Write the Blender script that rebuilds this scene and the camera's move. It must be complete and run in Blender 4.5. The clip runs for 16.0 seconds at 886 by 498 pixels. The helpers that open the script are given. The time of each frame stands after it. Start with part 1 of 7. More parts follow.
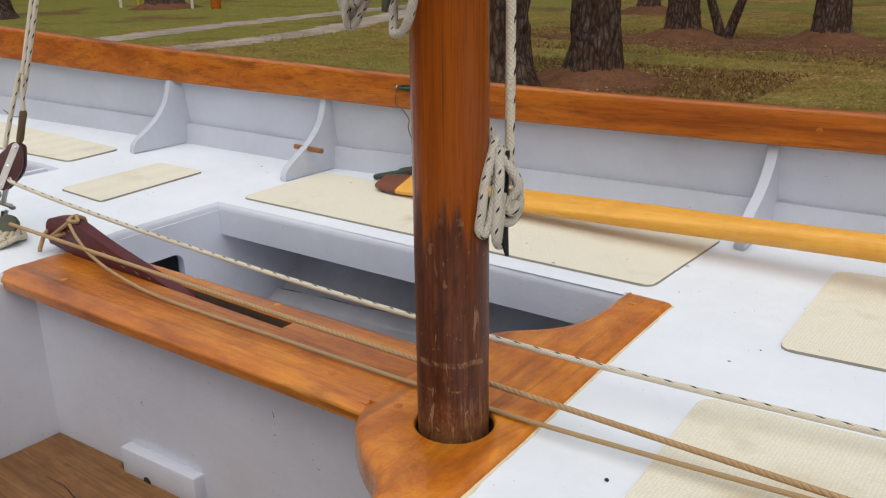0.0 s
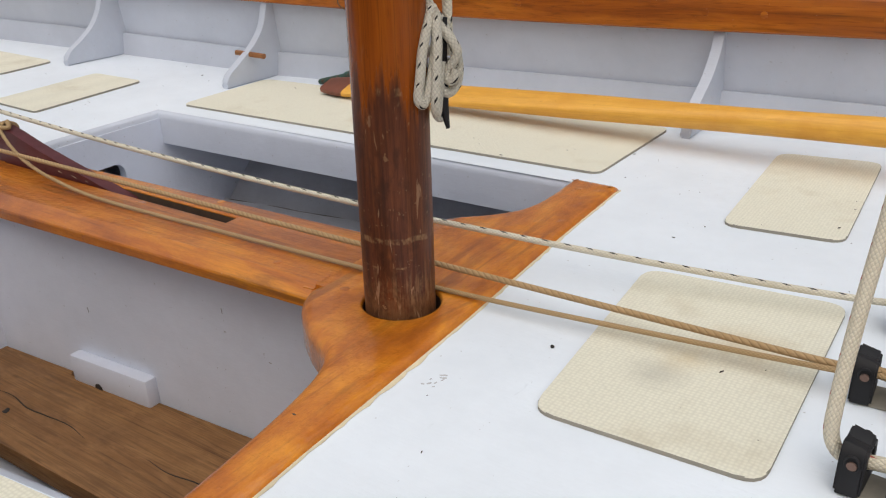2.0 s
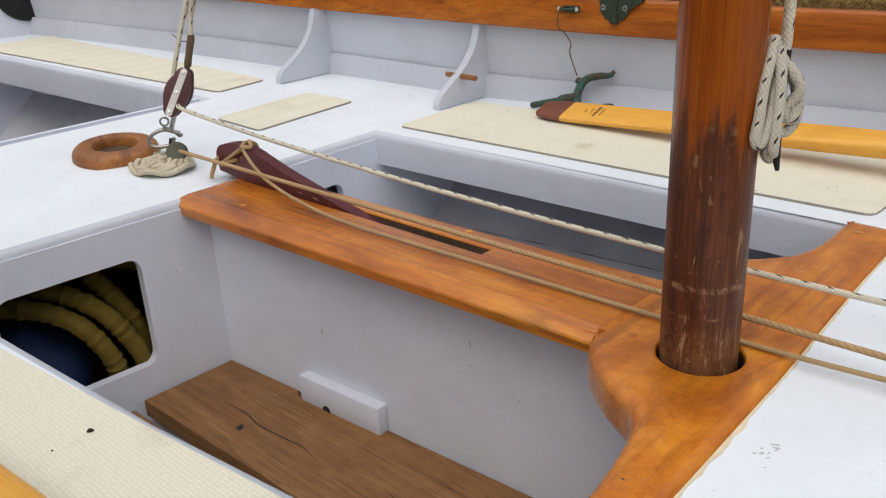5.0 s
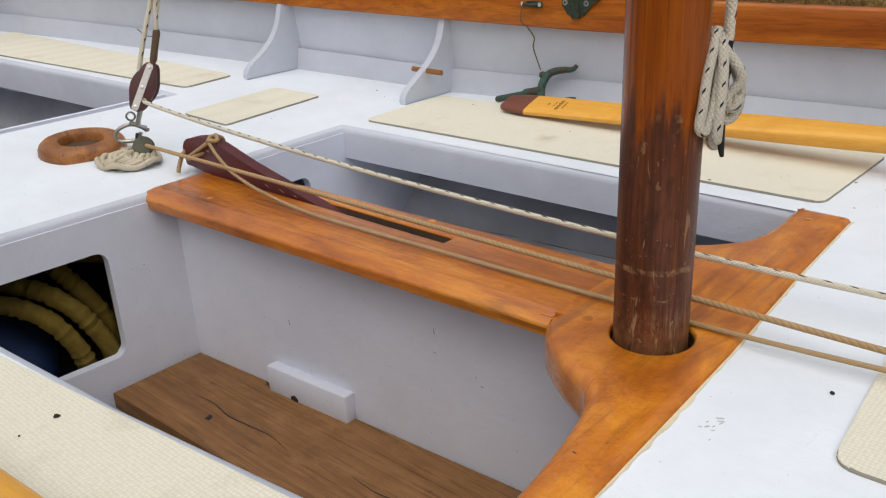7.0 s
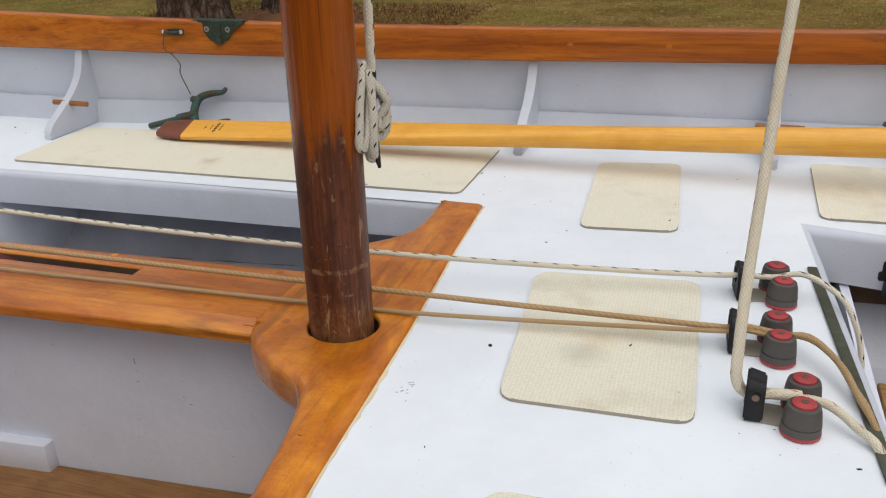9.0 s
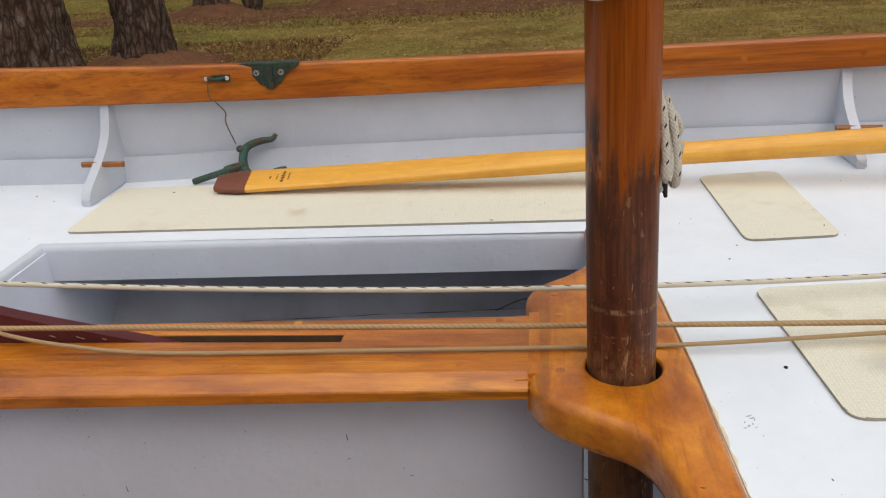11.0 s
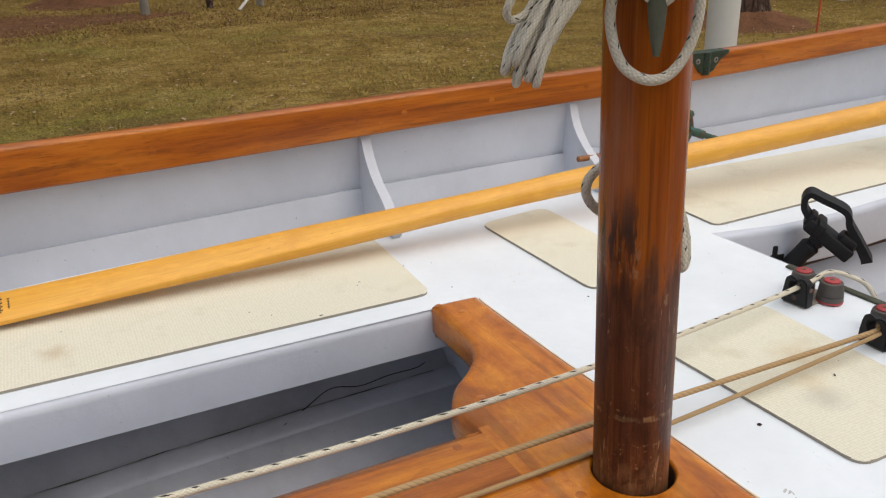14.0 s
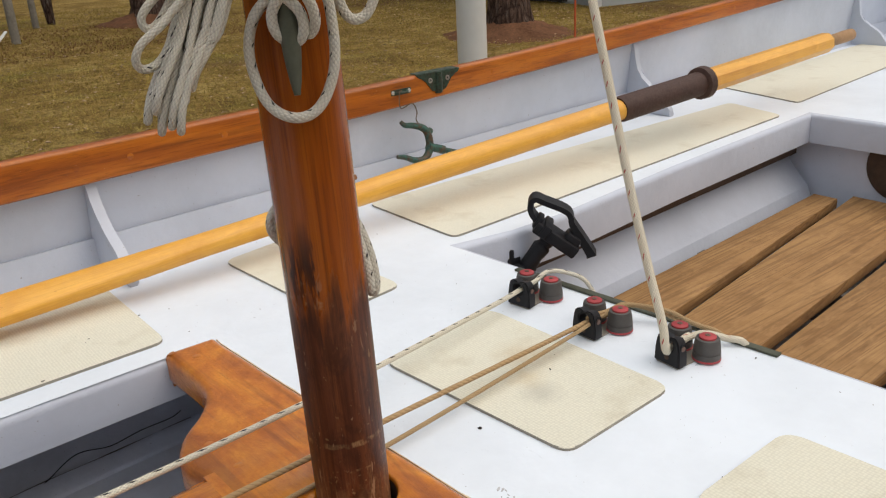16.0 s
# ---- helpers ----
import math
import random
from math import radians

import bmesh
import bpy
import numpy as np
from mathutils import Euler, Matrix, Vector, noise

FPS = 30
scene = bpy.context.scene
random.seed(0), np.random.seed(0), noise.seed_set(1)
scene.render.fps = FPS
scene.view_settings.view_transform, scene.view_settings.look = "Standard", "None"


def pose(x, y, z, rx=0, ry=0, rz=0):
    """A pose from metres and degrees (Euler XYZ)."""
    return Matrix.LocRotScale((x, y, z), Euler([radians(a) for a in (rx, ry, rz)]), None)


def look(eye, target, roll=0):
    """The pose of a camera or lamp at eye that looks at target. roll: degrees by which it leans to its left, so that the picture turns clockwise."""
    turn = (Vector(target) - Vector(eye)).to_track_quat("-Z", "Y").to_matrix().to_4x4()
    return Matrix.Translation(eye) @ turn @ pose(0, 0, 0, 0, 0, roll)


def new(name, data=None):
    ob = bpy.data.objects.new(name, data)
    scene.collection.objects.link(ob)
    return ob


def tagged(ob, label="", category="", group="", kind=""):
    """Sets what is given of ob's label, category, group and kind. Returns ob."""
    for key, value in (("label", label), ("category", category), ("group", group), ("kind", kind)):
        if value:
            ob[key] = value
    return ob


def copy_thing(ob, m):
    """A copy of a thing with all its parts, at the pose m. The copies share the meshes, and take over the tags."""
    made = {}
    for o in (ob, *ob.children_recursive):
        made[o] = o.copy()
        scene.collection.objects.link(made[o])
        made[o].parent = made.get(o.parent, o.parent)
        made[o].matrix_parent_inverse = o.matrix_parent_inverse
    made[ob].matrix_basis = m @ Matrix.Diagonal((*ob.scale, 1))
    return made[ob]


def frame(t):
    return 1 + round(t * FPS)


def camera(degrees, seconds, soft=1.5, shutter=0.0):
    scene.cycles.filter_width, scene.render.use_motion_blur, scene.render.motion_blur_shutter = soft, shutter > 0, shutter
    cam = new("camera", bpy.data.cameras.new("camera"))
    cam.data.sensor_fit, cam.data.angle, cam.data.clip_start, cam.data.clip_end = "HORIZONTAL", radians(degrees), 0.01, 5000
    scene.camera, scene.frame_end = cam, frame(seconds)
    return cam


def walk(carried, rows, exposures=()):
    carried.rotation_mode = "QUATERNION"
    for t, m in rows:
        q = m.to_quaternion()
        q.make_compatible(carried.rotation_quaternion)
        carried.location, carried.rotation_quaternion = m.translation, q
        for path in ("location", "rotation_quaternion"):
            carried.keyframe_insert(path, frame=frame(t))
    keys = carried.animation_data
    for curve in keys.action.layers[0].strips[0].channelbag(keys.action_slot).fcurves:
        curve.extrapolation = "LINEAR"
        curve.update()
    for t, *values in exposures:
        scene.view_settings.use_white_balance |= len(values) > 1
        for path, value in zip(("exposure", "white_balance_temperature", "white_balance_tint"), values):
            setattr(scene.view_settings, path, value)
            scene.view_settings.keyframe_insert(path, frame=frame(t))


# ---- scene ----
cam = camera(54.7, 16.0, 1.2)
PATH = [
    (0, (0.477, -0.581, 0.451), (-0.692, 0.905, -0.2), -1.2),
    (0.5, (0.454, -0.577, 0.424), (-0.695, 0.899, -0.282), -1.7),
    (1, (0.468, -0.569, 0.406), (-0.6, 0.933, -0.373), -2.3),
    (1.5, (0.498, -0.569, 0.4), (-0.528, 0.944, -0.412), -2.2),
    (2, (0.493, -0.58, 0.4), (-0.565, 0.912, -0.409), -2.0),
    (2.5, (0.431, -0.611, 0.414), (-0.694, 0.846, -0.368), -2.5),
    (3, (0.352, -0.63, 0.423), (-0.843, 0.785, -0.332), -3.4),
    (3.5, (0.327, -0.624, 0.41), (-0.93, 0.732, -0.353), -3.8),
    (4, (0.333, -0.632, 0.411), (-0.948, 0.7, -0.354), -3.6),
    (6.5, (0.333, -0.642, 0.409), (-0.961, 0.677, -0.356), -2.6),
    (7, (0.36, -0.647, 0.409), (-0.888, 0.711, -0.364), -2.8),
    (7.5, (0.441, -0.658, 0.425), (-0.71, 0.774, -0.364), -2.9),
    (8, (0.479, -0.691, 0.422), (-0.466, 0.878, -0.382), -2.6),
    (8.2, (0.458, -0.696, 0.427), (-0.336, 0.951, -0.383), -2.6),
    (10.3, (0.169, -0.835, 0.479), (-0.274, 0.968, -0.264), -1.7),
    (10.5, (0.095, -0.823, 0.474), (-0.296, 0.997, -0.257), -2.3),
    (11, (-0.07, -0.786, 0.465), (-0.298, 1.058, -0.274), -3.5),
    (11.5, (-0.117, -0.754, 0.468), (-0.245, 1.091, -0.295), -0.7),
    (12, (-0.277, -0.644, 0.471), (-0.144, 1.19, -0.315), -0.3),
    (12.5, (-0.431, -0.554, 0.5), (-0.002, 1.226, -0.305), -1.8),
    (13, (-0.464, -0.51, 0.503), (0.112, 1.228, -0.301), -1.5),
    (13.5, (-0.447, -0.513, 0.505), (0.245, 1.192, -0.28), -0.7),
    (14, (-0.434, -0.521, 0.514), (0.351, 1.158, -0.238), -1.4),
    (14.5, (-0.416, -0.528, 0.516), (0.481, 1.104, -0.213), -1.9),
    (15, (-0.4, -0.54, 0.523), (0.58, 1.047, -0.2), -2.5),
    (15.5, (-0.375, -0.558, 0.525), (0.695, 0.968, -0.199), -2.7),
    (16, (-0.343, -0.581, 0.526), (0.821, 0.874, -0.201), -3.0),
]
walk(cam, [(t, look(eye, target, roll)) for t, eye, target, roll in PATH], [(0.0, 0.11, 6500, 10), (0.6, 0.12, 6500, 10), (1.5, 0.06, 6500, 10), (2.5, 0.03, 6500, 10), (3.2, 0.11, 6500, 10), (7.0, 0.12, 6500, 10), (8.2, 0.06, 6500, 10), (11.0, 0.10, 6600, 10), (12.5, 0.13, 6740, 10), (13.0, 0.18, 6720, 10), (14.5, 0.17, 6640, 10), (16.0, 0.16, 6620, 10)])
# ---- world and light ----
world = bpy.data.worlds.new("sky")
scene.world = world
world.use_nodes = True
_sky = world.node_tree.nodes.new("ShaderNodeTexSky")
_sky.sky_type, _sky.sun_disc = "NISHITA", False
_sky.sun_elevation, _sky.sun_rotation = radians(50), radians(150)
_sky.air_density, _sky.dust_density = 1.0, 6.0
_bg = world.node_tree.nodes["Background"]
_bg.inputs["Strength"].default_value = 0.128
_veil = world.node_tree.nodes.new("ShaderNodeMix")  # thin even cloud over the whole sky
_veil.data_type = "RGBA"
_veil.inputs[0].default_value = 0.65
_veil.inputs[7].default_value = (4.75, 4.85, 4.95, 1)
world.node_tree.links.new(_sky.outputs[0], _veil.inputs[6])
world.node_tree.links.new(_veil.outputs[2], _bg.inputs["Color"])
sun = new("sun", bpy.data.lights.new("sun", "SUN"))
sun.data.energy, sun.data.angle, sun.data.color = 1.3, radians(82), (1.0, 0.975, 0.94)
sun.matrix_world = look((0.8, -0.45, 5.0), (0, 0, 0))

# ---- materials ----
class Mat:
    """A small builder for node materials."""

    def __init__(self, name):
        self.m = bpy.data.materials.new(name)
        self.m.use_nodes = True
        self.t = self.m.node_tree
        self.bsdf = self.t.nodes["Principled BSDF"]

    def node(self, kind, **values):
        n = self.t.nodes.new(kind)
        for k, v in values.items():
            n.inputs[k.replace("_", " ")].default_value = v
        return n

    def link(self, a, b):
        self.t.links.new(a, b)

    def coords(self, scale=(1, 1, 1), which="Object"):
        c = self.t.nodes.new("ShaderNodeTexCoord")
        m = self.node("ShaderNodeMapping", Scale=scale)
        self.link(c.outputs[which], m.inputs["Vector"])
        return m.outputs[0]

    def noise(self, vec, scale, detail=4.0, rough=0.6, distort=0.0):
        n = self.node("ShaderNodeTexNoise", Scale=scale, Detail=detail, Roughness=rough, Distortion=distort)
        self.link(vec, n.inputs["Vector"])
        return n.outputs["Fac"]

    def ramp(self, fac, *stops):
        r = self.t.nodes.new("ShaderNodeValToRGB")
        e = r.color_ramp.elements
        while len(e) < len(stops):
            e.new(0.5)
        for el, (p, c) in zip(e, stops):
            el.position = p
            el.color = (*c, 1) if len(c) == 3 else c
        self.link(fac, r.inputs[0])
        return r.outputs[0]

    def mix(self, fac, a, b, blend="MIX"):
        m = self.t.nodes.new("ShaderNodeMix")
        m.data_type, m.blend_type = "RGBA", blend
        for s, v in ((m.inputs[0], fac), (m.inputs[6], a), (m.inputs[7], b)):
            if hasattr(v, "links"):
                self.link(v, s)
            elif isinstance(v, (tuple, list)):
                s.default_value = (*v, 1)
            else:
                s.default_value = v
        return m.outputs[2]

    def math(self, op, a, b=0.0):
        m = self.t.nodes.new("ShaderNodeMath")
        m.operation = op
        for s, v in zip(m.inputs, (a, b)):
            if hasattr(v, "links"):
                self.link(v, s)
            else:
                s.default_value = v
        return m.outputs[0]

    def bump(self, height, strength=0.3, distance=0.002):
        b = self.node("ShaderNodeBump", Strength=strength, Distance=distance)
        self.link(height, b.inputs["Height"])
        self.link(b.outputs[0], self.bsdf.inputs["Normal"])
        self.link(b.outputs[0], self.bsdf.inputs["Coat Normal"])

    def out(self, color=None, rough=None, metal=0.0, coat=0.0, spec=None):
        for key, v in (("Base Color", color), ("Roughness", rough)):
            if v is None:
                continue
            if hasattr(v, "links"):
                self.link(v, self.bsdf.inputs[key])
            else:
                self.bsdf.inputs[key].default_value = (*v, 1) if isinstance(v, tuple) else v
        self.bsdf.inputs["Metallic"].default_value = metal
        self.bsdf.inputs["Coat Weight"].default_value = coat
        self.bsdf.inputs["Coat Roughness"].default_value = 0.045
        self.bsdf.inputs["Coat IOR"].default_value = 1.52
        if spec is not None:
            self.bsdf.inputs["Specular IOR Level"].default_value = spec
        return self.m


def paint_material(name, tone, rough=0.38, dirt=0.06):
    """Brushed marine paint: faint brush marks, soft grime, dust specks."""
    b = Mat(name)
    v = b.coords()
    grime = b.noise(v, 3.5, 6, 0.65)
    fine = b.noise(v, 60, 3, 0.6)
    dark = tuple(c * (1 - dirt * 2.2) for c in tone)
    c = b.ramp(grime, (0.35, dark), (0.62, tone))
    specks = b.noise(v, 190, 2, 0.5)
    c = b.mix(b.ramp(specks, (0.735, (0, 0, 0)), (0.77, (0.65, 0.65, 0.65))), c, (0.22, 0.2, 0.18))
    scuff = b.noise(b.coords((1.0, 0.35, 1.0)), 34, 6, 0.75, 1.2)
    c = b.mix(b.ramp(scuff, (0.66, (0, 0, 0)), (0.76, (min(1.0, dirt * 9),) * 3)), c, tuple(0.62 * t for t in tone))
    brush = b.noise(b.coords((6, 60, 60)), 6, 3, 0.6)
    lump = b.noise(v, 17, 4, 0.6)
    b.bump(b.math("ADD", b.math("MULTIPLY", lump, 1.6), b.math("ADD", b.math("MULTIPLY", brush, 0.3), b.math("MULTIPLY", fine, 0.7))), 0.42, 0.002)
    return b.out(c, b.ramp(grime, (0.3, (rough + 0.12,) * 3), (0.7, (rough,) * 3)))


def wood_material(name, light, mid, dark, axis=0, rough=0.25, coat=0.6, grain=1.0, figure=9.0, streak=0.5, rings_at=0.12, ripple=0.22):
    """Wood with long fibres along one axis, faint growth rings, fine dark streaks and blotches."""
    b = Mat(name)
    s = [1.0, 1.0, 1.0]
    s[axis] = 0.028
    info = b.t.nodes.new("ShaderNodeObjectInfo")
    c = b.t.nodes.new("ShaderNodeTexCoord")
    add = b.t.nodes.new("ShaderNodeVectorMath")
    add.operation = "MULTIPLY_ADD"
    b.link(info.outputs["Random"], add.inputs[0])
    add.inputs[1].default_value = (7.0, 3.0, 5.0)
    b.link(c.outputs["Object"], add.inputs[2])
    m = b.node("ShaderNodeMapping", Scale=tuple(s))
    b.link(add.outputs[0], m.inputs["Vector"])
    v = m.outputs[0]
    bands = b.noise(v, figure * 3, 3, 0.55, 0.5)
    rings = b.math("SINE", b.math("MULTIPLY", bands, 130.0))
    fibre = b.noise(v, 620 * grain, 3, 0.65)
    lines = b.noise(v, 230 * grain, 3, 0.7)
    blot = b.noise(add.outputs[0], 9, 6, 0.66)
    spots = b.noise(add.outputs[0], 75, 3, 0.6)
    s2 = [1.0, 1.0, 1.0]
    s2[axis] = 0.3
    m2 = b.node("ShaderNodeMapping", Scale=tuple(s2))
    b.link(add.outputs[0], m2.inputs["Vector"])
    fig = b.noise(m2.outputs[0], 48, 5, 0.68, 0.5)
    col = b.ramp(bands, (0.3, mid), (0.52, light), (0.72, mid))
    col = b.mix(b.ramp(rings, (0.3, (0, 0, 0)), (0.95, (rings_at,) * 3)), col, dark)
    col = b.mix(b.ramp(lines, (0.30, (streak,) * 3), (0.44, (0, 0, 0))), col, dark)
    col = b.mix(b.ramp(fibre, (0.35, (0.26,) * 3), (0.58, (0, 0, 0))), col, dark)
    col = b.mix(b.ramp(blot, (0.34, (0.65,) * 3), (0.53, (0, 0, 0))), col, tuple(0.4 * d + 0.6 * e for d, e in zip(dark, mid)))
    col = b.mix(b.ramp(fig, (0.5, (0, 0, 0)), (0.75, (0.5,) * 3)), col, tuple(min(1, x * 1.25) for x in light))
    col = b.mix(b.ramp(spots, (0.70, (0, 0, 0)), (0.74, (0.5,) * 3)), col, dark)
    b.bump(b.math("ADD", b.math("MULTIPLY", fibre, 0.4), b.math("ADD", b.math("MULTIPLY", blot, 2.0), b.math("MULTIPLY", fig, 1.6))), 0.16, 0.003)
    film = b.node("ShaderNodeBump", Strength=ripple, Distance=0.003)
    b.link(b.math("ADD", b.math("MULTIPLY", b.noise(add.outputs[0], 16, 3, 0.55), 1.5), b.noise(add.outputs[0], 70, 3, 0.6)), film.inputs["Height"])
    b.link(film.outputs[0], b.bsdf.inputs["Coat Normal"])
    return b.out(col, b.ramp(fig, (0.3, (rough + 0.14,) * 3), (0.7, (rough,) * 3)), coat=coat, spec=0.4)


def varnish_material(name, deep, mid, light, axis=0, cloud=0.35, lines=0.25, rough=0.34, coat=1.0, ripple=0.4, dirt=0.55):
    """Old varnished softwood: cloudy amber tones, long soft growth bands, thin dark pores, a rippled glossy film."""
    b = Mat(name)
    info = b.t.nodes.new("ShaderNodeObjectInfo")
    c = b.t.nodes.new("ShaderNodeTexCoord")
    add = b.t.nodes.new("ShaderNodeVectorMath")
    add.operation = "MULTIPLY_ADD"
    b.link(info.outputs["Random"], add.inputs[0])
    add.inputs[1].default_value = (7.0, 3.0, 5.0)
    b.link(c.outputs["Object"], add.inputs[2])
    at = add.outputs[0]

    def along(q):
        k = [1.0, 1.0, 1.0]
        k[axis] = q
        m = b.node("ShaderNodeMapping", Scale=tuple(k))
        b.link(at, m.inputs["Vector"])
        return m.outputs[0]

    tone = b.noise(along(cloud), 19, 7, 0.68, 0.3)
    col = b.ramp(tone, (0.27, deep), (0.48, mid), (0.68, light))
    bands = b.noise(along(0.05), 60, 4, 0.6, 0.7)
    col = b.mix(b.ramp(bands, (0.34, (min(1.0, lines * 2.2),) * 3), (0.50, (0, 0, 0))), col, deep)
    col = b.mix(b.ramp(bands, (0.55, (0, 0, 0)), (0.70, (lines * 1.2,) * 3)), col, light)
    pores = b.noise(along(0.03), 330, 4, 0.7)
    col = b.mix(b.ramp(pores, (0.32, (lines * 2.0,) * 3), (0.47, (0, 0, 0))), col, tuple(0.3 * d for d in deep))
    stain = b.noise(along(0.16), 24, 7, 0.70, 0.9)
    col = b.mix(b.ramp(stain, (0.57, (0, 0, 0)), (0.68, (dirt,) * 3)), col, tuple(0.32 * d for d in deep))
    soil = b.noise(along(0.045), 46, 4, 0.6, 0.3)
    col = b.mix(b.ramp(soil, (0.55, (0, 0, 0)), (0.64, (dirt * 1.2,) * 3)), col, tuple(0.4 * d for d in deep))
    ticks = b.noise(along(0.5), 150, 4, 0.65)
    col = b.mix(b.ramp(ticks, (0.70, (0, 0, 0)), (0.73, (dirt,) * 3)), col, tuple(0.15 * d for d in deep))
    dust = b.noise(at, 330, 2, 0.5)
    col = b.mix(b.ramp(dust, (0.765, (0, 0, 0)), (0.79, (0.7,) * 3)), col, (0.62, 0.42, 0.22))
    b.bump(b.math("ADD", b.math("MULTIPLY", pores, 0.5), b.math("MULTIPLY", tone, 1.2)), 0.2, 0.002)
    # the film: broad swells, brush ridges along the grain, and bits of dirt caught in it
    film = b.node("ShaderNodeBump", Strength=ripple, Distance=0.003)
    ridge = b.noise(along(0.22), 120, 4, 0.65, 0.4)
    nib = b.ramp(b.noise(at, 210, 2, 0.5), (0.66, (0, 0, 0)), (0.76, (1, 1, 1)))
    swell = b.math("ADD", b.math("MULTIPLY", b.noise(at, 13, 3, 0.55), 1.0), b.math("ADD", b.noise(at, 55, 4, 0.62), b.math("ADD", b.math("MULTIPLY", ridge, 0.55), b.math("MULTIPLY", nib, 0.3))))
    b.link(swell, film.inputs["Height"])
    b.link(film.outputs[0], b.bsdf.inputs["Coat Normal"])
    return b.out(col, b.ramp(tone, (0.3, (rough + 0.1,) * 3), (0.7, (rough,) * 3)), coat=coat, spec=0.25)


def plain_material(name, tone, rough=0.5, metal=0.0, scale=40.0, vary=0.25, bump=0.2, coat=0.0, spec=None):
    b = Mat(name)
    v = b.coords()
    n = b.noise(v, scale, 5, 0.65)
    n2 = b.noise(v, scale * 0.12, 3, 0.6)
    f = b.math("MULTIPLY", b.math("ADD", n, n2), 0.5)
    c = b.ramp(f, (0.3, tuple(t * (1 - vary) for t in tone)), (0.7, tuple(min(1, t * (1 + vary * 0.6)) for t in tone)))
    b.bump(n, bump, 0.0015)
    return b.out(c, b.ramp(n, (0.3, (min(1, rough + 0.1),) * 3), (0.7, (rough,) * 3)), metal=metal, coat=coat, spec=spec)


def rope_material(name, tone, fleck=None, pitch=0.007, laid=False, cols=6.0, long=0.15, every=0.026):
    """Braided or laid rope; the first texture axis runs along it in metres, the second round it."""
    b = Mat(name)
    c = b.t.nodes.new("ShaderNodeTexCoord")
    s = b.t.nodes.new("ShaderNodeSeparateXYZ")
    b.link(c.outputs["UV"], s.inputs[0])
    u, v = s.outputs[0], s.outputs[1]
    tau = 6.28318
    if laid:
        ph = b.math("ADD", b.math("MULTIPLY", u, tau / pitch), b.math("MULTIPLY", v, tau * 3))
        h = b.math("ABSOLUTE", b.math("SINE", b.math("MULTIPLY", ph, 0.5)))
        low = 0.5
    else:
        # a braid of small crossing yarns
        along, round_it = b.math("MULTIPLY", u, tau * 0.5 / pitch), b.math("MULTIPLY", v, tau * 0.5 * cols)
        h = b.math("ABSOLUTE", b.math("MULTIPLY", b.math("SINE", b.math("ADD", along, round_it)), b.math("SINE", b.math("SUBTRACT", along, round_it))))
        low = 0.7
    n = b.noise(b.coords(), 420, 3, 0.6)
    n2 = b.noise(b.coords(), 16, 4, 0.6)
    col = b.ramp(h, (0.0, tuple(t * low for t in tone)), (0.35, tone))
    col = b.mix(b.ramp(n2, (0.3, (0.5,) * 3), (0.65, (0, 0, 0))), col, tuple(t * (0.76, 0.73, 0.66)[k] for k, t in enumerate(tone)))
    if fleck:
        half = b.math("MULTIPLY", v, 2.0)
        wob = b.math("MULTIPLY", b.noise(b.coords(), 30, 2, 0.5), 0.5)
        along = b.math("FRACT", b.math("ADD", b.math("ADD", b.math("MULTIPLY", u, 1 / every), b.math("MULTIPLY", b.math("FLOOR", half), 0.43)), b.math("ADD", b.math("MULTIPLY", half, 1.1), wob)))
        band = b.math("ABSOLUTE", b.math("SUBTRACT", b.math("FRACT", half), 0.5))
        on = b.math("MULTIPLY", b.math("LESS_THAN", along, long), b.math("LESS_THAN", band, 0.10))
        col = b.mix(on, col, fleck)
    b.bump(b.math("ADD", h, b.math("MULTIPLY", n, 0.9)), 0.65, 0.001)
    return b.out(col, 0.9, spec=0.15)


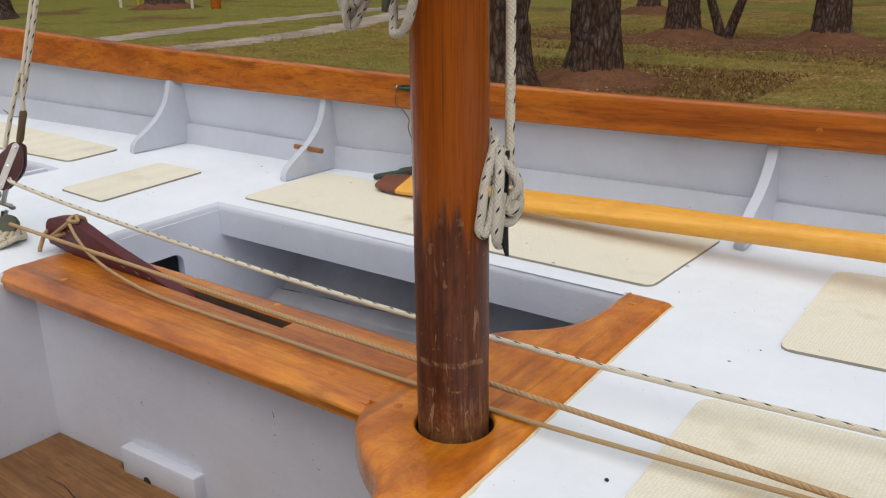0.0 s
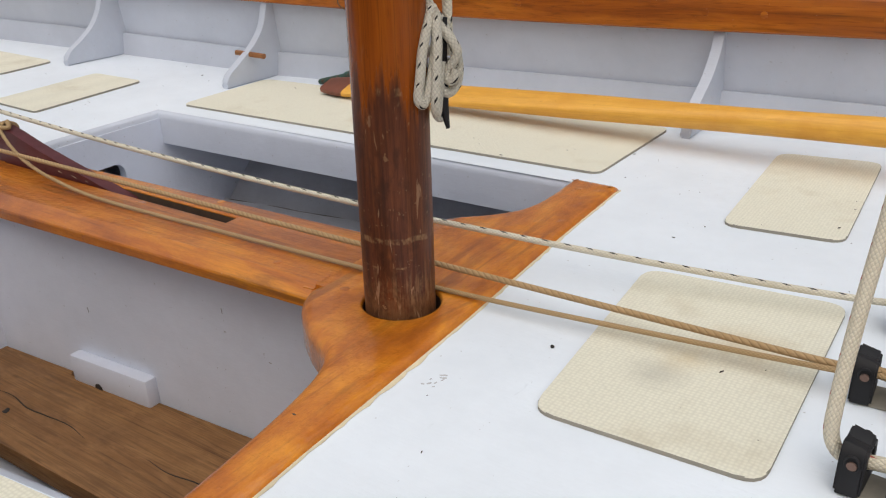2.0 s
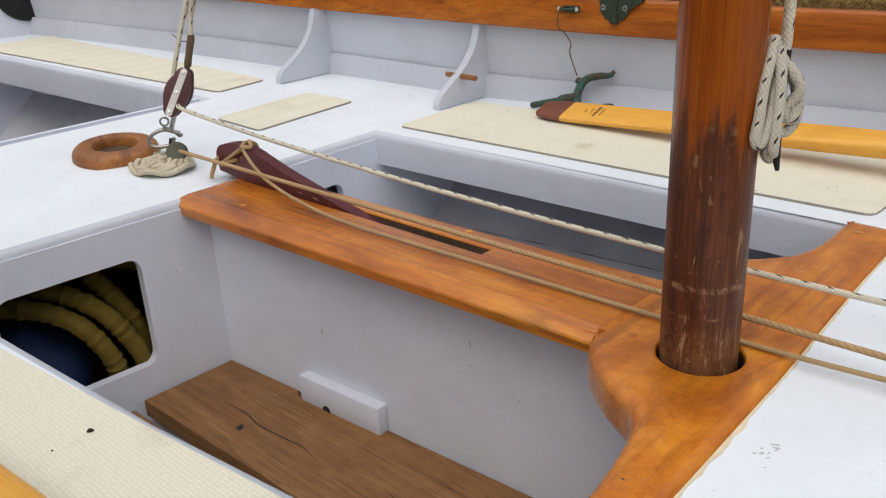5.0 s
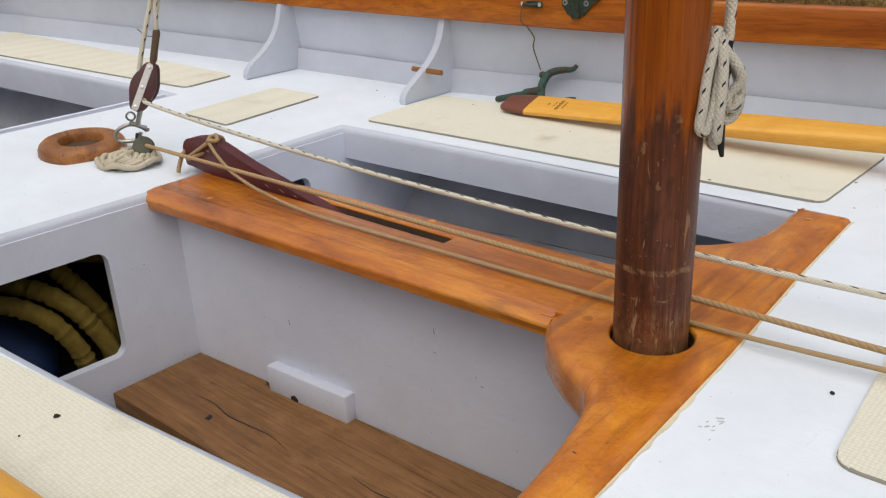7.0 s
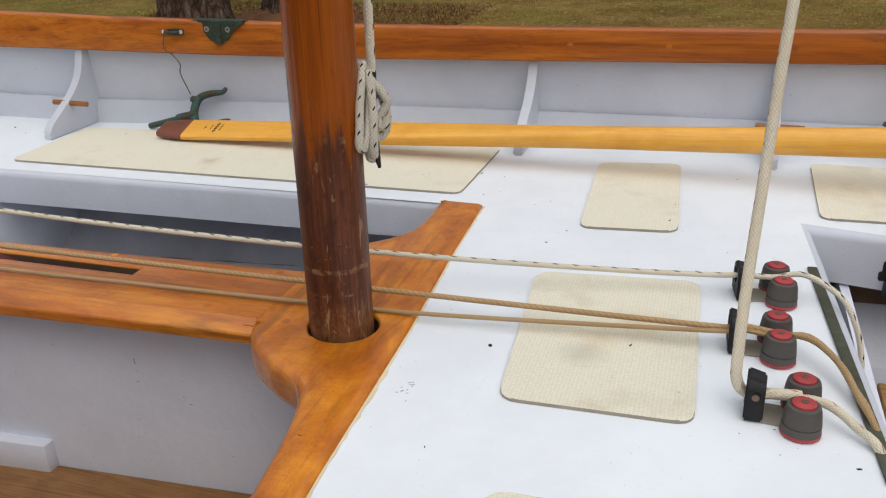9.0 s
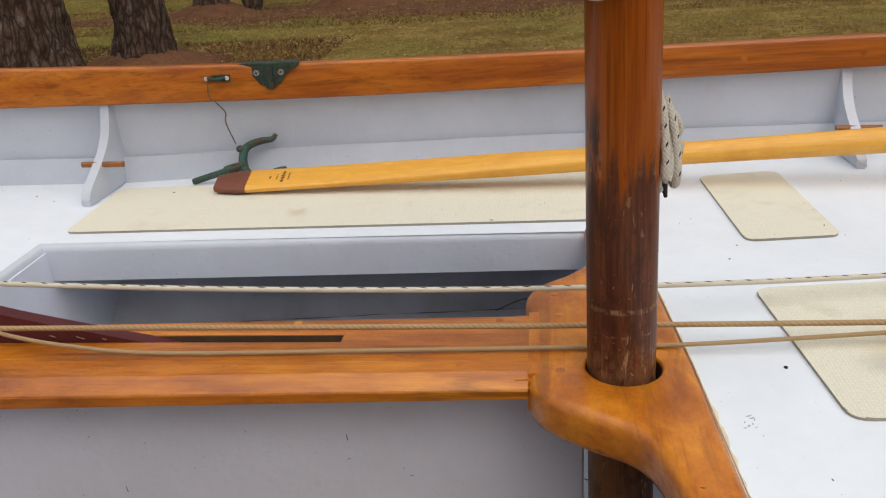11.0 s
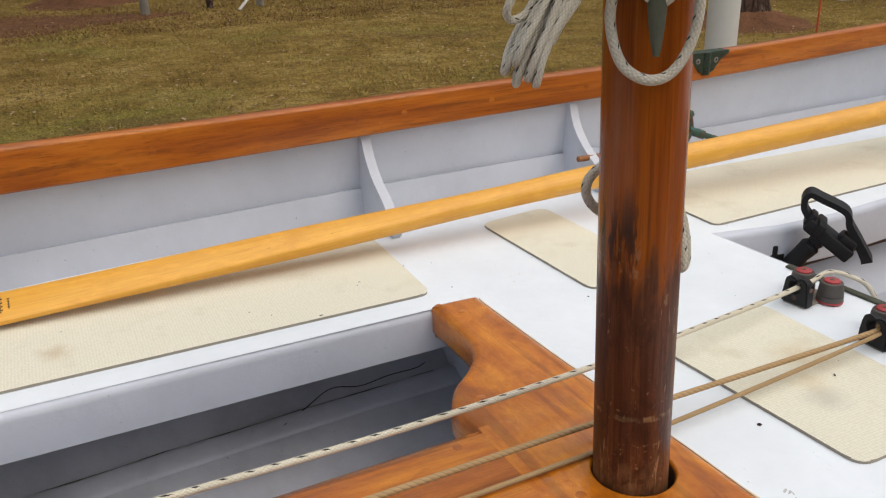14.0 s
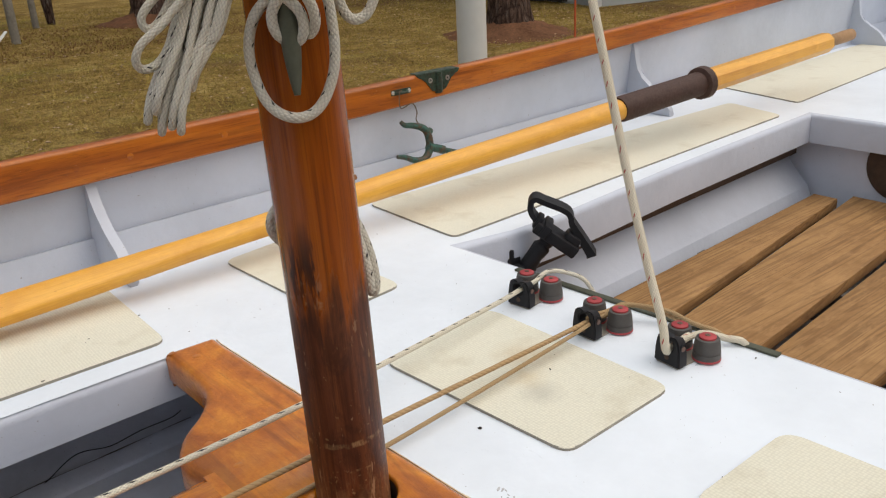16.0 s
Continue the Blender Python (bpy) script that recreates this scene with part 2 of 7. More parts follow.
def spar_material():
    """Varnished mast: warm above, dark-stained and scuffed towards the foot, with worn rings."""
    b = Mat("mast_spar")
    c = b.t.nodes.new("ShaderNodeTexCoord")
    sep = b.t.nodes.new("ShaderNodeSeparateXYZ")
    b.link(c.outputs["Object"], sep.inputs[0])
    z = sep.outputs[2]
    grain = b.coords((1, 1, 0.03))
    bands = b.noise(grain, 110, 3, 0.6, 0.3)
    fibre = b.noise(grain, 300, 4, 0.7)
    cloud = b.noise(b.coords((1, 1, 0.35)), 26, 4, 0.6)
    col = b.ramp(bands, (0.30, (0.22, 0.048, 0.004)), (0.5, (0.29, 0.069, 0.006)), (0.70, (0.34, 0.088, 0.008)))
    col = b.mix(b.ramp(fibre, (0.36, (0.2,) * 3), (0.56, (0, 0, 0))), col, (0.13, 0.028, 0.005))
    col = b.mix(b.ramp(cloud, (0.32, (0.2,) * 3), (0.5, (0, 0, 0))), col, (0.15, 0.032, 0.006))
    # dark fingers of stain that climb the grain
    streak = b.noise(b.coords((1, 1, 0.055)), 58, 4, 0.62)
    edge = b.math("ADD", z, b.math("MULTIPLY", b.math("SUBTRACT", streak, 0.5), 0.2))
    worn = b.ramp(edge, (0.0, (1, 1, 1)), (0.578, (1, 1, 1)), (0.604, (0, 0, 0)))
    dark = b.ramp(b.noise(b.coords((1, 1, 0.09)), 70, 5, 0.7), (0.3, (0.058, 0.017, 0.008)), (0.5, (0.112, 0.032, 0.012)), (0.66, (0.16, 0.05, 0.017)))
    col = b.mix(worn, col, dark)
    col = b.mix(b.math("MULTIPLY", worn, b.ramp(fibre, (0.40, (0.5,) * 3), (0.52, (0, 0, 0)))), col, (0.035, 0.010, 0.004))
    soot = b.ramp(b.math("ABSOLUTE", b.math("SUBTRACT", b.math("ADD", z, b.math("MULTIPLY", b.math("SUBTRACT", streak, 0.5), 0.10)), 0.625)), (0.0, (1, 1, 1)), (0.022, (0.7,) * 3), (0.045, (0, 0, 0)))
    patch = b.ramp(b.noise(b.coords((1, 1, 0.11)), 52, 5, 0.7), (0.535, (0, 0, 0)), (0.57, (0.9,) * 3))
    col = b.mix(b.math("MULTIPLY", soot, patch), col, (0.022, 0.012, 0.008))
    # scattered chips to bare wood
    chip = b.noise(b.coords((1, 1, 0.7)), 150, 4, 0.65, 0.4)
    low = b.ramp(z, (0.36, (1, 1, 1)), (0.50, (0.75,) * 3), (0.60, (0.45,) * 3), (0.64, (0.0,) * 3))
    mark = b.ramp(chip, (0.645, (0, 0, 0)), (0.68, (0.7,) * 3))
    rub = b.noise(b.coords((1, 1, 2.2)), 60, 6, 0.78, 0.6)
    mark = b.math("MAXIMUM", mark, b.ramp(rub, (0.645, (0, 0, 0)), (0.73, (0.45,) * 3)))
    mark = b.math("MULTIPLY", mark, low)
    wob = b.math("ADD", z, b.math("MULTIPLY", b.math("SUBTRACT", cloud, 0.5), 0.012))
    for height, wide, keep in ((0.452, 0.0034, 0.50), (0.594, 0.0048, 0.545), (0.425, 0.0014, 0.58)):
        d = b.math("ABSOLUTE", b.math("SUBTRACT", wob, height))
        line = b.ramp(b.math("DIVIDE", d, wide), (0.55, (1, 1, 1)), (1.0, (0, 0, 0)))
        gaps = b.ramp(b.noise(b.coords((1, 1, 0.6)), 62, 4, 0.7), (keep - 0.03, (0, 0, 0)), (keep + 0.09, (0.8,) * 3))
        mark = b.math("MAXIMUM", mark, b.math("MULTIPLY", line, gaps))
    crack = b.math("MULTIPLY", b.ramp(b.noise(b.coords((1, 1, 0.012)), 95, 2, 0.5), (0.30, (1, 1, 1)), (0.335, (0, 0, 0))), 0.4)
    col = b.mix(crack, col, (0.06, 0.014, 0.004))
    col = b.mix(mark, col, (0.31, 0.18, 0.085))
    foot = b.ramp(b.math("ADD", z, b.math("MULTIPLY", b.math("SUBTRACT", chip, 0.5), 0.16)), (0.37, (0.6,) * 3), (0.412, (0, 0, 0)))
    col = b.mix(foot, col, (0.20, 0.10, 0.045))
    scrape = b.ramp(b.noise(b.coords((1, 1, 0.10)), 190, 4, 0.7), (0.545, (0, 0, 0)), (0.64, (0.7,) * 3))
    reach = b.ramp(z, (0.376, (0.15,) * 3), (0.387, (0.8,) * 3), (0.405, (0.5,) * 3), (0.435, (0.0,) * 3))
    col = b.mix(b.math("MULTIPLY", scrape, reach), col, (0.36, 0.21, 0.10))
    mottle = b.noise(b.coords((1, 1, 0.4)), 42, 5, 0.7, 0.6)
    col = b.mix(b.math("MULTIPLY", worn, b.ramp(mottle, (0.50, (0, 0, 0)), (0.60, (0.55,) * 3))), col, (0.030, 0.010, 0.005))
    hair = b.noise(b.coords((1, 1, 0.02)), 620, 3, 0.7)
    col = b.mix(b.ramp(hair, (0.36, (0.34,) * 3), (0.5, (0, 0, 0))), col, (0.06, 0.016, 0.005))
    # pale rubbed nicks, upright and short
    nick = b.ramp(b.noise(b.coords((1, 1, 0.22)), 95, 3, 0.6, 0.5), (0.64, (0, 0, 0)), (0.665, (0.8,) * 3))
    col = b.mix(b.math("MULTIPLY", nick, low), col, (0.34, 0.20, 0.11))
    b.bump(b.math("ADD", fibre, b.math("MULTIPLY", mark, -0.6)), 0.16, 0.001)
    return b.out(col, b.ramp(worn, (0, (0.24,) * 3), (1, (0.45,) * 3)), coat=0.1, spec=0.22)


def lawn_material():
    b = Mat("lawn")
    v = b.coords()
    big = b.noise(v, 0.30, 4, 0.6, 0.5)
    mid = b.noise(v, 1.6, 6, 0.7)
    tuft = b.noise(v, 9.0, 5, 0.7)
    fine = b.noise(v, 40, 5, 0.75)
    c = b.ramp(mid, (0.36, (0.20, 0.122, 0.033)), (0.5, (0.33, 0.215, 0.062)), (0.64, (0.46, 0.33, 0.115)))
    place = b.t.nodes.new("ShaderNodeSeparateXYZ")
    b.link(v, place.inputs[0])
    west = b.math("MULTIPLY", place.outputs[0], -0.012)
    c = b.mix(b.ramp(b.math("ADD", big, west), (0.50, (0, 0, 0)), (0.66, (0.8,) * 3)), c, (0.22, 0.245, 0.045))
    straw = b.noise(v, 0.31, 4, 0.6, 0.5)
    c = b.mix(b.ramp(straw, (0.56, (0, 0, 0)), (0.66, (0.8,) * 3)), c, (0.17, 0.085, 0.045))
    c = b.mix(b.ramp(tuft, (0.36, (0.6,) * 3), (0.52, (0, 0, 0))), c, (0.09, 0.06, 0.022))
    c = b.mix(b.ramp(fine, (0.34, (0.75,) * 3), (0.55, (0, 0, 0))), c, (0.06, 0.042, 0.016))
    c = b.mix(b.ramp(fine, (0.58, (0, 0, 0)), (0.74, (0.65,) * 3)), c, (0.58, 0.47, 0.20))
    b.bump(b.math("ADD", fine, tuft), 1.0, 0.03)
    return b.out(c, 0.95, spec=0.08)


def bark_material():
    """Pine bark: tall broken plates, dark furrows, grey and rust flakes."""
    b = Mat("pine_bark")
    v = b.coords((1, 1, 0.24))
    warp = b.node("ShaderNodeTexNoise", Scale=7.0, Detail=4.0)
    b.link(v, warp.inputs["Vector"])
    bent = b.t.nodes.new("ShaderNodeVectorMath")
    bent.operation = "MULTIPLY_ADD"
    b.link(warp.outputs["Color"], bent.inputs[0])
    bent.inputs[1].default_value = (0.10, 0.10, 0.10)
    b.link(v, bent.inputs[2])
    p = b.node("ShaderNodeTexVoronoi", Scale=15.0)
    p.feature = "DISTANCE_TO_EDGE"
    b.link(bent.outputs[0], p.inputs["Vector"])
    n = b.noise(b.coords((1, 1, 0.5)), 30, 6, 0.72)
    flake = b.noise(b.coords((1, 1, 0.4)), 11, 4, 0.6)
    plate = b.ramp(flake, (0.35, (0.10, 0.062, 0.045)), (0.5, (0.155, 0.10, 0.075)), (0.66, (0.20, 0.165, 0.14)))
    c = b.mix(b.ramp(p.outputs["Distance"], (0.0, (0.9,) * 3), (0.12, (0.3,) * 3), (0.22, (0, 0, 0))), plate, (0.022, 0.015, 0.012))
    c = b.mix(b.ramp(n, (0.38, (0.8,) * 3), (0.58, (0, 0, 0))), c, (0.045, 0.028, 0.021))
    b.bump(b.math("ADD", p.outputs["Distance"], b.math("MULTIPLY", n, 0.4)), 1.0, 0.05)
    return b.out(c, 0.95, spec=0.1)


def pad_material():
    b = Mat("non_skid")
    v = b.coords()
    d = b.node("ShaderNodeTexVoronoi", Scale=260.0, Randomness=0.3)
    b.link(v, d.inputs["Vector"])
    g = b.noise(v, 9, 5, 0.65)
    c = b.ramp(d.outputs["Distance"], (0.2, (0.78, 0.755, 0.62)), (0.6, (0.68, 0.655, 0.535)))
    c = b.mix(b.ramp(g, (0.54, (0, 0, 0)), (0.72, (0.4,) * 3)), c, (0.46, 0.39, 0.26))
    for place, size, tone in (((0.279, 0.030, 0.0), 0.042, (0.40, 0.38, 0.32)), ((-0.473, 0.54, 0.0), 0.035, (0.46, 0.32, 0.17)), ((0.29, 0.065, 0.0), 0.04, (0.62, 0.50, 0.30)), ((0.33, 0.11, 0.0), 0.06, (0.55, 0.42, 0.24))):
        gap = b.t.nodes.new("ShaderNodeVectorMath")
        gap.operation = "DISTANCE"
        b.link(v, gap.inputs[0])
        gap.inputs[1].default_value = place
        near = b.math("MULTIPLY", b.math("SUBTRACT", 1.0, b.math("DIVIDE", gap.outputs["Value"], size)), b.noise(v, 45, 5, 0.7))
        c = b.mix(b.ramp(near, (0.10, (0, 0, 0)), (0.46, (0.45,) * 3)), c, tone)
    bits = b.noise(v, 260, 2, 0.5)
    c = b.mix(b.ramp(bits, (0.765, (0, 0, 0)), (0.79, (0.7,) * 3)), c, (0.12, 0.10, 0.08))
    b.bump(d.outputs["Distance"], 0.45, 0.0012)
    return b.out(c, 0.8)


def bronze_material(name, brown, green, level):
    """Old bronze: brown metal under patches of green."""
    b = Mat(name)
    v = b.coords()
    n = b.noise(v, 60, 6, 0.7)
    c = b.ramp(n, (level - 0.10, brown), (level + 0.02, green), (level + 0.2, tuple(1.5 * g for g in green)))
    c = b.mix(b.ramp(b.noise(v, 200, 3, 0.6), (0.35, (0.6,) * 3), (0.55, (0, 0, 0))), c, tuple(0.3 * g for g in brown))
    b.bump(n, 0.4, 0.0015)
    return b.out(c, b.ramp(n, (0.4, (0.4,) * 3), (0.6, (0.75,) * 3)), metal=0.25, spec=0.4)


# One boat white, toned as light falls: uprights darker, well walls lifted, deck brightest.
M_PAINT_SHADED = paint_material("white_paint_shaded", (0.56, 0.60, 0.68))
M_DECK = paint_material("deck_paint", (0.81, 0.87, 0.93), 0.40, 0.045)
M_WELL = paint_material("white_paint_lit", (0.735, 0.78, 0.885), 0.45, 0.05)
M_BILGE = paint_material("bilge_paint", (0.62, 0.64, 0.70), 0.5, 0.14)
M_VARNISH = varnish_material("varnished_fir", (0.22, 0.050, 0.002), (0.49, 0.140, 0.005), (0.72, 0.270, 0.015), 0, 0.22, 0.13, coat=0.9, ripple=1.0, dirt=0.45)
M_VARNISH_Y = varnish_material("varnished_fir_across", (0.27, 0.064, 0.003), (0.53, 0.155, 0.006), (0.74, 0.282, 0.018), 1, 0.6, 0.07, coat=0.9, ripple=1.0, dirt=0.35)
M_RAIL = varnish_material("varnished_rail", (0.22, 0.047, 0.003), (0.43, 0.115, 0.006), (0.56, 0.185, 0.013), 0, 0.05, 0.24, 0.34, 0.45, 0.3, 0.3)
M_MAST = spar_material()
M_OAR = wood_material("oar_spruce", (0.82, 0.43, 0.062), (0.75, 0.355, 0.042), (0.58, 0.24, 0.026), 0, 0.3, 0.2, 0.8)
M_FLOOR = wood_material("floorboard_fir", (0.31, 0.155, 0.055), (0.225, 0.105, 0.036), (0.055, 0.026, 0.012), 0, 0.62, 0.0, 1.0, 7.0, 0.6, 0.3)
M_FLOOR_DRY = wood_material("weathered_floorboard", (0.42, 0.235, 0.090), (0.31, 0.160, 0.056), (0.13, 0.062, 0.022), 0, 0.7, 0.0, 1.0, 3.2, 0.3, 0.5)
# Dark wood; also the painted dark of the mast hole and the locker.
M_DARKWOOD_SHADE = plain_material("dark_wood_and_shade", (0.09, 0.055, 0.035), 0.8, 0, 30, 0.5)
M_RING = wood_material("oiled_wood", (0.40, 0.16, 0.04), (0.22, 0.075, 0.018), (0.05, 0.018, 0.007), 0, 0.38, 0.15, 0.6, 9.0, 0.8)
M_MOSSY = plain_material("mossy_end_grain", (0.07, 0.065, 0.035), 0.9, 0, 160, 0.8, 0.6)
M_PAD = pad_material()
M_PADEDGE = plain_material("pad_edge", (0.3, 0.28, 0.23), 0.8)
M_BLACK = plain_material("black_plastic", (0.014, 0.014, 0.016), 0.5, 0, 60, 0.3, 0.05, spec=0.3)
M_CAM = plain_material("grey_plastic", (0.075, 0.068, 0.062), 0.55, 0, 60, 0.25, 0.05)
M_RED = plain_material("red_plastic", (0.40, 0.045, 0.05), 0.5, 0, 50, 0.25, 0.05)
M_BOARD = plain_material("oxblood_paint", (0.095, 0.014, 0.017), 0.42, 0, 26, 0.4, 0.25)
M_TIP = plain_material("brown_paint", (0.17, 0.05, 0.025), 0.45, 0, 26, 0.35, 0.2)
M_BRONZE = bronze_material("verdigris_bronze", (0.10, 0.055, 0.03), (0.04, 0.105, 0.085), 0.5)
M_BRONZE_D = bronze_material("dark_bronze", (0.05, 0.04, 0.024), (0.035, 0.062, 0.042), 0.47)
M_STEEL = plain_material("stainless_steel", (0.82, 0.81, 0.78), 0.38, 0.85, 90, 0.1, 0.05)
M_COPPER = plain_material("dull_copper", (0.22, 0.14, 0.11), 0.5, 0.5, 60, 0.3, 0.1)
M_PHENOLIC = plain_material("brown_phenolic", (0.085, 0.028, 0.028), 0.4, 0, 60, 0.3, 0.1)
M_LEATHER = plain_material("brown_leather", (0.062, 0.028, 0.018), 0.62, 0, 150, 0.4, 0.5)
M_BAREWOOD = plain_material("bare_wood_grip", (0.36, 0.21, 0.10), 0.75, 0, 90, 0.3, 0.3)
M_INK = plain_material("faded_ink", (0.06, 0.03, 0.02), 0.7)
M_GALV = plain_material("dull_steel", (0.40, 0.39, 0.36), 0.28, 1.0, 70, 0.25, 0.1)
M_DIRT_SHADE = plain_material("bilge_dirt_and_shade", (0.17, 0.15, 0.13), 0.9, 0, 60, 0.4, 0.3)
M_OLIVE = plain_material("olive_bronze", (0.085, 0.09, 0.062), 0.55, 0.3, 60, 0.5, 0.3)
M_CAULK = plain_material("cream_sealant", (0.72, 0.62, 0.42), 0.7, 0, 120, 0.2, 0.5)
M_SCREW = plain_material("dull_screw", (0.36, 0.34, 0.30), 0.4, 0.8, 90, 0.4, 0.2)
M_DARK = plain_material("dark_debris_and_hole", (0.03, 0.025, 0.022), 0.9)
M_SMUDGE = plain_material("grey_smudge", (0.58, 0.59, 0.61), 0.9, 0, 300, 0.6)
M_WHIP = plain_material("brown_whipping", (0.13, 0.085, 0.045), 0.8, 0, 160, 0.35, 0.6)
M_BAG = plain_material("blue_bag", (0.006, 0.025, 0.085), 0.7, 0, 18, 0.4, 0.6)
# Yellow taken darker than the hose, to stand for the locker's shade.
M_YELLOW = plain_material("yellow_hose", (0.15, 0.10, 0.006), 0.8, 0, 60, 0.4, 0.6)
M_FLECK = rope_material("flecked_braid", (0.76, 0.715, 0.59), (0.025, 0.025, 0.028), 0.0045, False, 6.0, 0.24, 0.024)
M_COIL = rope_material("grey_flecked_braid", (0.62, 0.59, 0.51), (0.03, 0.028, 0.028), 0.0048, False, 7.0, 0.16, 0.017)
M_SHEET = rope_material("red_flecked_braid", (0.76, 0.70, 0.56), (0.46, 0.14, 0.11), 0.0045, False, 10.0, 0.12)
M_MAT = rope_material("rust_stained_braid", (0.60, 0.54, 0.42), None, 0.006)
M_TAN = rope_material("tan_laid_rope", (0.47, 0.32, 0.17), None, 0.0075, True)
M_TANB = rope_material("tan_braid", (0.48, 0.335, 0.18), None, 0.004)
M_GRASS = lawn_material()
M_BLADE = plain_material("grass_blades", (0.37, 0.28, 0.078), 0.9, 0, 5.0, 0.65, 0.0, spec=0.08)
M_LEAF = plain_material("fallen_leaves", (0.46, 0.33, 0.20), 0.8, 0, 3.0, 0.9, 0.0, spec=0.1)
M_STRAW = plain_material("pine_straw", (0.155, 0.075, 0.04), 0.95, 0, 30, 0.6, 1.0, spec=0.08)
M_NEEDLE = plain_material("pine_needles", (0.05, 0.075, 0.022), 0.8, 0, 2.0, 0.5, 0.0, spec=0.08)
M_WOODS = plain_material("far_foliage", (0.055, 0.058, 0.03), 0.9, 0, 0.4, 0.6, 0.0, spec=0.08)
M_BARK = bark_material()
M_TRACK = plain_material("sandy_track", (0.36, 0.30, 0.25), 0.95, 0, 5.0, 0.6, 0.6, spec=0.08)
M_POST = plain_material("weathered_post", (0.24, 0.22, 0.18), 0.9, 0, 30, 0.4, 0.4)
M_PVC = plain_material("white_pipe", (0.70, 0.70, 0.66), 0.4, 0, 7, 0.12, 0.05)
M_SIDING = plain_material("grey_siding", (0.36, 0.38, 0.37), 0.7, 0, 9, 0.1, 0.1)
M_TRIM = plain_material("white_trim", (0.72, 0.73, 0.73), 0.6, 0, 9, 0.08, 0.05)
M_FENCE = plain_material("dark_fence", (0.06, 0.047, 0.04), 0.9, 0, 12, 0.5, 0.3)
M_SIGN = plain_material("yellow_stake", (0.62, 0.46, 0.04), 0.6)
M_ORANGE = plain_material("orange_stake", (0.55, 0.10, 0.03), 0.6)

# ---- helpers for meshes ----
def finish(name, bm, mat, smooth=True, angle=40):
    bmesh.ops.remove_doubles(bm, verts=bm.verts, dist=1e-5)
    bmesh.ops.recalc_face_normals(bm, faces=bm.faces)
    me = bpy.data.meshes.new(name)
    if smooth:
        for f in bm.faces:
            f.smooth = True
        lim = radians(angle)
        for e in bm.edges:
            if len(e.link_faces) == 2 and e.calc_face_angle(0) > lim:
                e.smooth = False
    bm.to_mesh(me)
    bm.free()
    me.materials.append(mat)
    return me


def part(name, bm, mat, parent=None, label="", smooth=True, angle=40):
    ob = new(name, finish(name, bm, mat, smooth, angle))
    if parent is not None:
        ob.parent = parent
    if label:
        ob["label"] = label
    return ob


def thing(name, label, category, at=(0, 0, 0), group="", kind=""):
    ob = new(name)
    ob.location = at
    ob.empty_display_size = 0.05
    return tagged(ob, label, category, group, kind)


def box(bm, lo, hi, bevel=0.0, seg=2):
    r = bmesh.ops.create_cube(bm, size=1.0)
    vs = r["verts"]
    for v in vs:
        v.co = Vector([lo[i] + (v.co[i] + 0.5) * (hi[i] - lo[i]) for i in range(3)])
    if bevel:
        es = list({e for v in vs for e in v.link_edges})
        bmesh.ops.bevel(bm, geom=es, offset=bevel, segments=seg, affect="EDGES", profile=0.5)
    return bm


def prism(bm, pts, z0, z1, bevel=0.0, seg=2, top_only=False):
    """A flat plate with the plan outline pts, from z0 up to z1."""
    a = [bm.verts.new((x, y, z0)) for x, y in pts]
    b = [bm.verts.new((x, y, z1)) for x, y in pts]
    n = len(pts)
    fa, fb = bm.faces.new(a[::-1]), bm.faces.new(b)
    for i in range(n):
        bm.faces.new((a[i], a[(i + 1) % n], b[(i + 1) % n], b[i]))
    if bevel:
        es = list(fb.edges) + ([] if top_only else list(fa.edges))
        bmesh.ops.bevel(bm, geom=es, offset=bevel, segments=seg, affect="EDGES", profile=0.5)
    return bm


def spline(pts, n=8, closed=False):
    """Catmull-Rom through points of any dimension."""
    P = [np.array(p, float) for p in pts]
    m = len(P)
    out = []
    for i in range(m if closed else m - 1):
        p1, p2 = P[i], P[(i + 1) % m]
        p0 = P[i - 1] if (closed or i) else 2 * p1 - p2
        p3 = P[(i + 2) % m] if (closed or i + 2 < m) else 2 * p2 - p1
        for k in range(n):
            t = k / n
            out.append(0.5 * (2 * p1 + (p2 - p0) * t + (2 * p0 - 5 * p1 + 4 * p2 - p3) * t * t + (3 * p1 - p0 - 3 * p2 + p3) * t ** 3))
    if not closed:
        out.append(P[-1])
    return [tuple(p) for p in out]


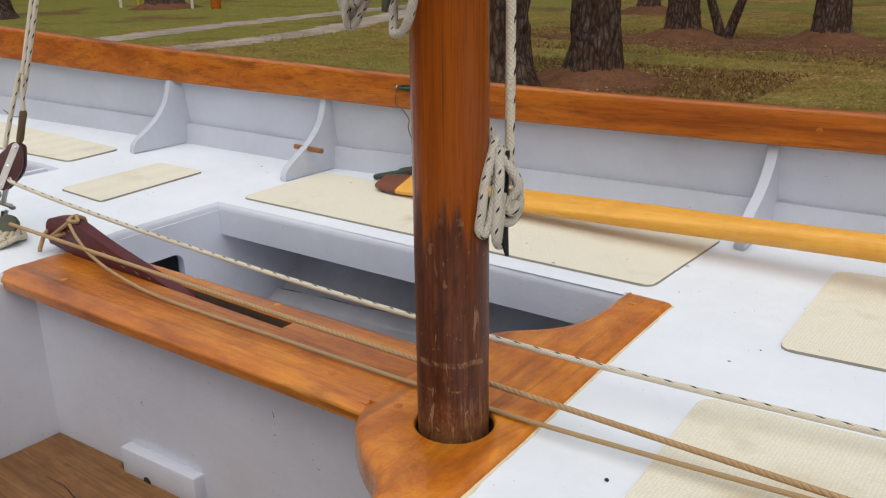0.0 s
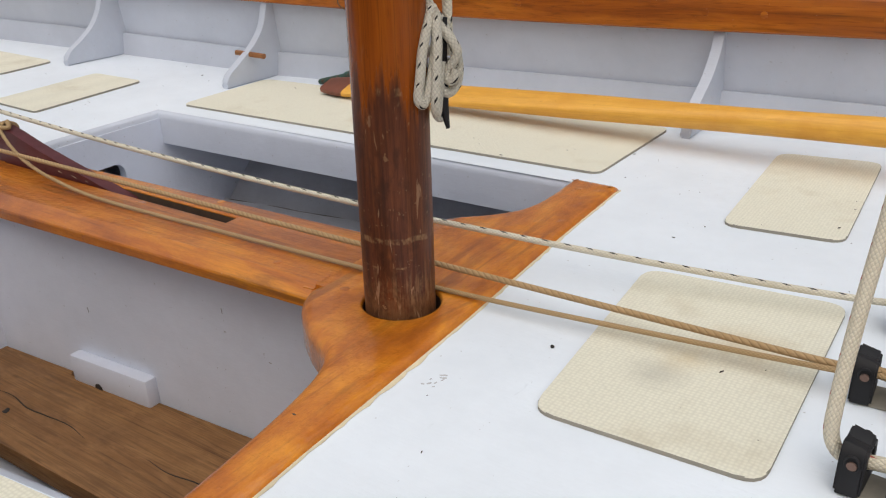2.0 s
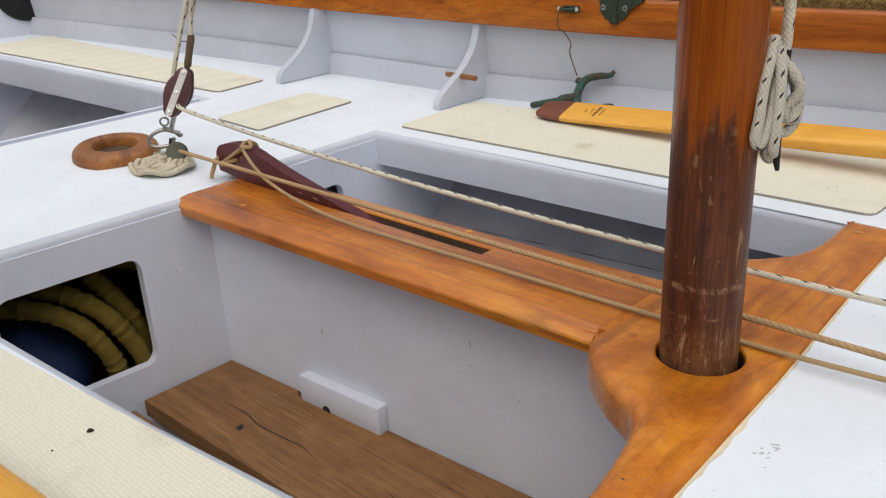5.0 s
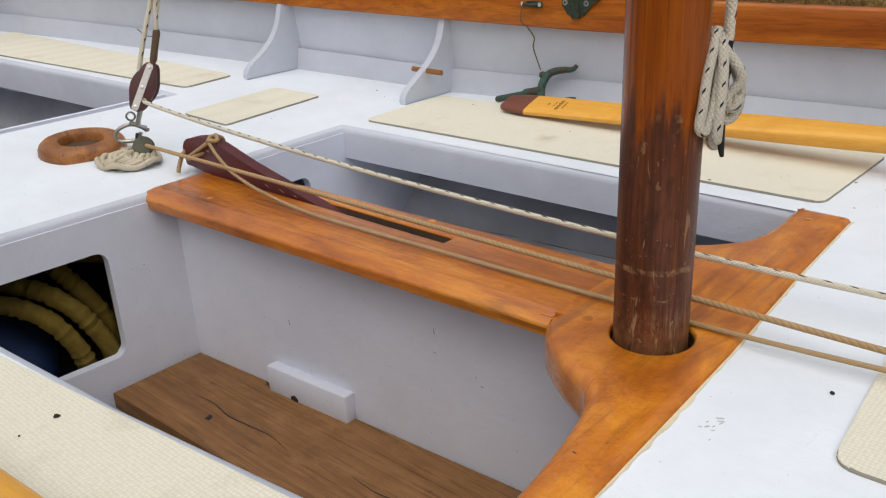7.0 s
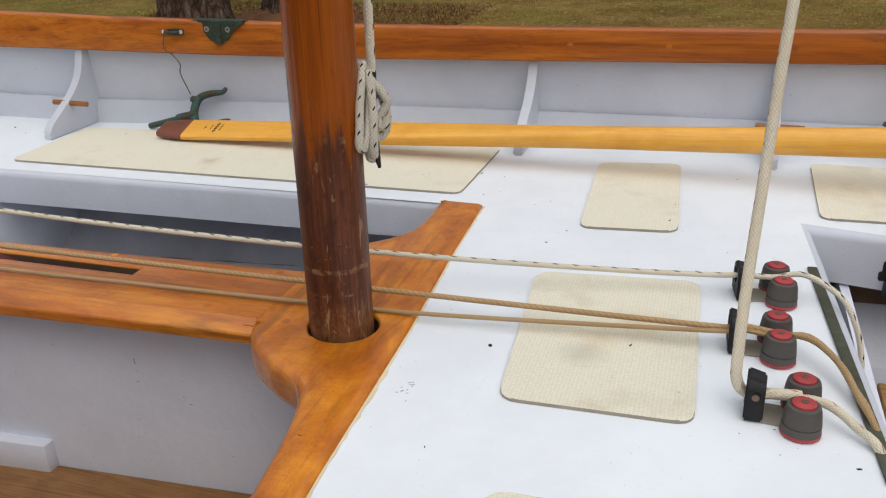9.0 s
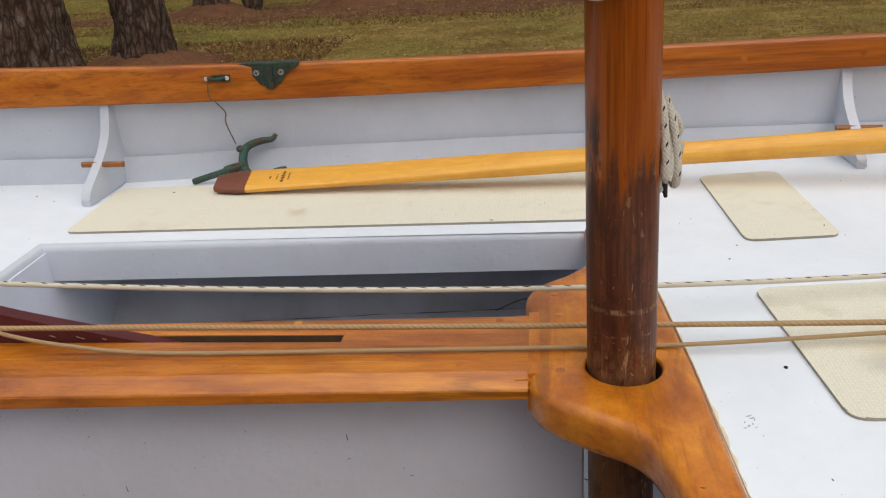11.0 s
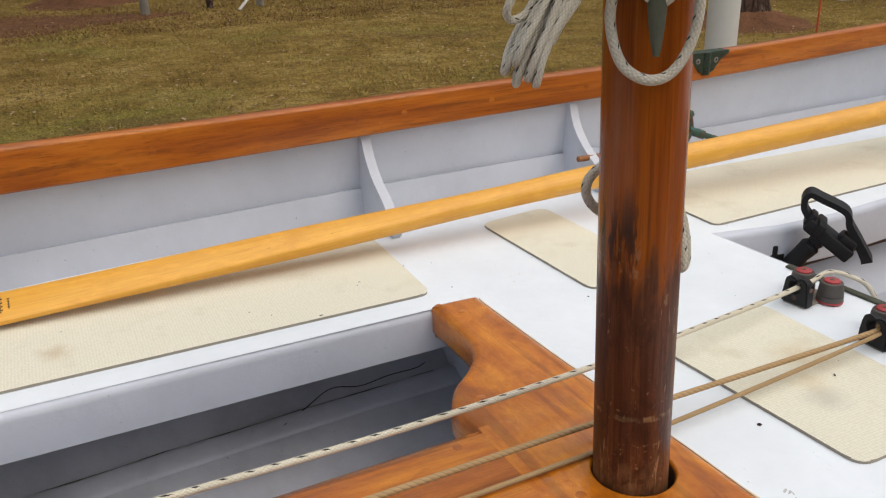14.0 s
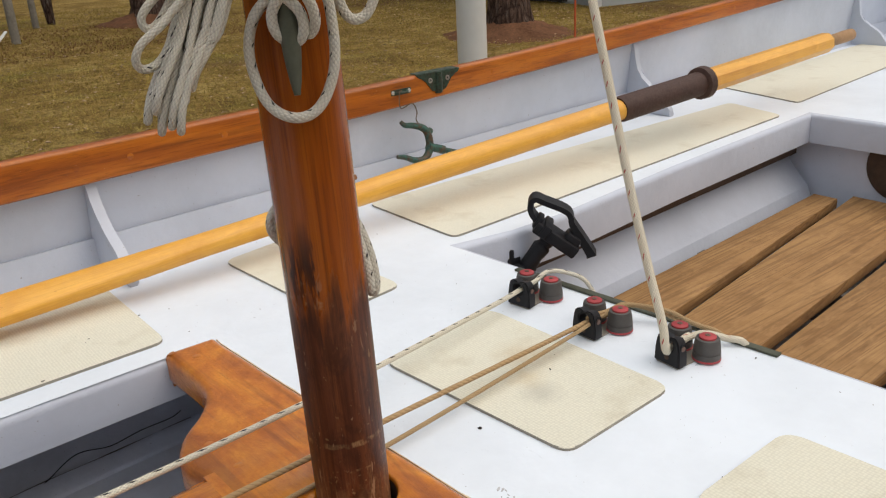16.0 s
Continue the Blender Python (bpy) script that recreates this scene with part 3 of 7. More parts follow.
def tube(bm, pts, radius, sides=10, closed=False, caps=True):
    """A round bar along points; radius may be a list. Texture axes: metres along, turns round."""
    uv = bm.loops.layers.uv.verify()
    P = [Vector(p) for p in pts]
    n = len(P)
    up = None
    rings, run, walked = [], [], 0.0
    for i, p in enumerate(P):
        a = P[i - 1] if (i or closed) else P[i]
        b = P[(i + 1) % n] if (i + 1 < n or closed) else P[i]
        d = (b - a).normalized()
        if up is None:
            up = Vector((0, 0, 1)) if abs(d.z) < 0.9 else Vector((1, 0, 0))
        s = d.cross(up)
        if s.length < 1e-6:
            s = d.orthogonal()
        s.normalize()
        up = s.cross(d).normalized()
        walked += (p - P[i - 1]).length if i else 0.0
        run.append(walked)
        r = radius[i] if isinstance(radius, (list, tuple)) else radius
        rings.append([bm.verts.new(p + (s * math.cos(2 * math.pi * k / sides) + up * math.sin(2 * math.pi * k / sides)) * r) for k in range(sides)])
    run.append(walked + (P[0] - P[-1]).length)
    for i in range(n if closed else n - 1):
        A, B = rings[i], rings[(i + 1) % n]
        for k in range(sides):
            f = bm.faces.new((A[k], A[(k + 1) % sides], B[(k + 1) % sides], B[k]))
            for lp, q in zip(f.loops, ((run[i], k), (run[i], k + 1), (run[i + 1], k + 1), (run[i + 1], k))):
                lp[uv].uv = (q[0], q[1] / sides)
    if caps and not closed:
        bm.faces.new(rings[0][::-1])
        bm.faces.new(rings[-1])
    return bm


def lathe(bm, prof, centre=(0, 0, 0), sides=24):
    """Turned shape about z: prof is (radius, z) rows."""
    rings = []
    for r, z in prof:
        rings.append([bm.verts.new((centre[0] + max(r, 1e-4) * math.cos(2 * math.pi * k / sides), centre[1] + max(r, 1e-4) * math.sin(2 * math.pi * k / sides), centre[2] + z)) for k in range(sides)])
    for A, B in zip(rings, rings[1:]):
        for k in range(sides):
            bm.faces.new((A[k], A[(k + 1) % sides], B[(k + 1) % sides], B[k]))
    bm.faces.new(rings[0][::-1])
    bm.faces.new(rings[-1])
    return bm


def loft(bm, rows, closed_rows=False):
    """A skin over rows of points."""
    V = [[bm.verts.new(p) for p in r] for r in rows]
    for A, B in zip(V, V[1:]):
        n = len(A)
        for k in range(n if closed_rows else n - 1):
            bm.faces.new((A[k], A[(k + 1) % n], B[(k + 1) % n], B[k]))
    return V


def sweep(bm, loop, profile, closed=True):
    """Runs a profile of (in, z) rows along a plan loop; 'in' points to the left of the way."""
    n = len(loop)
    rows = []
    for i, p in enumerate(loop):
        p = Vector(p)
        a = Vector(loop[i - 1]) if (i or closed) else None
        b = Vector(loop[(i + 1) % n]) if (i + 1 < n or closed) else None
        d1 = (p - a).normalized() if a is not None else (b - p).normalized()
        d2 = (b - p).normalized() if b is not None else d1
        n1, n2 = Vector((-d1.y, d1.x)), Vector((-d2.y, d2.x))
        m = (n1 + n2) / max(0.3, 1 + n1.dot(n2))
        rows.append([(p.x + m.x * o, p.y + m.y * o, z) for o, z in profile])
    if closed:
        rows.append(rows[0])
    loft(bm, rows)
    return bm


# ---- the boat: lines ----
CY = 0.045  # centreline
X0, X1 = -2.75, 3.35
RISE, KINK = 0.065, -0.872  # the deck climbs gently beyond the fore bulkhead


def rail_y(x):
    """Half breadth at the inner face of the rail, from the centreline."""
    return 0.785 - 0.046 * (x - 0.6) ** 2 - 0.06 * max(0.0, -0.9 - x) if x < 0.6 else 0.785 + 0.05 * (x - 0.6)


def rail_z(x):
    """Top of the rail."""
    return 0.2098 + (0.0295 if x < -0.1 else 0.009) * (x + 0.1) ** 2


def rail_h(x):
    """Height of the rail's inner face, which narrows towards the stern."""
    return 0.062 - 0.0094 * min(x, 1.8)


def deck_z(x):
    return max(0.0, (KINK - 0.012 - x) * RISE)


STATIONS = [X0 + (X1 - X0) * i / 60 for i in range(61)]

boat = thing("sailing_boat", "white-painted wooden sailing boat with varnished rails, open wells and seats", "sailboat")


def skin(rows_of, name, mat, label="", thick=0.009):
    """A run of planking on both sides, from rows of (half breadth, height)."""
    for side in (1, -1):
        bm = bmesh.new()
        loft(bm, [[(x, CY + side * y, z) for y, z in rows_of(x)] for x in STATIONS])
        ob = part(name, bm, mat, boat, label, False)
        sol = ob.modifiers.new("thickness", "SOLIDIFY")
        sol.thickness, sol.offset = thick, 0


skin(lambda x: [(rail_y(x) + 0.022, rail_z(x) - 0.02), (rail_y(x) + 0.041, deck_z(x) + 0.040)], "upper_strake", M_PAINT_SHADED, "", 0.008)
skin(lambda x: [(rail_y(x) + 0.031, deck_z(x) + 0.048), (rail_y(x) + 0.022, deck_z(x) - 0.01), (rail_y(x) - 0.01, -0.08)], "lower_strake", M_PAINT_SHADED)
skin(lambda x: [(rail_y(x) - 0.005, -0.075), (rail_y(x) - 0.183, -0.232)], "bilge_strake", M_BILGE)
skin(lambda x: [(rail_y(x) - 0.187, -0.220), (rail_y(x) * 0.52, -0.295)], "bottom_plank", M_BILGE)
skin(lambda x: [(rail_y(x) * 0.54, -0.300), (0.02, -0.375)], "garboard_plank", M_BILGE)
for side in (1, -1):
    bm = bmesh.new()
    rows = []
    for x in STATIONS:
        h = rail_h(x)
        prof = [(0.0, 0.003 - h), (0.0, -0.006), (0.0015, -0.002), (0.005, 0.0), (0.021, 0.0), (0.025, -0.002), (0.0265, -0.006), (0.0265, -0.02), (0.042, -0.024), (0.046, -0.03), (0.046, -0.052), (0.03, -0.056), (0.03, 0.001 - h), (0.026, -h), (0.003, -h)]
        rows.append([(x, CY + side * (rail_y(x) + a), rail_z(x) + b) for a, b in prof])
    loft(bm, rows, True)
    rail = part("rail", bm, M_RAIL, boat, "varnished reddish wooden rail")
    # wooden plugs over the fastenings
    for x in (-2.1, -1.72, -1.36, -1.1, -0.818, -0.297, 0.035, 0.126, 0.30, 0.507, 0.97, 1.28, 1.62, 2.0, 2.35):
        bm = bmesh.new()
        lathe(bm, [(0.0056, 0.0), (0.0056, 0.0004), (0.005, 0.0006)], sides=14)
        bmesh.ops.transform(bm, matrix=pose(x, CY + side * rail_y(x), rail_z(x) - 0.52 * rail_h(x), 90 * side, 0, 0), verts=bm.verts)
        part("plug", bm, M_RAIL, rail)

# transom, stem and keel
bm = bmesh.new()
pts = [(s * (rail_y(X1) + a), z) for s in (1,) for a, z in ((0.04, rail_z(X1) - 0.01), (0.043, 0.0), (-0.01, -0.08), (-0.185, -0.232))] + [(0.0, -0.385)]
pts = pts + [(-y, z) for y, z in pts[-2::-1]]
A = [bm.verts.new((X1 - 0.03, CY + y, z)) for y, z in pts]
B = [bm.verts.new((X1, CY + y, z)) for y, z in pts]
bm.faces.new(A)
bm.faces.new(B[::-1])
for i in range(len(pts)):
    bm.faces.new((A[i], A[(i + 1) % len(pts)], B[(i + 1) % len(pts)], B[i]))
part("transom", bm, M_PAINT_SHADED, boat, "", False)
bm = bmesh.new()
box(bm, (X0 - 0.02, CY - rail_y(X0) - 0.06, -0.40), (X0 + 0.02, CY + rail_y(X0) + 0.06, rail_z(X0) + 0.01), 0.01)
part("stem", bm, M_RAIL, boat)
bm = bmesh.new()
box(bm, (X0, CY - 0.03, -0.44), (X1 - 0.05, CY + 0.03, -0.37), 0.01)
part("keel", bm, M_RAIL, boat)
cradle = thing("boat_cradle", "plain timber cradle carrying the boat above the lawn", "cradle", (0, CY, -1.1))
for x in (-1.5, 1.6):
    for z0, z1, y0, y1 in ((0.0, 0.10, -0.75, 0.75), (0.56, 0.662, -0.30, 0.30)):
        bm = bmesh.new()
        box(bm, (x - 0.05, y0, z0), (x + 0.05, y1, z1), 0.006)
        part("crossbeam", bm, M_POST, cradle)
    for y in (-0.25, 0.25):
        bm = bmesh.new()
        box(bm, (x - 0.045, y - 0.045, 0.10), (x + 0.045, y + 0.045, 0.56), 0.006)
        part("upright", bm, M_POST, cradle)

# dirt along the lap in the bilge
bm = bmesh.new()
tube(bm, [(x, CY + rail_y(x) - 0.190 + 0.001 * math.sin(31 * x), -0.2165) for x in [-0.85 + 0.03 * k for k in range(32)]], [0.0007 + 0.0004 * math.sin(1.7 * k) for k in range(32)], 6)
part("lap_seam", bm, M_DIRT_SHADE, boat, "dark dirt along a plank lap")

# a painted stringer just inboard of that lap
bm = bmesh.new()
rows = []
for k in range(26):
    x = -0.85 + 0.98 * k / 25
    y, fall = rail_y(x) - 0.187, 0.075 / (rail_y(x) * 0.48 - 0.187)
    rows.append([(x, CY + y - d, -0.22 - fall * d + up) for d, up in ((0.008, -0.004), (0.009, 0.009), (0.011, 0.011), (0.036, 0.011), (0.038, 0.009), (0.039, -0.004))])
loft(bm, rows)
part("bilge_stringer", bm, M_BILGE, boat)

# seat decks and their wells
WELL = [(-0.830, -0.402), (-0.3, -0.364), (0.104, -0.318), (0.09, 0.04), (0.0645, 0.436), (-0.860, 0.412), (-0.855, 0.20), (-0.815, -0.02)]
AFT = [(0.588, -0.42), (1.785, -0.34), (1.772, 0.509), (1.15, 0.473), (0.765, 0.438), (0.64, 0.441), (0.531, 0.462)]
FORE = [(-2.5, -0.06), (-1.31, -0.23), (-1.31, 0.325), (-1.36, 0.322), (-2.5, 0.12)]


def inset(loop, d):
    n = len(loop)
    out = []
    for i in range(n):
        a, p, b = Vector(loop[i - 1]), Vector(loop[i]), Vector(loop[(i + 1) % n])
        d1, d2 = (p - a).normalized(), (b - p).normalized()
        n1, n2 = Vector((-d1.y, d1.x)), Vector((-d2.y, d2.x))
        q = p + (n1 + n2) / max(0.35, 1 + n1.dot(n2)) * d
        out.append((q.x, q.y))
    return out


def fill(bm, loops, zf):
    """Flat plate with holes."""
    edges = []
    for loop in loops:
        vs = [bm.verts.new((x, y, zf(x))) for x, y in loop]
        edges += [bm.edges.new((vs[i], vs[(i + 1) % len(vs)])) for i in range(len(vs))]
    bmesh.ops.triangle_fill(bm, edges=edges, use_beauty=True, normal=(0, 0, 1))
    return bm


aft_x = [KINK - 0.012] + [x for x in STATIONS if x > KINK]
fore_x = [x for x in STATIONS if x < KINK - 0.02] + [KINK - 0.012]
well_in = inset(WELL, -0.012)
well_in[2], well_in[3], well_in[4] = (0.101, -0.329), (0.087, 0.04), (0.0605, 0.438)
bm = bmesh.new()
top = [(x, CY + rail_y(x) + 0.028) for x in aft_x]
low = [(x, CY - rail_y(x) - 0.028) for x in reversed(aft_x)]
fill(bm, [top + low, well_in, inset(AFT, -0.012)], lambda x: 0.0)
part("seat_deck", bm, M_DECK, boat, "white-painted plywood seat deck")
bm = bmesh.new()
fill(bm, [[(x, CY + rail_y(x) + 0.028) for x in fore_x] + [(x, CY - rail_y(x) - 0.028) for x in reversed(fore_x)], inset(FORE, -0.012)], deck_z)
part("fore_deck", bm, M_DECK, boat, "white-painted plywood deck with an open well")
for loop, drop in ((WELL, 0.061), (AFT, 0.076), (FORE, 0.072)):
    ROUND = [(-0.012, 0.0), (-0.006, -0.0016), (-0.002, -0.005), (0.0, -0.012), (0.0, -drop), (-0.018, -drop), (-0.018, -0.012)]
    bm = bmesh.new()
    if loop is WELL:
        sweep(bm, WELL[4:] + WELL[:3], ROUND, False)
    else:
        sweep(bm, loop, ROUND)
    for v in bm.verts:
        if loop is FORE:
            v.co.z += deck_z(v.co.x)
    part("well_edge", bm, M_PAINT_SHADED, boat, "", True, 50)


def bulkhead(x, y0, y1, z0, z1, thick, holes=(), skew=0.0):
    """An upright panel across the boat with round-cornered openings (y0, y1, z0, z1)."""
    def ring(a, b, c, d, r, n=5):
        out = []
        for cx, cz, a0 in ((b - r, d - r, 0), (a + r, d - r, 90), (a + r, c + r, 180), (b - r, c + r, 270)):
            for k in range(n + 1):
                t = radians(a0 + 90 * k / n)
                out.append((cx + r * math.cos(t), cz + r * math.sin(t)))
        return out
    bm = bmesh.new()
    loops = [[(y0, z0), (y1, z0), (y1, z1), (y0, z1)]] + [ring(*h, 0.02) for h in holes]
    edges = []
    for loop in loops:
        vs = [bm.verts.new((x, y, z)) for y, z in loop]
        edges += [bm.edges.new((vs[i], vs[(i + 1) % len(vs)])) for i in range(len(vs))]
    bmesh.ops.triangle_fill(bm, edges=edges, use_beauty=True, normal=(1, 0, 0))
    r = bmesh.ops.extrude_face_region(bm, geom=bm.faces[:])
    for v in r["geom"]:
        if isinstance(v, bmesh.types.BMVert):
            v.co.x -= thick
    for v in bm.verts:
        v.co.x += skew * v.co.y
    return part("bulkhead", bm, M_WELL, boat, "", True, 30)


def across(x):
    return rail_y(x) - 0.012


bulkhead(-0.8115, CY - across(-0.85), 0.03, -0.36, -0.012, 0.016, [(-0.32, -0.111, -0.243, -0.066)], 0.0395)
bulkhead(-0.8475, 0.115, CY + across(-0.85), -0.36, -0.012, 0.018, [(0.17, 0.318, -0.24, -0.072)], -0.024)
bulkhead(0.128, CY - across(0.1), CY + across(0.1), -0.36, -0.004, 0.012)
bulkhead(0.59, CY - across(0.6), CY + across(0.6), -0.36, -0.08, 0.012)
bulkhead(-1.33, CY - rail_y(-1.35), CY + rail_y(-1.35), -0.36, 0.026, 0.012)
bulkhead(1.85, CY - across(1.85), CY + across(1.85), -0.36, -0.004, 0.03)
bulkhead(-2.3, CY - rail_y(-2.3) - 0.05, CY + rail_y(-2.3) + 0.05, -0.36, 0.30, 0.02)
bm = bmesh.new()
lathe(bm, [(0.085, 0), (0.085, 0.008), (0.078, 0.012), (0.05, 0.013), (0.0, 0.013)], sides=32)
bmesh.ops.transform(bm, matrix=pose(-2.3, 0.385, 0.215, 0, 90, 0), verts=bm.verts)
part("inspection_port", bm, M_BLACK, boat, "round black plastic inspection port")
bm = bmesh.new()
lathe(bm, [(0.085, 0), (0.085, 0.01), (0.076, 0.016), (0.05, 0.017), (0.0, 0.017)], sides=32)
bmesh.ops.transform(bm, matrix=pose(1.82, 0.285, -0.115, 0, -90, 0), verts=bm.verts)
part("inspection_port", bm, M_DARKWOOD_SHADE, boat, "round dark inspection port")

# centreboard case and its cap
def wall_y(x):
    """Near face of the centreboard case, which runs a little askew."""
    return 0.010 + 0.07 * (x + 0.815)


for near_side in (True, False):
    bm = bmesh.new()
    box(bm, (-0.813 if near_side else -0.85, 0.0, -0.39), (-0.024, 0.02, -0.0125), 0.002, 1)
    for v in bm.verts:
        v.co.y += wall_y(v.co.x) if near_side else 0.122
    part("trunk_side", bm, M_WELL, boat, "white-painted side of the centreboard case", False)
bm = bmesh.new()
box(bm, (-0.06, 0.07, -0.39), (-0.036, 0.122, -0.045))
part("trunk_post", bm, M_PAINT_SHADED, boat, "", False)
S0, S1, SY0, SY1 = -0.80, -0.303, 0.076, 0.096
lo, hi = (-0.838, -0.018, -0.0185), (-0.0860, 0.152, 0.0066)
bm = bmesh.new()
outline = [(lo[0], lo[1]), (hi[0], lo[1]), (hi[0], hi[1]), (lo[0], hi[1])]
slot = [(S0, SY0), (S1, SY0), (S1, SY1), (S0, SY1)]
EDGE = [(0.022, hi[2]), (0.0208, hi[2] - 0.0001), (0.0190, hi[2] - 0.0008), (0.0030, hi[2] - 0.0098), (0.0010, hi[2] - 0.0114), (0.0, hi[2] - 0.0135), (0.0, lo[2] + 0.0015), (0.0035, lo[2] - 0.0005)]
sweep(bm, [(hi[0], hi[1]), (lo[0], hi[1]), (lo[0], lo[1]), (hi[0], lo[1])], EDGE, False)
fill(bm, [[(lo[0] + 0.022, lo[1] + 0.022), (hi[0], lo[1] + 0.022), (hi[0], hi[1] - 0.022), (lo[0] + 0.022, hi[1] - 0.022)], inset(slot, -0.002)], lambda x: hi[2])
fill(bm, [[(lo[0] + 0.0035, lo[1] + 0.0035), (hi[0], lo[1] + 0.0035), (hi[0], hi[1] - 0.0035), (lo[0] + 0.0035, hi[1] - 0.0035)], slot], lambda x: lo[2] - 0.0005)
sweep(bm, slot, [(-0.002, hi[2]), (0.0, hi[2] - 0.002), (0.0, lo[2])])


def settle(bm):
    """The cap grows thicker towards the bow, and its long edges run a little askew."""
    for v in bm.verts:
        if v.co.z < 0.0:
            v.co.z += (v.co.z / lo[2]) * np.interp(v.co.x, [-0.838, -0.086], [-0.0055, 0.0015])
        if v.co.y < 0.04 or v.co.y > 0.12:
            v.co.y += 0.03 * (v.co.x + 0.3)


settle(bm)
cap = part("trunk_cap", bm, M_VARNISH, boat, "glossy varnished wooden cap with a long slot", True, 15)
bm = bmesh.new()
box(bm, (-0.100, lo[1] + 0.0010, lo[2] + 0.002), (hi[0] - 0.0004, hi[1] - 0.0010, hi[2] - 0.014))
box(bm, (-0.100, lo[1] + 0.010, lo[2] + 0.006), (hi[0] - 0.0002, hi[1] - 0.010, hi[2] - 0.0045))
box(bm, (-0.100, lo[1] + 0.023, lo[2] + 0.006), (hi[0] - 0.0001, hi[1] - 0.023, hi[2] - 0.0004))
settle(bm)
part("end_block", bm, M_VARNISH, cap, "", False)
for x, y in ((-0.62, 0.118), (-0.365, 0.124), (-0.12, 0.128), (-0.70, 0.006), (-0.42, 0.018), (-0.16, 0.022), (-0.54, 0.012)):
    bm = bmesh.new()
    lathe(bm, [(0.0052, 0.0), (0.0052, 0.0002), (0.0046, 0.0004)], (x, y, hi[2] - 0.0001), 14)
    part("plug", bm, M_VARNISH_Y, cap)
bm = bmesh.new()
box(bm, (-0.8384, -0.0352, -0.0165), (-0.8300, -0.0322, -0.0095), 0.001, 1)
part("end_grain", bm, M_MOSSY, cap, "dark mossy end grain")
# Dark skin and dark board keep the slot from showing varnish.
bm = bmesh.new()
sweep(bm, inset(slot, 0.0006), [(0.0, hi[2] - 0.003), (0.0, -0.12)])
part("slot_lining", bm, M_DARKWOOD_SHADE, cap)
bm = bmesh.new()
box(bm, (S0 + 0.03, SY0 + 0.001, -0.3), (S1 - 0.01, SY1 - 0.001, -0.09))
part("centreboard", bm, M_DARKWOOD_SHADE, boat)
bm = bmesh.new()
prof = spline([(-0.866, 0.0085), (-0.8705, 0.022), (-0.8725, 0.036), (-0.868, 0.047), (-0.858, 0.055), (-0.838, 0.0605), (-0.812, 0.064), (-0.775, 0.060), (-0.70, 0.040), (-0.60, 0.018), (-0.53, 0.003), (-0.50, -0.006), (-0.49, -0.02)], 5) + [(-0.6, -0.03), (-0.795, -0.03), (-0.798, 0.0076)]
A = [bm.verts.new((x, 0.0765, z)) for x, z in prof]
B = [bm.verts.new((x, 0.0955, z)) for x, z in prof]
fa, fb = bm.faces.new(A), bm.faces.new(B[::-1])
for i in range(len(prof)):
    bm.faces.new((A[i], A[(i + 1) % len(prof)], B[(i + 1) % len(prof)], B[i]))
bmesh.ops.bevel(bm, geom=list(fa.edges) + list(fb.edges), offset=0.004, segments=2, affect="EDGES")
handle = part("board_handle", bm, M_BOARD, boat, "chipped oxblood-red centreboard handle standing out of the slot")

for x, z, w in ((-0.735, 0.018, 0.014), (-0.70, 0.026, 0.02), (-0.655, 0.014, 0.012), (-0.62, 0.012, 0.016), (-0.80, 0.044, 0.008), (-0.59, 0.010, 0.008)):
    bm = bmesh.new()
    box(bm, (x - w / 3, 0.0762, z - 0.0003), (x + w / 3, 0.0767, z + 0.0004), 0.0002, 1)
    bmesh.ops.rotate(bm, verts=bm.verts, cent=(x, 0.0765, z), matrix=Matrix.Rotation(radians(18), 3, "Y"))
    part("chip", bm, M_CAULK, handle, "pale chip in the paint")

# mast partner with curved arms and a hole for the mast
MX, MY = 0.012, 0.021
RAKE = pose(0, 0, 0, -1.5, -0.66, 0)
near = [(-0.0848, -0.008), (-0.083, -0.015), (-0.077, -0.028), (-0.066, -0.042), (-0.050, -0.056), (-0.025, -0.074), (0.010, -0.096), (0.028, -0.124), (0.039, -0.165), (0.047, -0.21), (0.054, -0.266), (0.060, -0.325)]
far = [(0.004, 0.4425), (-0.003, 0.4405), (-0.006, 0.434), (-0.004, 0.385), (-0.005, 0.335), (-0.015, 0.298), (-0.039, 0.266), (-0.068, 0.240), (-0.087, 0.210), (-0.091, 0.186), (-0.088, 0.168), (-0.0850, 0.158)]
right = [(0.090, -0.322), (0.104, -0.308), (0.0985, -0.22), (0.088, 0.03), (0.073, 0.25), (0.0655, 0.420), (0.0665, 0.433), (0.0645, 0.4385), (0.059, 0.4405), (0.035, 0.4415)]
outline = spline(near, 4) + right + spline(far, 4)
hole = [(MX + 0.0025 + 0.0395 * math.cos(2 * math.pi * k / 40), MY - 0.001 + 0.0395 * math.sin(2 * math.pi * k / 40)) for k in range(40)]
PT, PB = 0.0064, -0.041
bm = bmesh.new()
sweep(bm, outline, [(0.012, PT), (0.008, PT - 0.0006), (0.0042, PT - 0.0026), (0.0012, PT - 0.0065), (0.0, PT - 0.012), (0.0, PB + 0.01), (0.003, PB + 0.003), (0.01, PB)])
fill(bm, [inset(outline, 0.012), inset(hole, -0.003)], lambda x: PT)
fill(bm, [inset(outline, 0.01), hole], lambda x: PB)
sweep(bm, hole, [(-0.003, PT), (-0.001, PT - 0.001), (0.0, PT - 0.004), (0.0, PB)])
partner = part("mast_partner", bm, M_VARNISH_Y, boat, "glossy varnished wooden mast partner with curved arms", True, 50)
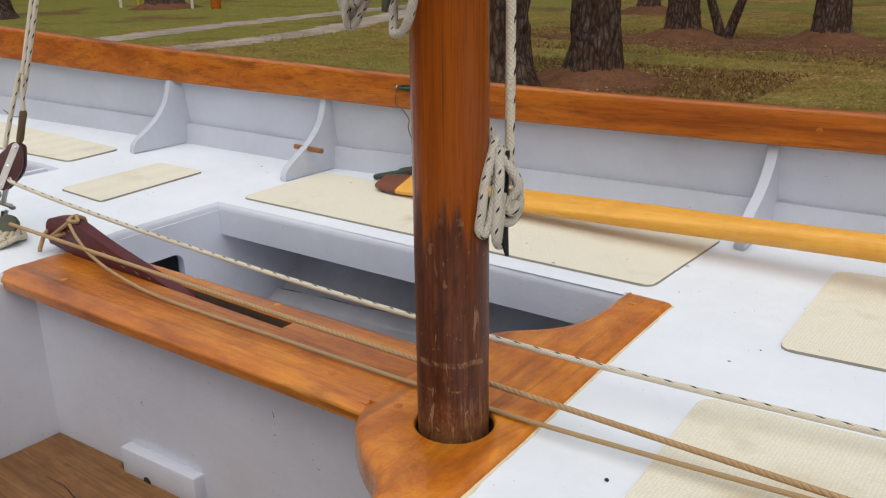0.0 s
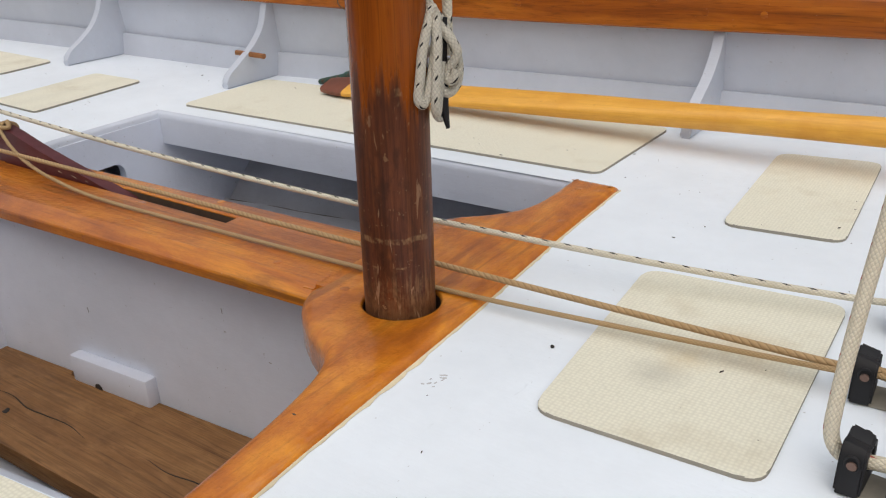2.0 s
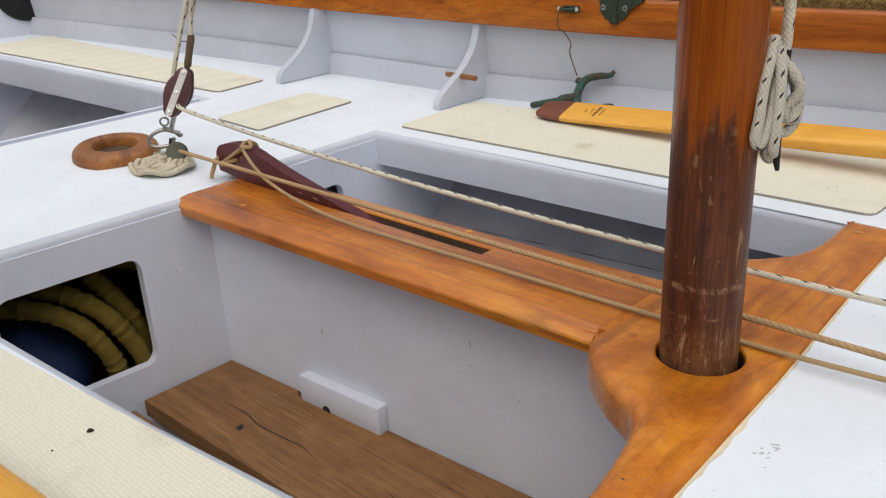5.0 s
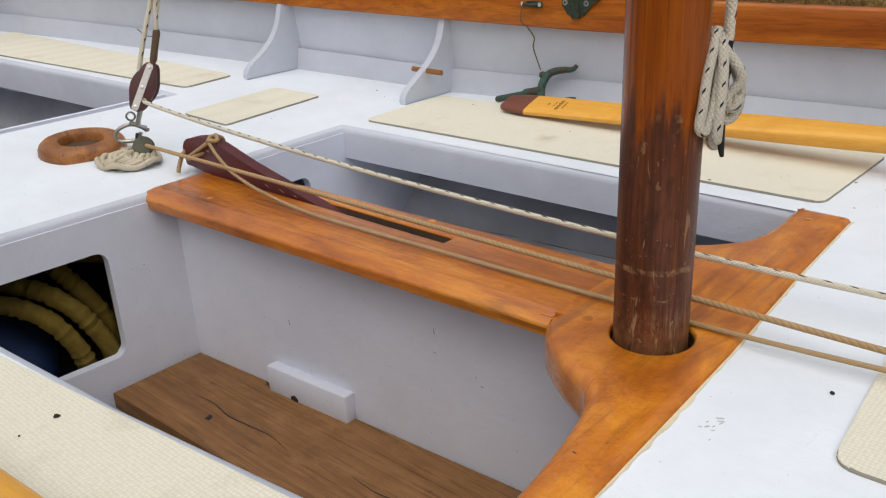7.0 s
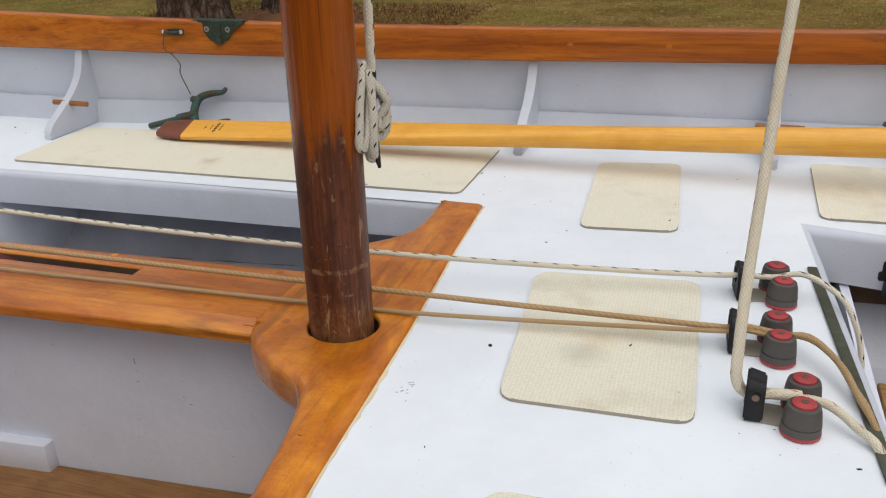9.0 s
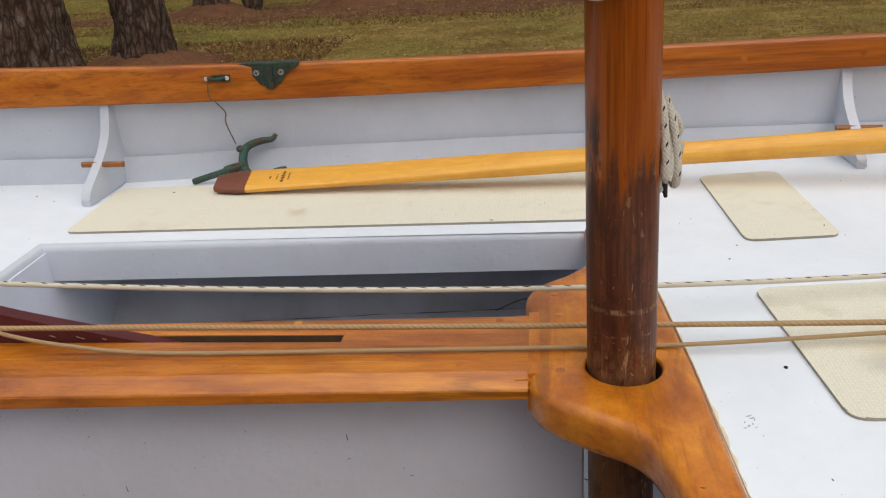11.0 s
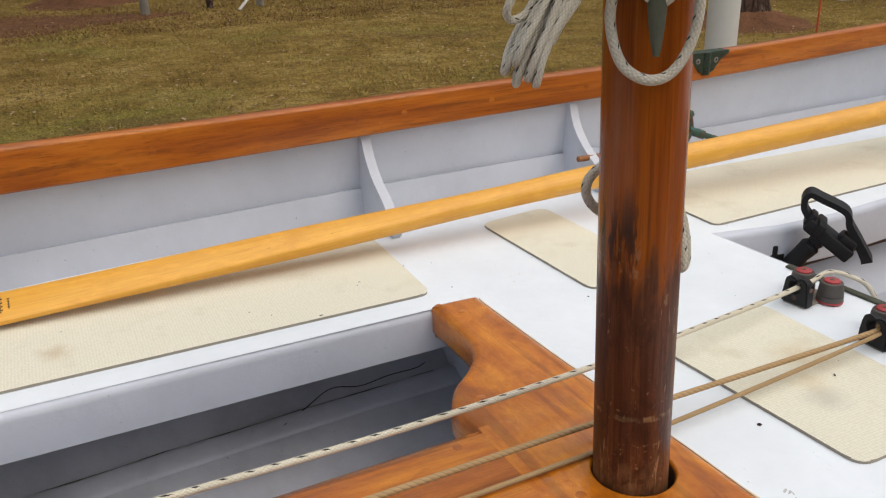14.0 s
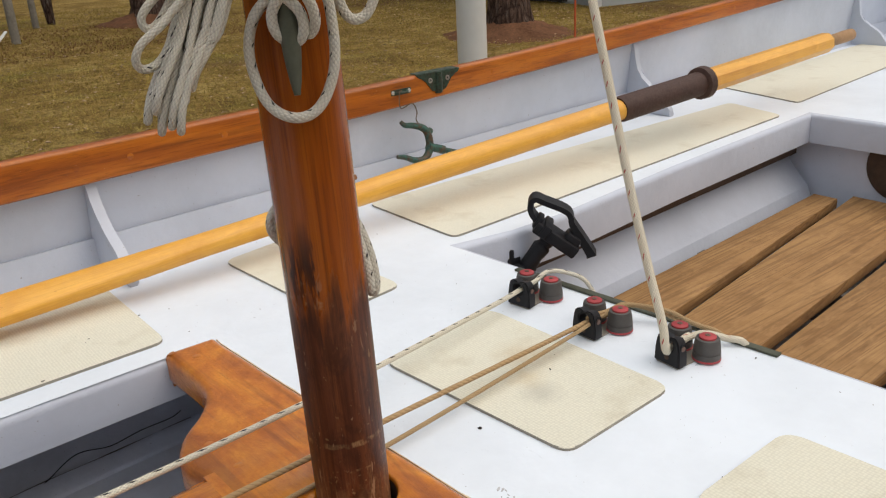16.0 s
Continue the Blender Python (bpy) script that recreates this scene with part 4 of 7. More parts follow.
for x, y in ((-0.05, 0.142), (-0.052, 0.01), (-0.055, 0.2), (0.022, 0.40)):
    bm = bmesh.new()
    lathe(bm, [(0.0054, 0.0), (0.0054, 0.0002), (0.0048, 0.0004)], (x, y, PT - 0.0001), 14)
    part("plug", bm, M_VARNISH, partner)
bm = bmesh.new()
box(bm, (-0.0862, -0.0095, -0.03), (-0.070, 0.150, PT - 0.0105))
box(bm, (-0.0860, -0.005, -0.03), (-0.068, 0.150, PT - 0.005))
box(bm, (-0.0859, 0.003, -0.03), (-0.066, 0.149, PT - 0.0001))
part("joint_filler", bm, M_VARNISH_Y, partner, "", False)
# Dark ring paints the shade in the gap round the mast.
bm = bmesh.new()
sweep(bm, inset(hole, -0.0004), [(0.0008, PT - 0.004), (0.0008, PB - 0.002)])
part("hole_lining", bm, M_DARKWOOD_SHADE, partner, "dark ring painting the shade inside the mast hole")
# ragged sealant line along the partner
bm = bmesh.new()
rng = random.Random(5)
rows = []
for k in range(90):
    y = -0.300 + 0.735 * k / 89
    x = np.interp(y, [p[1] for p in right[1:7]], [p[0] for p in right[1:7]])
    w = 0.0013 + 0.0012 * noise.noise(Vector((y * 60, 0, 0))) + (0.005 if -0.14 < y < -0.03 else 0) * abs(noise.noise(Vector((y * 25, 3, 0)))) + (0.0012 if rng.random() < 0.06 else 0)
    rows.append([(x - 0.0008, y, PT - 0.008), (x - 0.0003, y, 0.0022), (x + w * 0.6, y, 0.0016), (x + w, y, 0.0003)])
loft(bm, rows)
part("sealant", bm, M_CAULK, boat, "ragged cream sealant")


# knees between seat and rail
def knee(x, peg=0):
    for side in (1, -1):
        yr, zt, zd = rail_y(x), rail_z(x) - rail_h(x), deck_z(x)
        foot = np.interp(x, [-0.88, 0.05], [0.125, 0.110])
        tuck = np.interp(x, [-1.3, -0.88, 0.05], [-0.004, 0.012, 0.020])
        prof = spline([(yr - foot, zd), (yr - foot + 0.001, zd + 0.014), (yr - foot + 0.014, zd + 0.030), (yr - 0.076, zd + 0.052), (yr - 0.042 + 0.4 * tuck, zd + 0.078), (yr - 0.017 + 0.8 * tuck, zd + 0.112), (yr - 0.003 + tuck, zt + 0.002)], 5)
        prof = [(yr + 0.06, zd)] + prof + [(yr + 0.06, zt + 0.002)]
        bm = bmesh.new()
        A = [bm.verts.new((x - 0.008, CY + side * y, z)) for y, z in prof]
        B = [bm.verts.new((x + 0.009, CY + side * y, z)) for y, z in prof]
        fa, fb = bm.faces.new(A), bm.faces.new(B[::-1])
        for i in range(len(prof)):
            bm.faces.new((A[i], A[(i + 1) % len(prof)], B[(i + 1) % len(prof)], B[i]))
        bmesh.ops.bevel(bm, geom=list(fa.edges) + list(fb.edges), offset=0.0025, segments=2, affect="EDGES")
        k = part("knee", bm, M_PAINT_SHADED, boat)
        if peg:
            bm = bmesh.new()
            tube(bm, [(x - 0.031, CY + side * (yr - 0.055), 0.060), (x + 0.048, CY + side * (yr - 0.052), 0.058)], 0.0056, 12)
            part("belaying_peg", bm, M_RING if peg == 1 else M_BRONZE_D, k, "small turned peg through the knee")


for x, peg in ((-1.298, 0), (-0.884, 1), (0.056, 0), (0.487, 1), (1.53, 2), (2.9, 0)):
    knee(x, peg)


def plank(lo, hi, mat):
    bm = bmesh.new()
    box(bm, lo, hi, 0.004, 2)
    return part("floorboard", bm, mat, boat)


bm = bmesh.new()
prism(bm, [(-0.808, -0.152), (0.11, -0.132), (0.11, 0.070), (-0.445, 0.033), (-0.52, 0.028), (-0.525, 0.012), (-0.632, 0.006), (-0.638, 0.020), (-0.808, 0.008)], -0.318, -0.29, 0.003, 2, True)
part("floorboard", bm, M_FLOOR, boat)
plank((-0.80, -0.335, -0.318), (0.11, -0.172, -0.293), M_FLOOR)
for x0, x1, y, z in ((-0.70, -0.47, -0.075, -0.29), (-0.36, -0.12, -0.062, -0.29), (-0.25, 0.05, -0.115, -0.29), (-0.6, -0.3, -0.23, -0.293)):
    bm = bmesh.new()
    run = spline([(x0 + (x1 - x0) * k / 5, y + 0.004 * math.sin(k * 2.1 + x0 * 9), z) for k in range(6)], 5)
    tube(bm, run, [0.0009 * math.sin(math.pi * (k + 0.5) / len(run)) + 0.0002 for k in range(len(run))], 5)
    part("split", bm, M_DARK, boat)
FZ = -0.2
for k, (a0, a1, b0, b1) in enumerate(((0.408, 0.466, 0.262, 0.402), (0.238, 0.384, 0.086, 0.184), (0.062, 0.160, -0.092, -0.045), (-0.116, -0.068, -0.262, -0.205), (-0.284, -0.225, -0.385, -0.325))):
    bm = bmesh.new()
    prism(bm, [(0.64, b0), (1.745 if k == 0 else 1.79, b1), (1.745 if k == 0 else 1.79, a1), (0.64, a0)], FZ - 0.028, FZ, 0.004, 2)
    part("floorboard", bm, M_FLOOR_DRY, boat)
# Bearers coloured dark so that the gaps between the boards look shaded.
for x in (0.75, 1.25, 1.7):
    bm = bmesh.new()
    box(bm, (x, -0.4, -0.3), (x + 0.03, 0.49, FZ - 0.028))
    part("floor_bearer", bm, M_DIRT_SHADE, boat)
bm = bmesh.new()
loft(bm, [[(x, y + 0.055 * (x - 0.6), z) for y, z in ((0.545, -0.085), (0.520, -0.135), (0.455, -0.206), (0.44, -0.24))] for x in (0.6, 1.0, 1.4, 1.81)])
ob = part("cockpit_side", bm, M_PAINT_SHADED, boat, "white-painted sloping side of the cockpit", False)
sol = ob.modifiers.new("thickness", "SOLIDIFY")
sol.thickness, sol.offset = 0.008, 0
bm = bmesh.new()
box(bm, (0.6, 0.492, -0.122), (1.81, 0.530, -0.078), 0.003)
for v in bm.verts:
    v.co.y += 0.055 * (v.co.x - 0.6)
part("side_stringer", bm, M_DARKWOOD_SHADE, boat, "bare dark stringer under the side seat")
bm = bmesh.new()
box(bm, (-0.617, -0.0195, -0.293), (-0.452, 0.001, -0.246), 0.004)
for v in bm.verts:
    v.co.y += wall_y(v.co.x)
part("chock", bm, M_WELL, boat, "small white-painted wooden chock")
# Flat dark disc stands in for the shade inside the drain hole.
bm = bmesh.new()
tube(bm, [(-0.56, 0.0075, -0.289), (-0.56, 0.009, -0.289)], 0.008, 16)
part("drain_hole", bm, M_DARK, boat)
bm = bmesh.new()
box(bm, (-0.006, -0.215, 0.0), (0.006, 0.215, 0.004), 0.0015)
bmesh.ops.transform(bm, matrix=pose(0.5365, 0.102, 0.0, 0, 0, 4.1), verts=bm.verts)
part("metal_strip", bm, M_OLIVE, boat, "dark tarnished metal strip on the deck edge")


# non-skid pads
def pad(corners, r=0.02):
    pts = []
    n = len(corners)
    for i in range(n):
        a, p, b = (Vector(corners[j % n]) for j in (i - 1, i, i + 1))
        u, w = (a - p).normalized(), (b - p).normalized()
        for k in range(6):
            t = k / 5
            q = p + u * r * (1 - t) ** 2 + w * r * t ** 2
            pts.append((q.x, q.y))
    bm = bmesh.new()
    prism(bm, pts, 0.0, 0.0038, 0.0008, 1, True)
    for v in bm.verts:
        v.co.z += deck_z(v.co.x)
    ob = part("non_skid_pad", bm, M_PAD)
    ob.data.materials.append(M_PADEDGE)
    for p in ob.data.polygons:
        if abs(p.normal.z) < 0.5:
            p.material_index = 1
    return tagged(ob, "thin cream non-skid pad with rounded corners on the white deck", "deck pad", "non-skid pads")


pad([(0.214, -0.073), (0.395, -0.068), (0.390, 0.238), (0.192, 0.219)])
pad([(0.219, 0.383), (0.354, 0.397), (0.341, 0.711), (0.205, 0.691)])
pad([(-0.852, 0.465), (0.014, 0.480), (0.018, 0.742), (-0.862, 0.70)])
pad([(-1.158, 0.258), (-1.03, 0.268), (-1.056, 0.53), (-1.182, 0.508)], 0.012)
pad([(-2.2, 0.19), (-1.33, 0.376), (-1.345, 0.515), (-2.22, 0.40)])
pad([(0.545, 0.496), (1.70, 0.552), (1.75, 0.735), (0.55, 0.762)])
pad([(1.862, 0.597), (2.9, 0.685), (2.94, 0.93), (1.93, 0.885)])
pad([(0.232, -0.5), (0.425, -0.5), (0.406, -0.204), (0.239, -0.205)])
pad([(-0.84, -0.62), (0.02, -0.60), (0.02, -0.343), (-0.84, -0.433)])

# ---- mast ----
mast = thing("mast", "round varnished wooden mast, dark and scuffed near its foot", "mast", (MX, MY, -0.37))
bm = bmesh.new()
tube(bm, [(0, 0, 0.03 * i) for i in range(120)], [0.0356 - 0.0012 * max(0, 0.03 * i - 0.70) / 0.5 for i in range(120)], 40)
part("spar", bm, M_MAST, mast)
mast.matrix_world = Matrix.Translation((MX, MY, 0)) @ RAKE @ Matrix.Translation((0, 0, -0.37))


def beside_mast(dx, dy, z):
    """A place beside the raked mast."""
    return tuple(Vector((MX, MY, 0)) + RAKE @ Vector((dx, dy, z)))



# a horn cleat: base and two horns, its length along z
def horn_cleat(parent, at, azimuth, mat, label, reach=0.02, fat=1.0):
    out = Vector((math.cos(azimuth), math.sin(azimuth), 0))
    bm = bmesh.new()
    c = Vector(at)
    tube(bm, [c + out * a * reach for a in (-0.2, 0.3, 0.7, 1.0)], [0.012 * fat, 0.009 * fat, 0.008 * fat, 0.010 * fat], 12)
    pts = [c + out * (reach + 0.4 * reach * abs(k / 5) ** 2) + Vector((0, 0, 0.01 * k)) for k in range(-5, 6)]
    tube(bm, pts, [r * fat for r in (0.003, 0.0055, 0.0072, 0.0085, 0.0095, 0.0098, 0.0095, 0.0085, 0.0072, 0.0055, 0.003)], 12)
    return part("horn_cleat", bm, mat, parent, label)


AZ1, AZ2 = radians(-122), math.atan2(0.50, 0.86)
horn_cleat(mast, (0.035 * math.cos(AZ1), 0.035 * math.sin(AZ1), 0.37 + 0.455), AZ1, M_OLIVE, "green-grey bronze horn cleat", 0.017, 0.8)
horn_cleat(mast, (0.035 * math.cos(AZ2), 0.035 * math.sin(AZ2), 0.37 + 0.232), AZ2, M_BLACK, "black horn cleat", 0.0125, 0.6)


# ---- ropes ----
def rope(name, strands, r, mat, label, n=10, sides=10, parent=None):
    """A rope of one or more runs; the runs of one coil are one mesh."""
    bm = bmesh.new()
    for pts in strands:
        tube(bm, spline(pts, n) if len(pts) > 2 else [tuple(np.array(pts[0]) + (np.array(pts[1]) - np.array(pts[0])) * k / 30) for k in range(31)], r, sides)
    ob = part(name, bm, mat, parent)
    return ob if parent is not None else tagged(ob, label, "rope")


BX, BY = -1.035, 0.080  # foot of the turning block
rope("halyard_tail", [[(-0.976, 0.082, 0.106), (-0.95, 0.078, 0.100), (-0.75, 0.094, 0.078), (-0.45, 0.108, 0.060), (-0.15, 0.128, 0.047), (0.1, 0.160, 0.036), (0.3, 0.197, 0.0265), (0.40, 0.212, 0.0255), (0.435, 0.217, 0.027), (0.47, 0.226, 0.024), (0.50, 0.228, 0.030), (0.53, 0.215, 0.022), (0.552, 0.198, 0.004), (0.57, 0.185, -0.05), (0.575, 0.18, -0.16)]], 0.0034, M_FLECK, "white braided line with dark flecks led aft to a cleat", 14)
rope("downhaul", [[(-0.955, 0.058, 0.034), (-0.6, 0.057, 0.035), (-0.3, 0.060, 0.033), (0.0, 0.079, 0.024), (0.40, 0.085, 0.024), (0.43, 0.089, 0.0265), (0.475, 0.093, 0.02), (0.50, 0.085, 0.024), (0.522, 0.055, 0.018), (0.535, 0.02, 0.010), (0.545, -0.012, 0.005), (0.562, -0.03, -0.03), (0.575, -0.035, -0.12)]], 0.0032, M_TAN, "tan laid line led along the trunk cap", 14)
rope("board_pennant", [[(-0.79, 0.074, 0.062), (-0.77, 0.067, 0.054), (-0.74, 0.06, 0.042), (-0.70, 0.054, 0.029), (-0.62, 0.044, 0.019), (-0.5, 0.040, 0.0110), (-0.25, 0.046, 0.0108), (-0.07, 0.052, 0.0105), (0.1, 0.06, 0.0105), (0.40, 0.078, 0.022), (0.43, 0.085, 0.024), (0.47, 0.088, 0.018)]], 0.0026, M_TANB, "thin tan line tied to the red board handle", 14)
rope("handle_lashing", [[(-0.79, 0.072, 0.060), (-0.795, 0.084, 0.067), (-0.79, 0.1, 0.061), (-0.8, 0.1, 0.045), (-0.82, 0.072, 0.036), (-0.85, 0.070, 0.026), (-0.79, 0.072, 0.060)],
                        [(-0.87, 0.078, 0.033), (-0.862, 0.066, 0.028), (-0.858, 0.055, 0.012), (-0.856, 0.052, 0.006)],
                        [(-0.795, 0.09, 0.066), (-0.785, 0.086, 0.070), (-0.775, 0.08, 0.064), (-0.79, 0.072, 0.064)]], 0.0035, M_TANB, "tan line lashed round the red board handle")
# fall of the halyard that goes up from the block
rope("halyard", [[(-0.986, 0.082, 0.125), (-0.984, 0.088, 0.16), (-0.976, 0.104, 0.215), (-0.965, 0.122, 0.275), (-0.94, 0.155, 0.40), (-0.62, 0.45, 1.9)], [(-0.968, 0.118, 0.205), (-0.9655, 0.122, 0.235), (-0.962, 0.128, 0.272), (-0.935, 0.160, 0.40), (-0.61, 0.46, 1.9)]], 0.0040, M_FLECK, "white braided halyard with dark flecks going up from the block", 16)
rope("mast_halyard", [[beside_mast(0.034, 0.046, 0.245), beside_mast(0.033, 0.046, 0.5), beside_mast(0.022, 0.042, 1.6), beside_mast(0.015, 0.04, 3.0)]], 0.0048, M_FLECK, "white flecked halyard running up beside the mast", 20)
rope("sheet", [[(0.485, -0.027, 0.022), (0.46, -0.028, 0.021), (0.438, -0.030, 0.020), (0.428, -0.033, 0.034), (0.4265, -0.029, 0.06), (0.428, -0.006, 0.12), (0.4325, 0.025, 0.20), (0.438, 0.060, 0.30), (0.4455, 0.096, 0.40), (0.475, 0.24, 0.8), (0.55, 0.65, 1.9)]], 0.0053, M_SHEET, "thick white braided sheet with red flecks rising from a cleat", 16, 12)
rope("sheet_tail", [[(0.48, -0.026, 0.020), (0.508, -0.032, 0.019), (0.530, -0.050, 0.011), (0.548, -0.070, 0.001), (0.565, -0.078, -0.06), (0.57, -0.08, -0.16)]], 0.0044, M_SHEET, "white braided rope end hanging over the deck edge", 10)
rope("line_tail", [[(0.46, 0.088, 0.018), (0.482, 0.09, 0.022), (0.505, 0.075, 0.024), (0.525, 0.035, 0.022), (0.538, 0.0, 0.010), (0.546, -0.03, 0.006), (0.56, -0.05, -0.02), (0.575, -0.055, -0.09)]], 0.0032, M_TANB, "thin tan rope end hanging over the deck edge")

# coil that hangs from the mast cleat
E1 = Vector((math.cos(AZ1), math.sin(AZ1), 0))
S1v = Vector((E1.y, -E1.x, 0))  # along the mast's skin, to the left of one who looks at the cleat from outside
C1 = Vector(beside_mast(0, 0, 0.455)) + E1 * 0.052


def at_cleat(side, up, out=0.0):
    return tuple(C1 - S1v * side * 0.76 + Vector((0, 0, up * 0.93)) + E1 * out)


strands = [[at_cleat(0.03, 0.06, 0.0), at_cleat(0.041, 0.01, -0.008), at_cleat(0.040, -0.035, -0.01), at_cleat(0.022, -0.066, -0.006), at_cleat(-0.004, -0.073, -0.002), at_cleat(-0.030, -0.060, -0.008), at_cleat(-0.042, -0.025, -0.012), at_cleat(-0.034, 0.006, -0.006), at_cleat(-0.012, 0.026, 0.006), at_cleat(0.008, 0.038, 0.012), at_cleat(0.014, 0.06, 0.006)],
           [at_cleat(-0.03, 0.06, 0.002), at_cleat(-0.012, 0.034, 0.008), at_cleat(0.012, 0.012, 0.008), at_cleat(0.013, -0.006, 0.004), at_cleat(0.002, -0.012, 0.0), at_cleat(-0.012, -0.004, 0.002), at_cleat(-0.014, 0.012, 0.006), at_cleat(0.0, 0.03, 0.013), at_cleat(0.014, 0.05, 0.012), at_cleat(0.02, 0.08, 0.0)],
           [at_cleat(-0.05, 0.075, -0.012), at_cleat(-0.062, 0.05, -0.02), at_cleat(-0.085, 0.045, -0.03), at_cleat(-0.105, 0.06, -0.036), at_cleat(-0.108, 0.09, -0.036), at_cleat(-0.08, 0.12, -0.02)]]
strands.append([at_cleat(0.045, 0.055, -0.006), at_cleat(0.050, 0.018, -0.016), at_cleat(0.061, 0.001, -0.022), at_cleat(0.078, 0.004, -0.026), at_cleat(0.090, 0.028, -0.028), at_cleat(0.087, 0.062, -0.026), at_cleat(0.06, 0.095, -0.012)])
strands.append([at_cleat(-0.030, 0.090, 0.008), at_cleat(-0.014, 0.064, 0.017), at_cleat(0.004, 0.042, 0.021), at_cleat(0.020, 0.024, 0.017), at_cleat(0.026, 0.006, 0.008), at_cleat(0.020, -0.006, 0.0), at_cleat(0.010, -0.004, -0.004)])
rope("cleated_line", strands, 0.0041, M_COIL, "grey-white flecked line made fast round the mast cleat", 8, 12)
strands = []
rng = random.Random(11)
bottoms = [(-0.1196, 0.036, 0.392), (-0.1120, 0.032, 0.383), (-0.1075, 0.022, 0.388), (-0.1045, 0.034, 0.396), (-0.1005, 0.026, 0.402), (-0.0965, 0.018, 0.405), (-0.0925, 0.028, 0.409), (-0.088, 0.022, 0.413), (-0.116, 0.026, 0.400), (-0.103, 0.018, 0.384), (-0.098, 0.034, 0.412)]
for k, p in enumerate(bottoms):
    p = Vector(p) + Vector((0, 0, 0.007))
    q = k if k < 8 else (0.5, 2.5, 5.5)[k - 8]
    head = Vector((-0.0865 + 0.0041 * q, 0.022 - 0.0022 * q + (0.004 if k % 2 else -0.002), 0.471))
    top = Vector((-0.044 + 0.004 * q, 0.006 - 0.002 * q, 0.60))
    lean = (head - p) * 0.33
    back = Vector((0.004, 0.011, 0.002))
    strands.append([tuple(top), tuple(head), tuple(p + lean * 1.6 + Vector((0, -0.003, 0))), tuple(p + lean * 0.5 + Vector((-0.002, -0.004, 0))), tuple(p + Vector((0.001, 0.002, -0.004))), tuple(p + lean * 0.45 + back), tuple(p + lean * 1.6 + back), tuple(head + back), tuple(top + back)])
strands.append([(-0.07, 0.005, 0.50), (-0.0936, 0.0147, 0.4747), (-0.1054, 0.0172, 0.4633), (-0.1198, 0.0208, 0.4523), (-0.1243, 0.0248, 0.4412), (-0.1186, 0.029, 0.434), (-0.1072, 0.0309, 0.4359), (-0.0977, 0.0293, 0.4466), (-0.086, 0.03, 0.4687), (-0.06, 0.022, 0.52)])
strands.append([(-0.07, 0.02, 0.505), (-0.0971, 0.0288, 0.485), (-0.1096, 0.0318, 0.4732), (-0.1125, 0.033, 0.4659), (-0.1081, 0.0332, 0.4605), (-0.097, 0.0342, 0.4669), (-0.075, 0.03, 0.50)])
rope("rope_coil", strands, 0.0031, M_COIL, "bundle of grey-white flecked rope hung beside the mast", 6, 10)

# hank of line on the far side of the mast
E2 = Vector((math.cos(AZ2), math.sin(AZ2), 0))
S2v = Vector((-E2.y, E2.x, 0))
C2 = Vector(beside_mast(0, 0, 0.232)) + E2 * 0.050


def at_side(side, up, out=0.0):
    return tuple(C2 + S2v * side + Vector((0, 0, up)) + E2 * out)


strands = [[(0.0435, 0.0505, 0.2917), (0.0469, 0.0354, 0.2727), (0.0481, 0.0262, 0.2538), (0.0494, 0.0196, 0.2316), (0.049, 0.0168, 0.2156), (0.052, 0.022, 0.212), (0.055, 0.030, 0.235), (0.052, 0.042, 0.262)],
           [(0.0418, 0.0542, 0.2869), (0.0496, 0.0572, 0.2743), (0.0573, 0.0606, 0.2585), (0.0625, 0.0612, 0.2399), (0.0628, 0.0579, 0.2241), (0.0585, 0.052, 0.2157), (0.053, 0.0462, 0.2196), (0.0505, 0.0433, 0.2319), (0.0496, 0.0437, 0.2503), (0.0477, 0.0489, 0.2648), (0.0435, 0.053, 0.2807)],
           [(0.051, 0.0482, 0.2763), (0.0592, 0.0512, 0.266), (0.0657, 0.0549, 0.2526), (0.0611, 0.0529, 0.2413), (0.0576, 0.0501, 0.2346), (0.0602, 0.0479, 0.2282), (0.0648, 0.049, 0.2289), (0.067, 0.0519, 0.2374)],
           [(0.0452, 0.0548, 0.2633), (0.0452, 0.0504, 0.2394), (0.0453, 0.0485, 0.2151), (0.0463, 0.0478, 0.1955), (0.049, 0.052, 0.193), (0.050, 0.055, 0.215), (0.049, 0.058, 0.245)],
           [(0.050, 0.046, 0.285), (0.057, 0.037, 0.262), (0.0605, 0.029, 0.236), (0.061, 0.026, 0.212), (0.059, 0.030, 0.203), (0.056, 0.038, 0.218), (0.055, 0.044, 0.245)],
           [at_side(0.02, 0.03, -0.004), at_side(0.044, 0.060, -0.018), at_side(0.058, 0.050, -0.03), at_side(0.059, 0.032, -0.032), at_side(0.046, 0.014, -0.020), at_side(0.02, 0.008, -0.004)]]
rope("line_hank", strands, 0.0046, M_COIL, "flecked white line twisted round a black cleat on the mast", 8, 12)

# ---- turning block on the fore deck ----
block = thing("turning_block", "brown turning block with steel cheek straps shackled to the deck", "pulley block", (BX, BY, 0.012))
axis = Vector((0.20, 0.42, 0.86)).normalized()
face = Vector((0.70, -0.66, 0.30))
face = (face - axis * face.dot(axis)).normalized()
cross = axis.cross(face)
Mb = Matrix.Translation(Vector((-0.984, 0.090, 0.124)) - Vector((BX, BY, 0.012))) @ Matrix((cross, axis, face)).transposed().to_4x4()
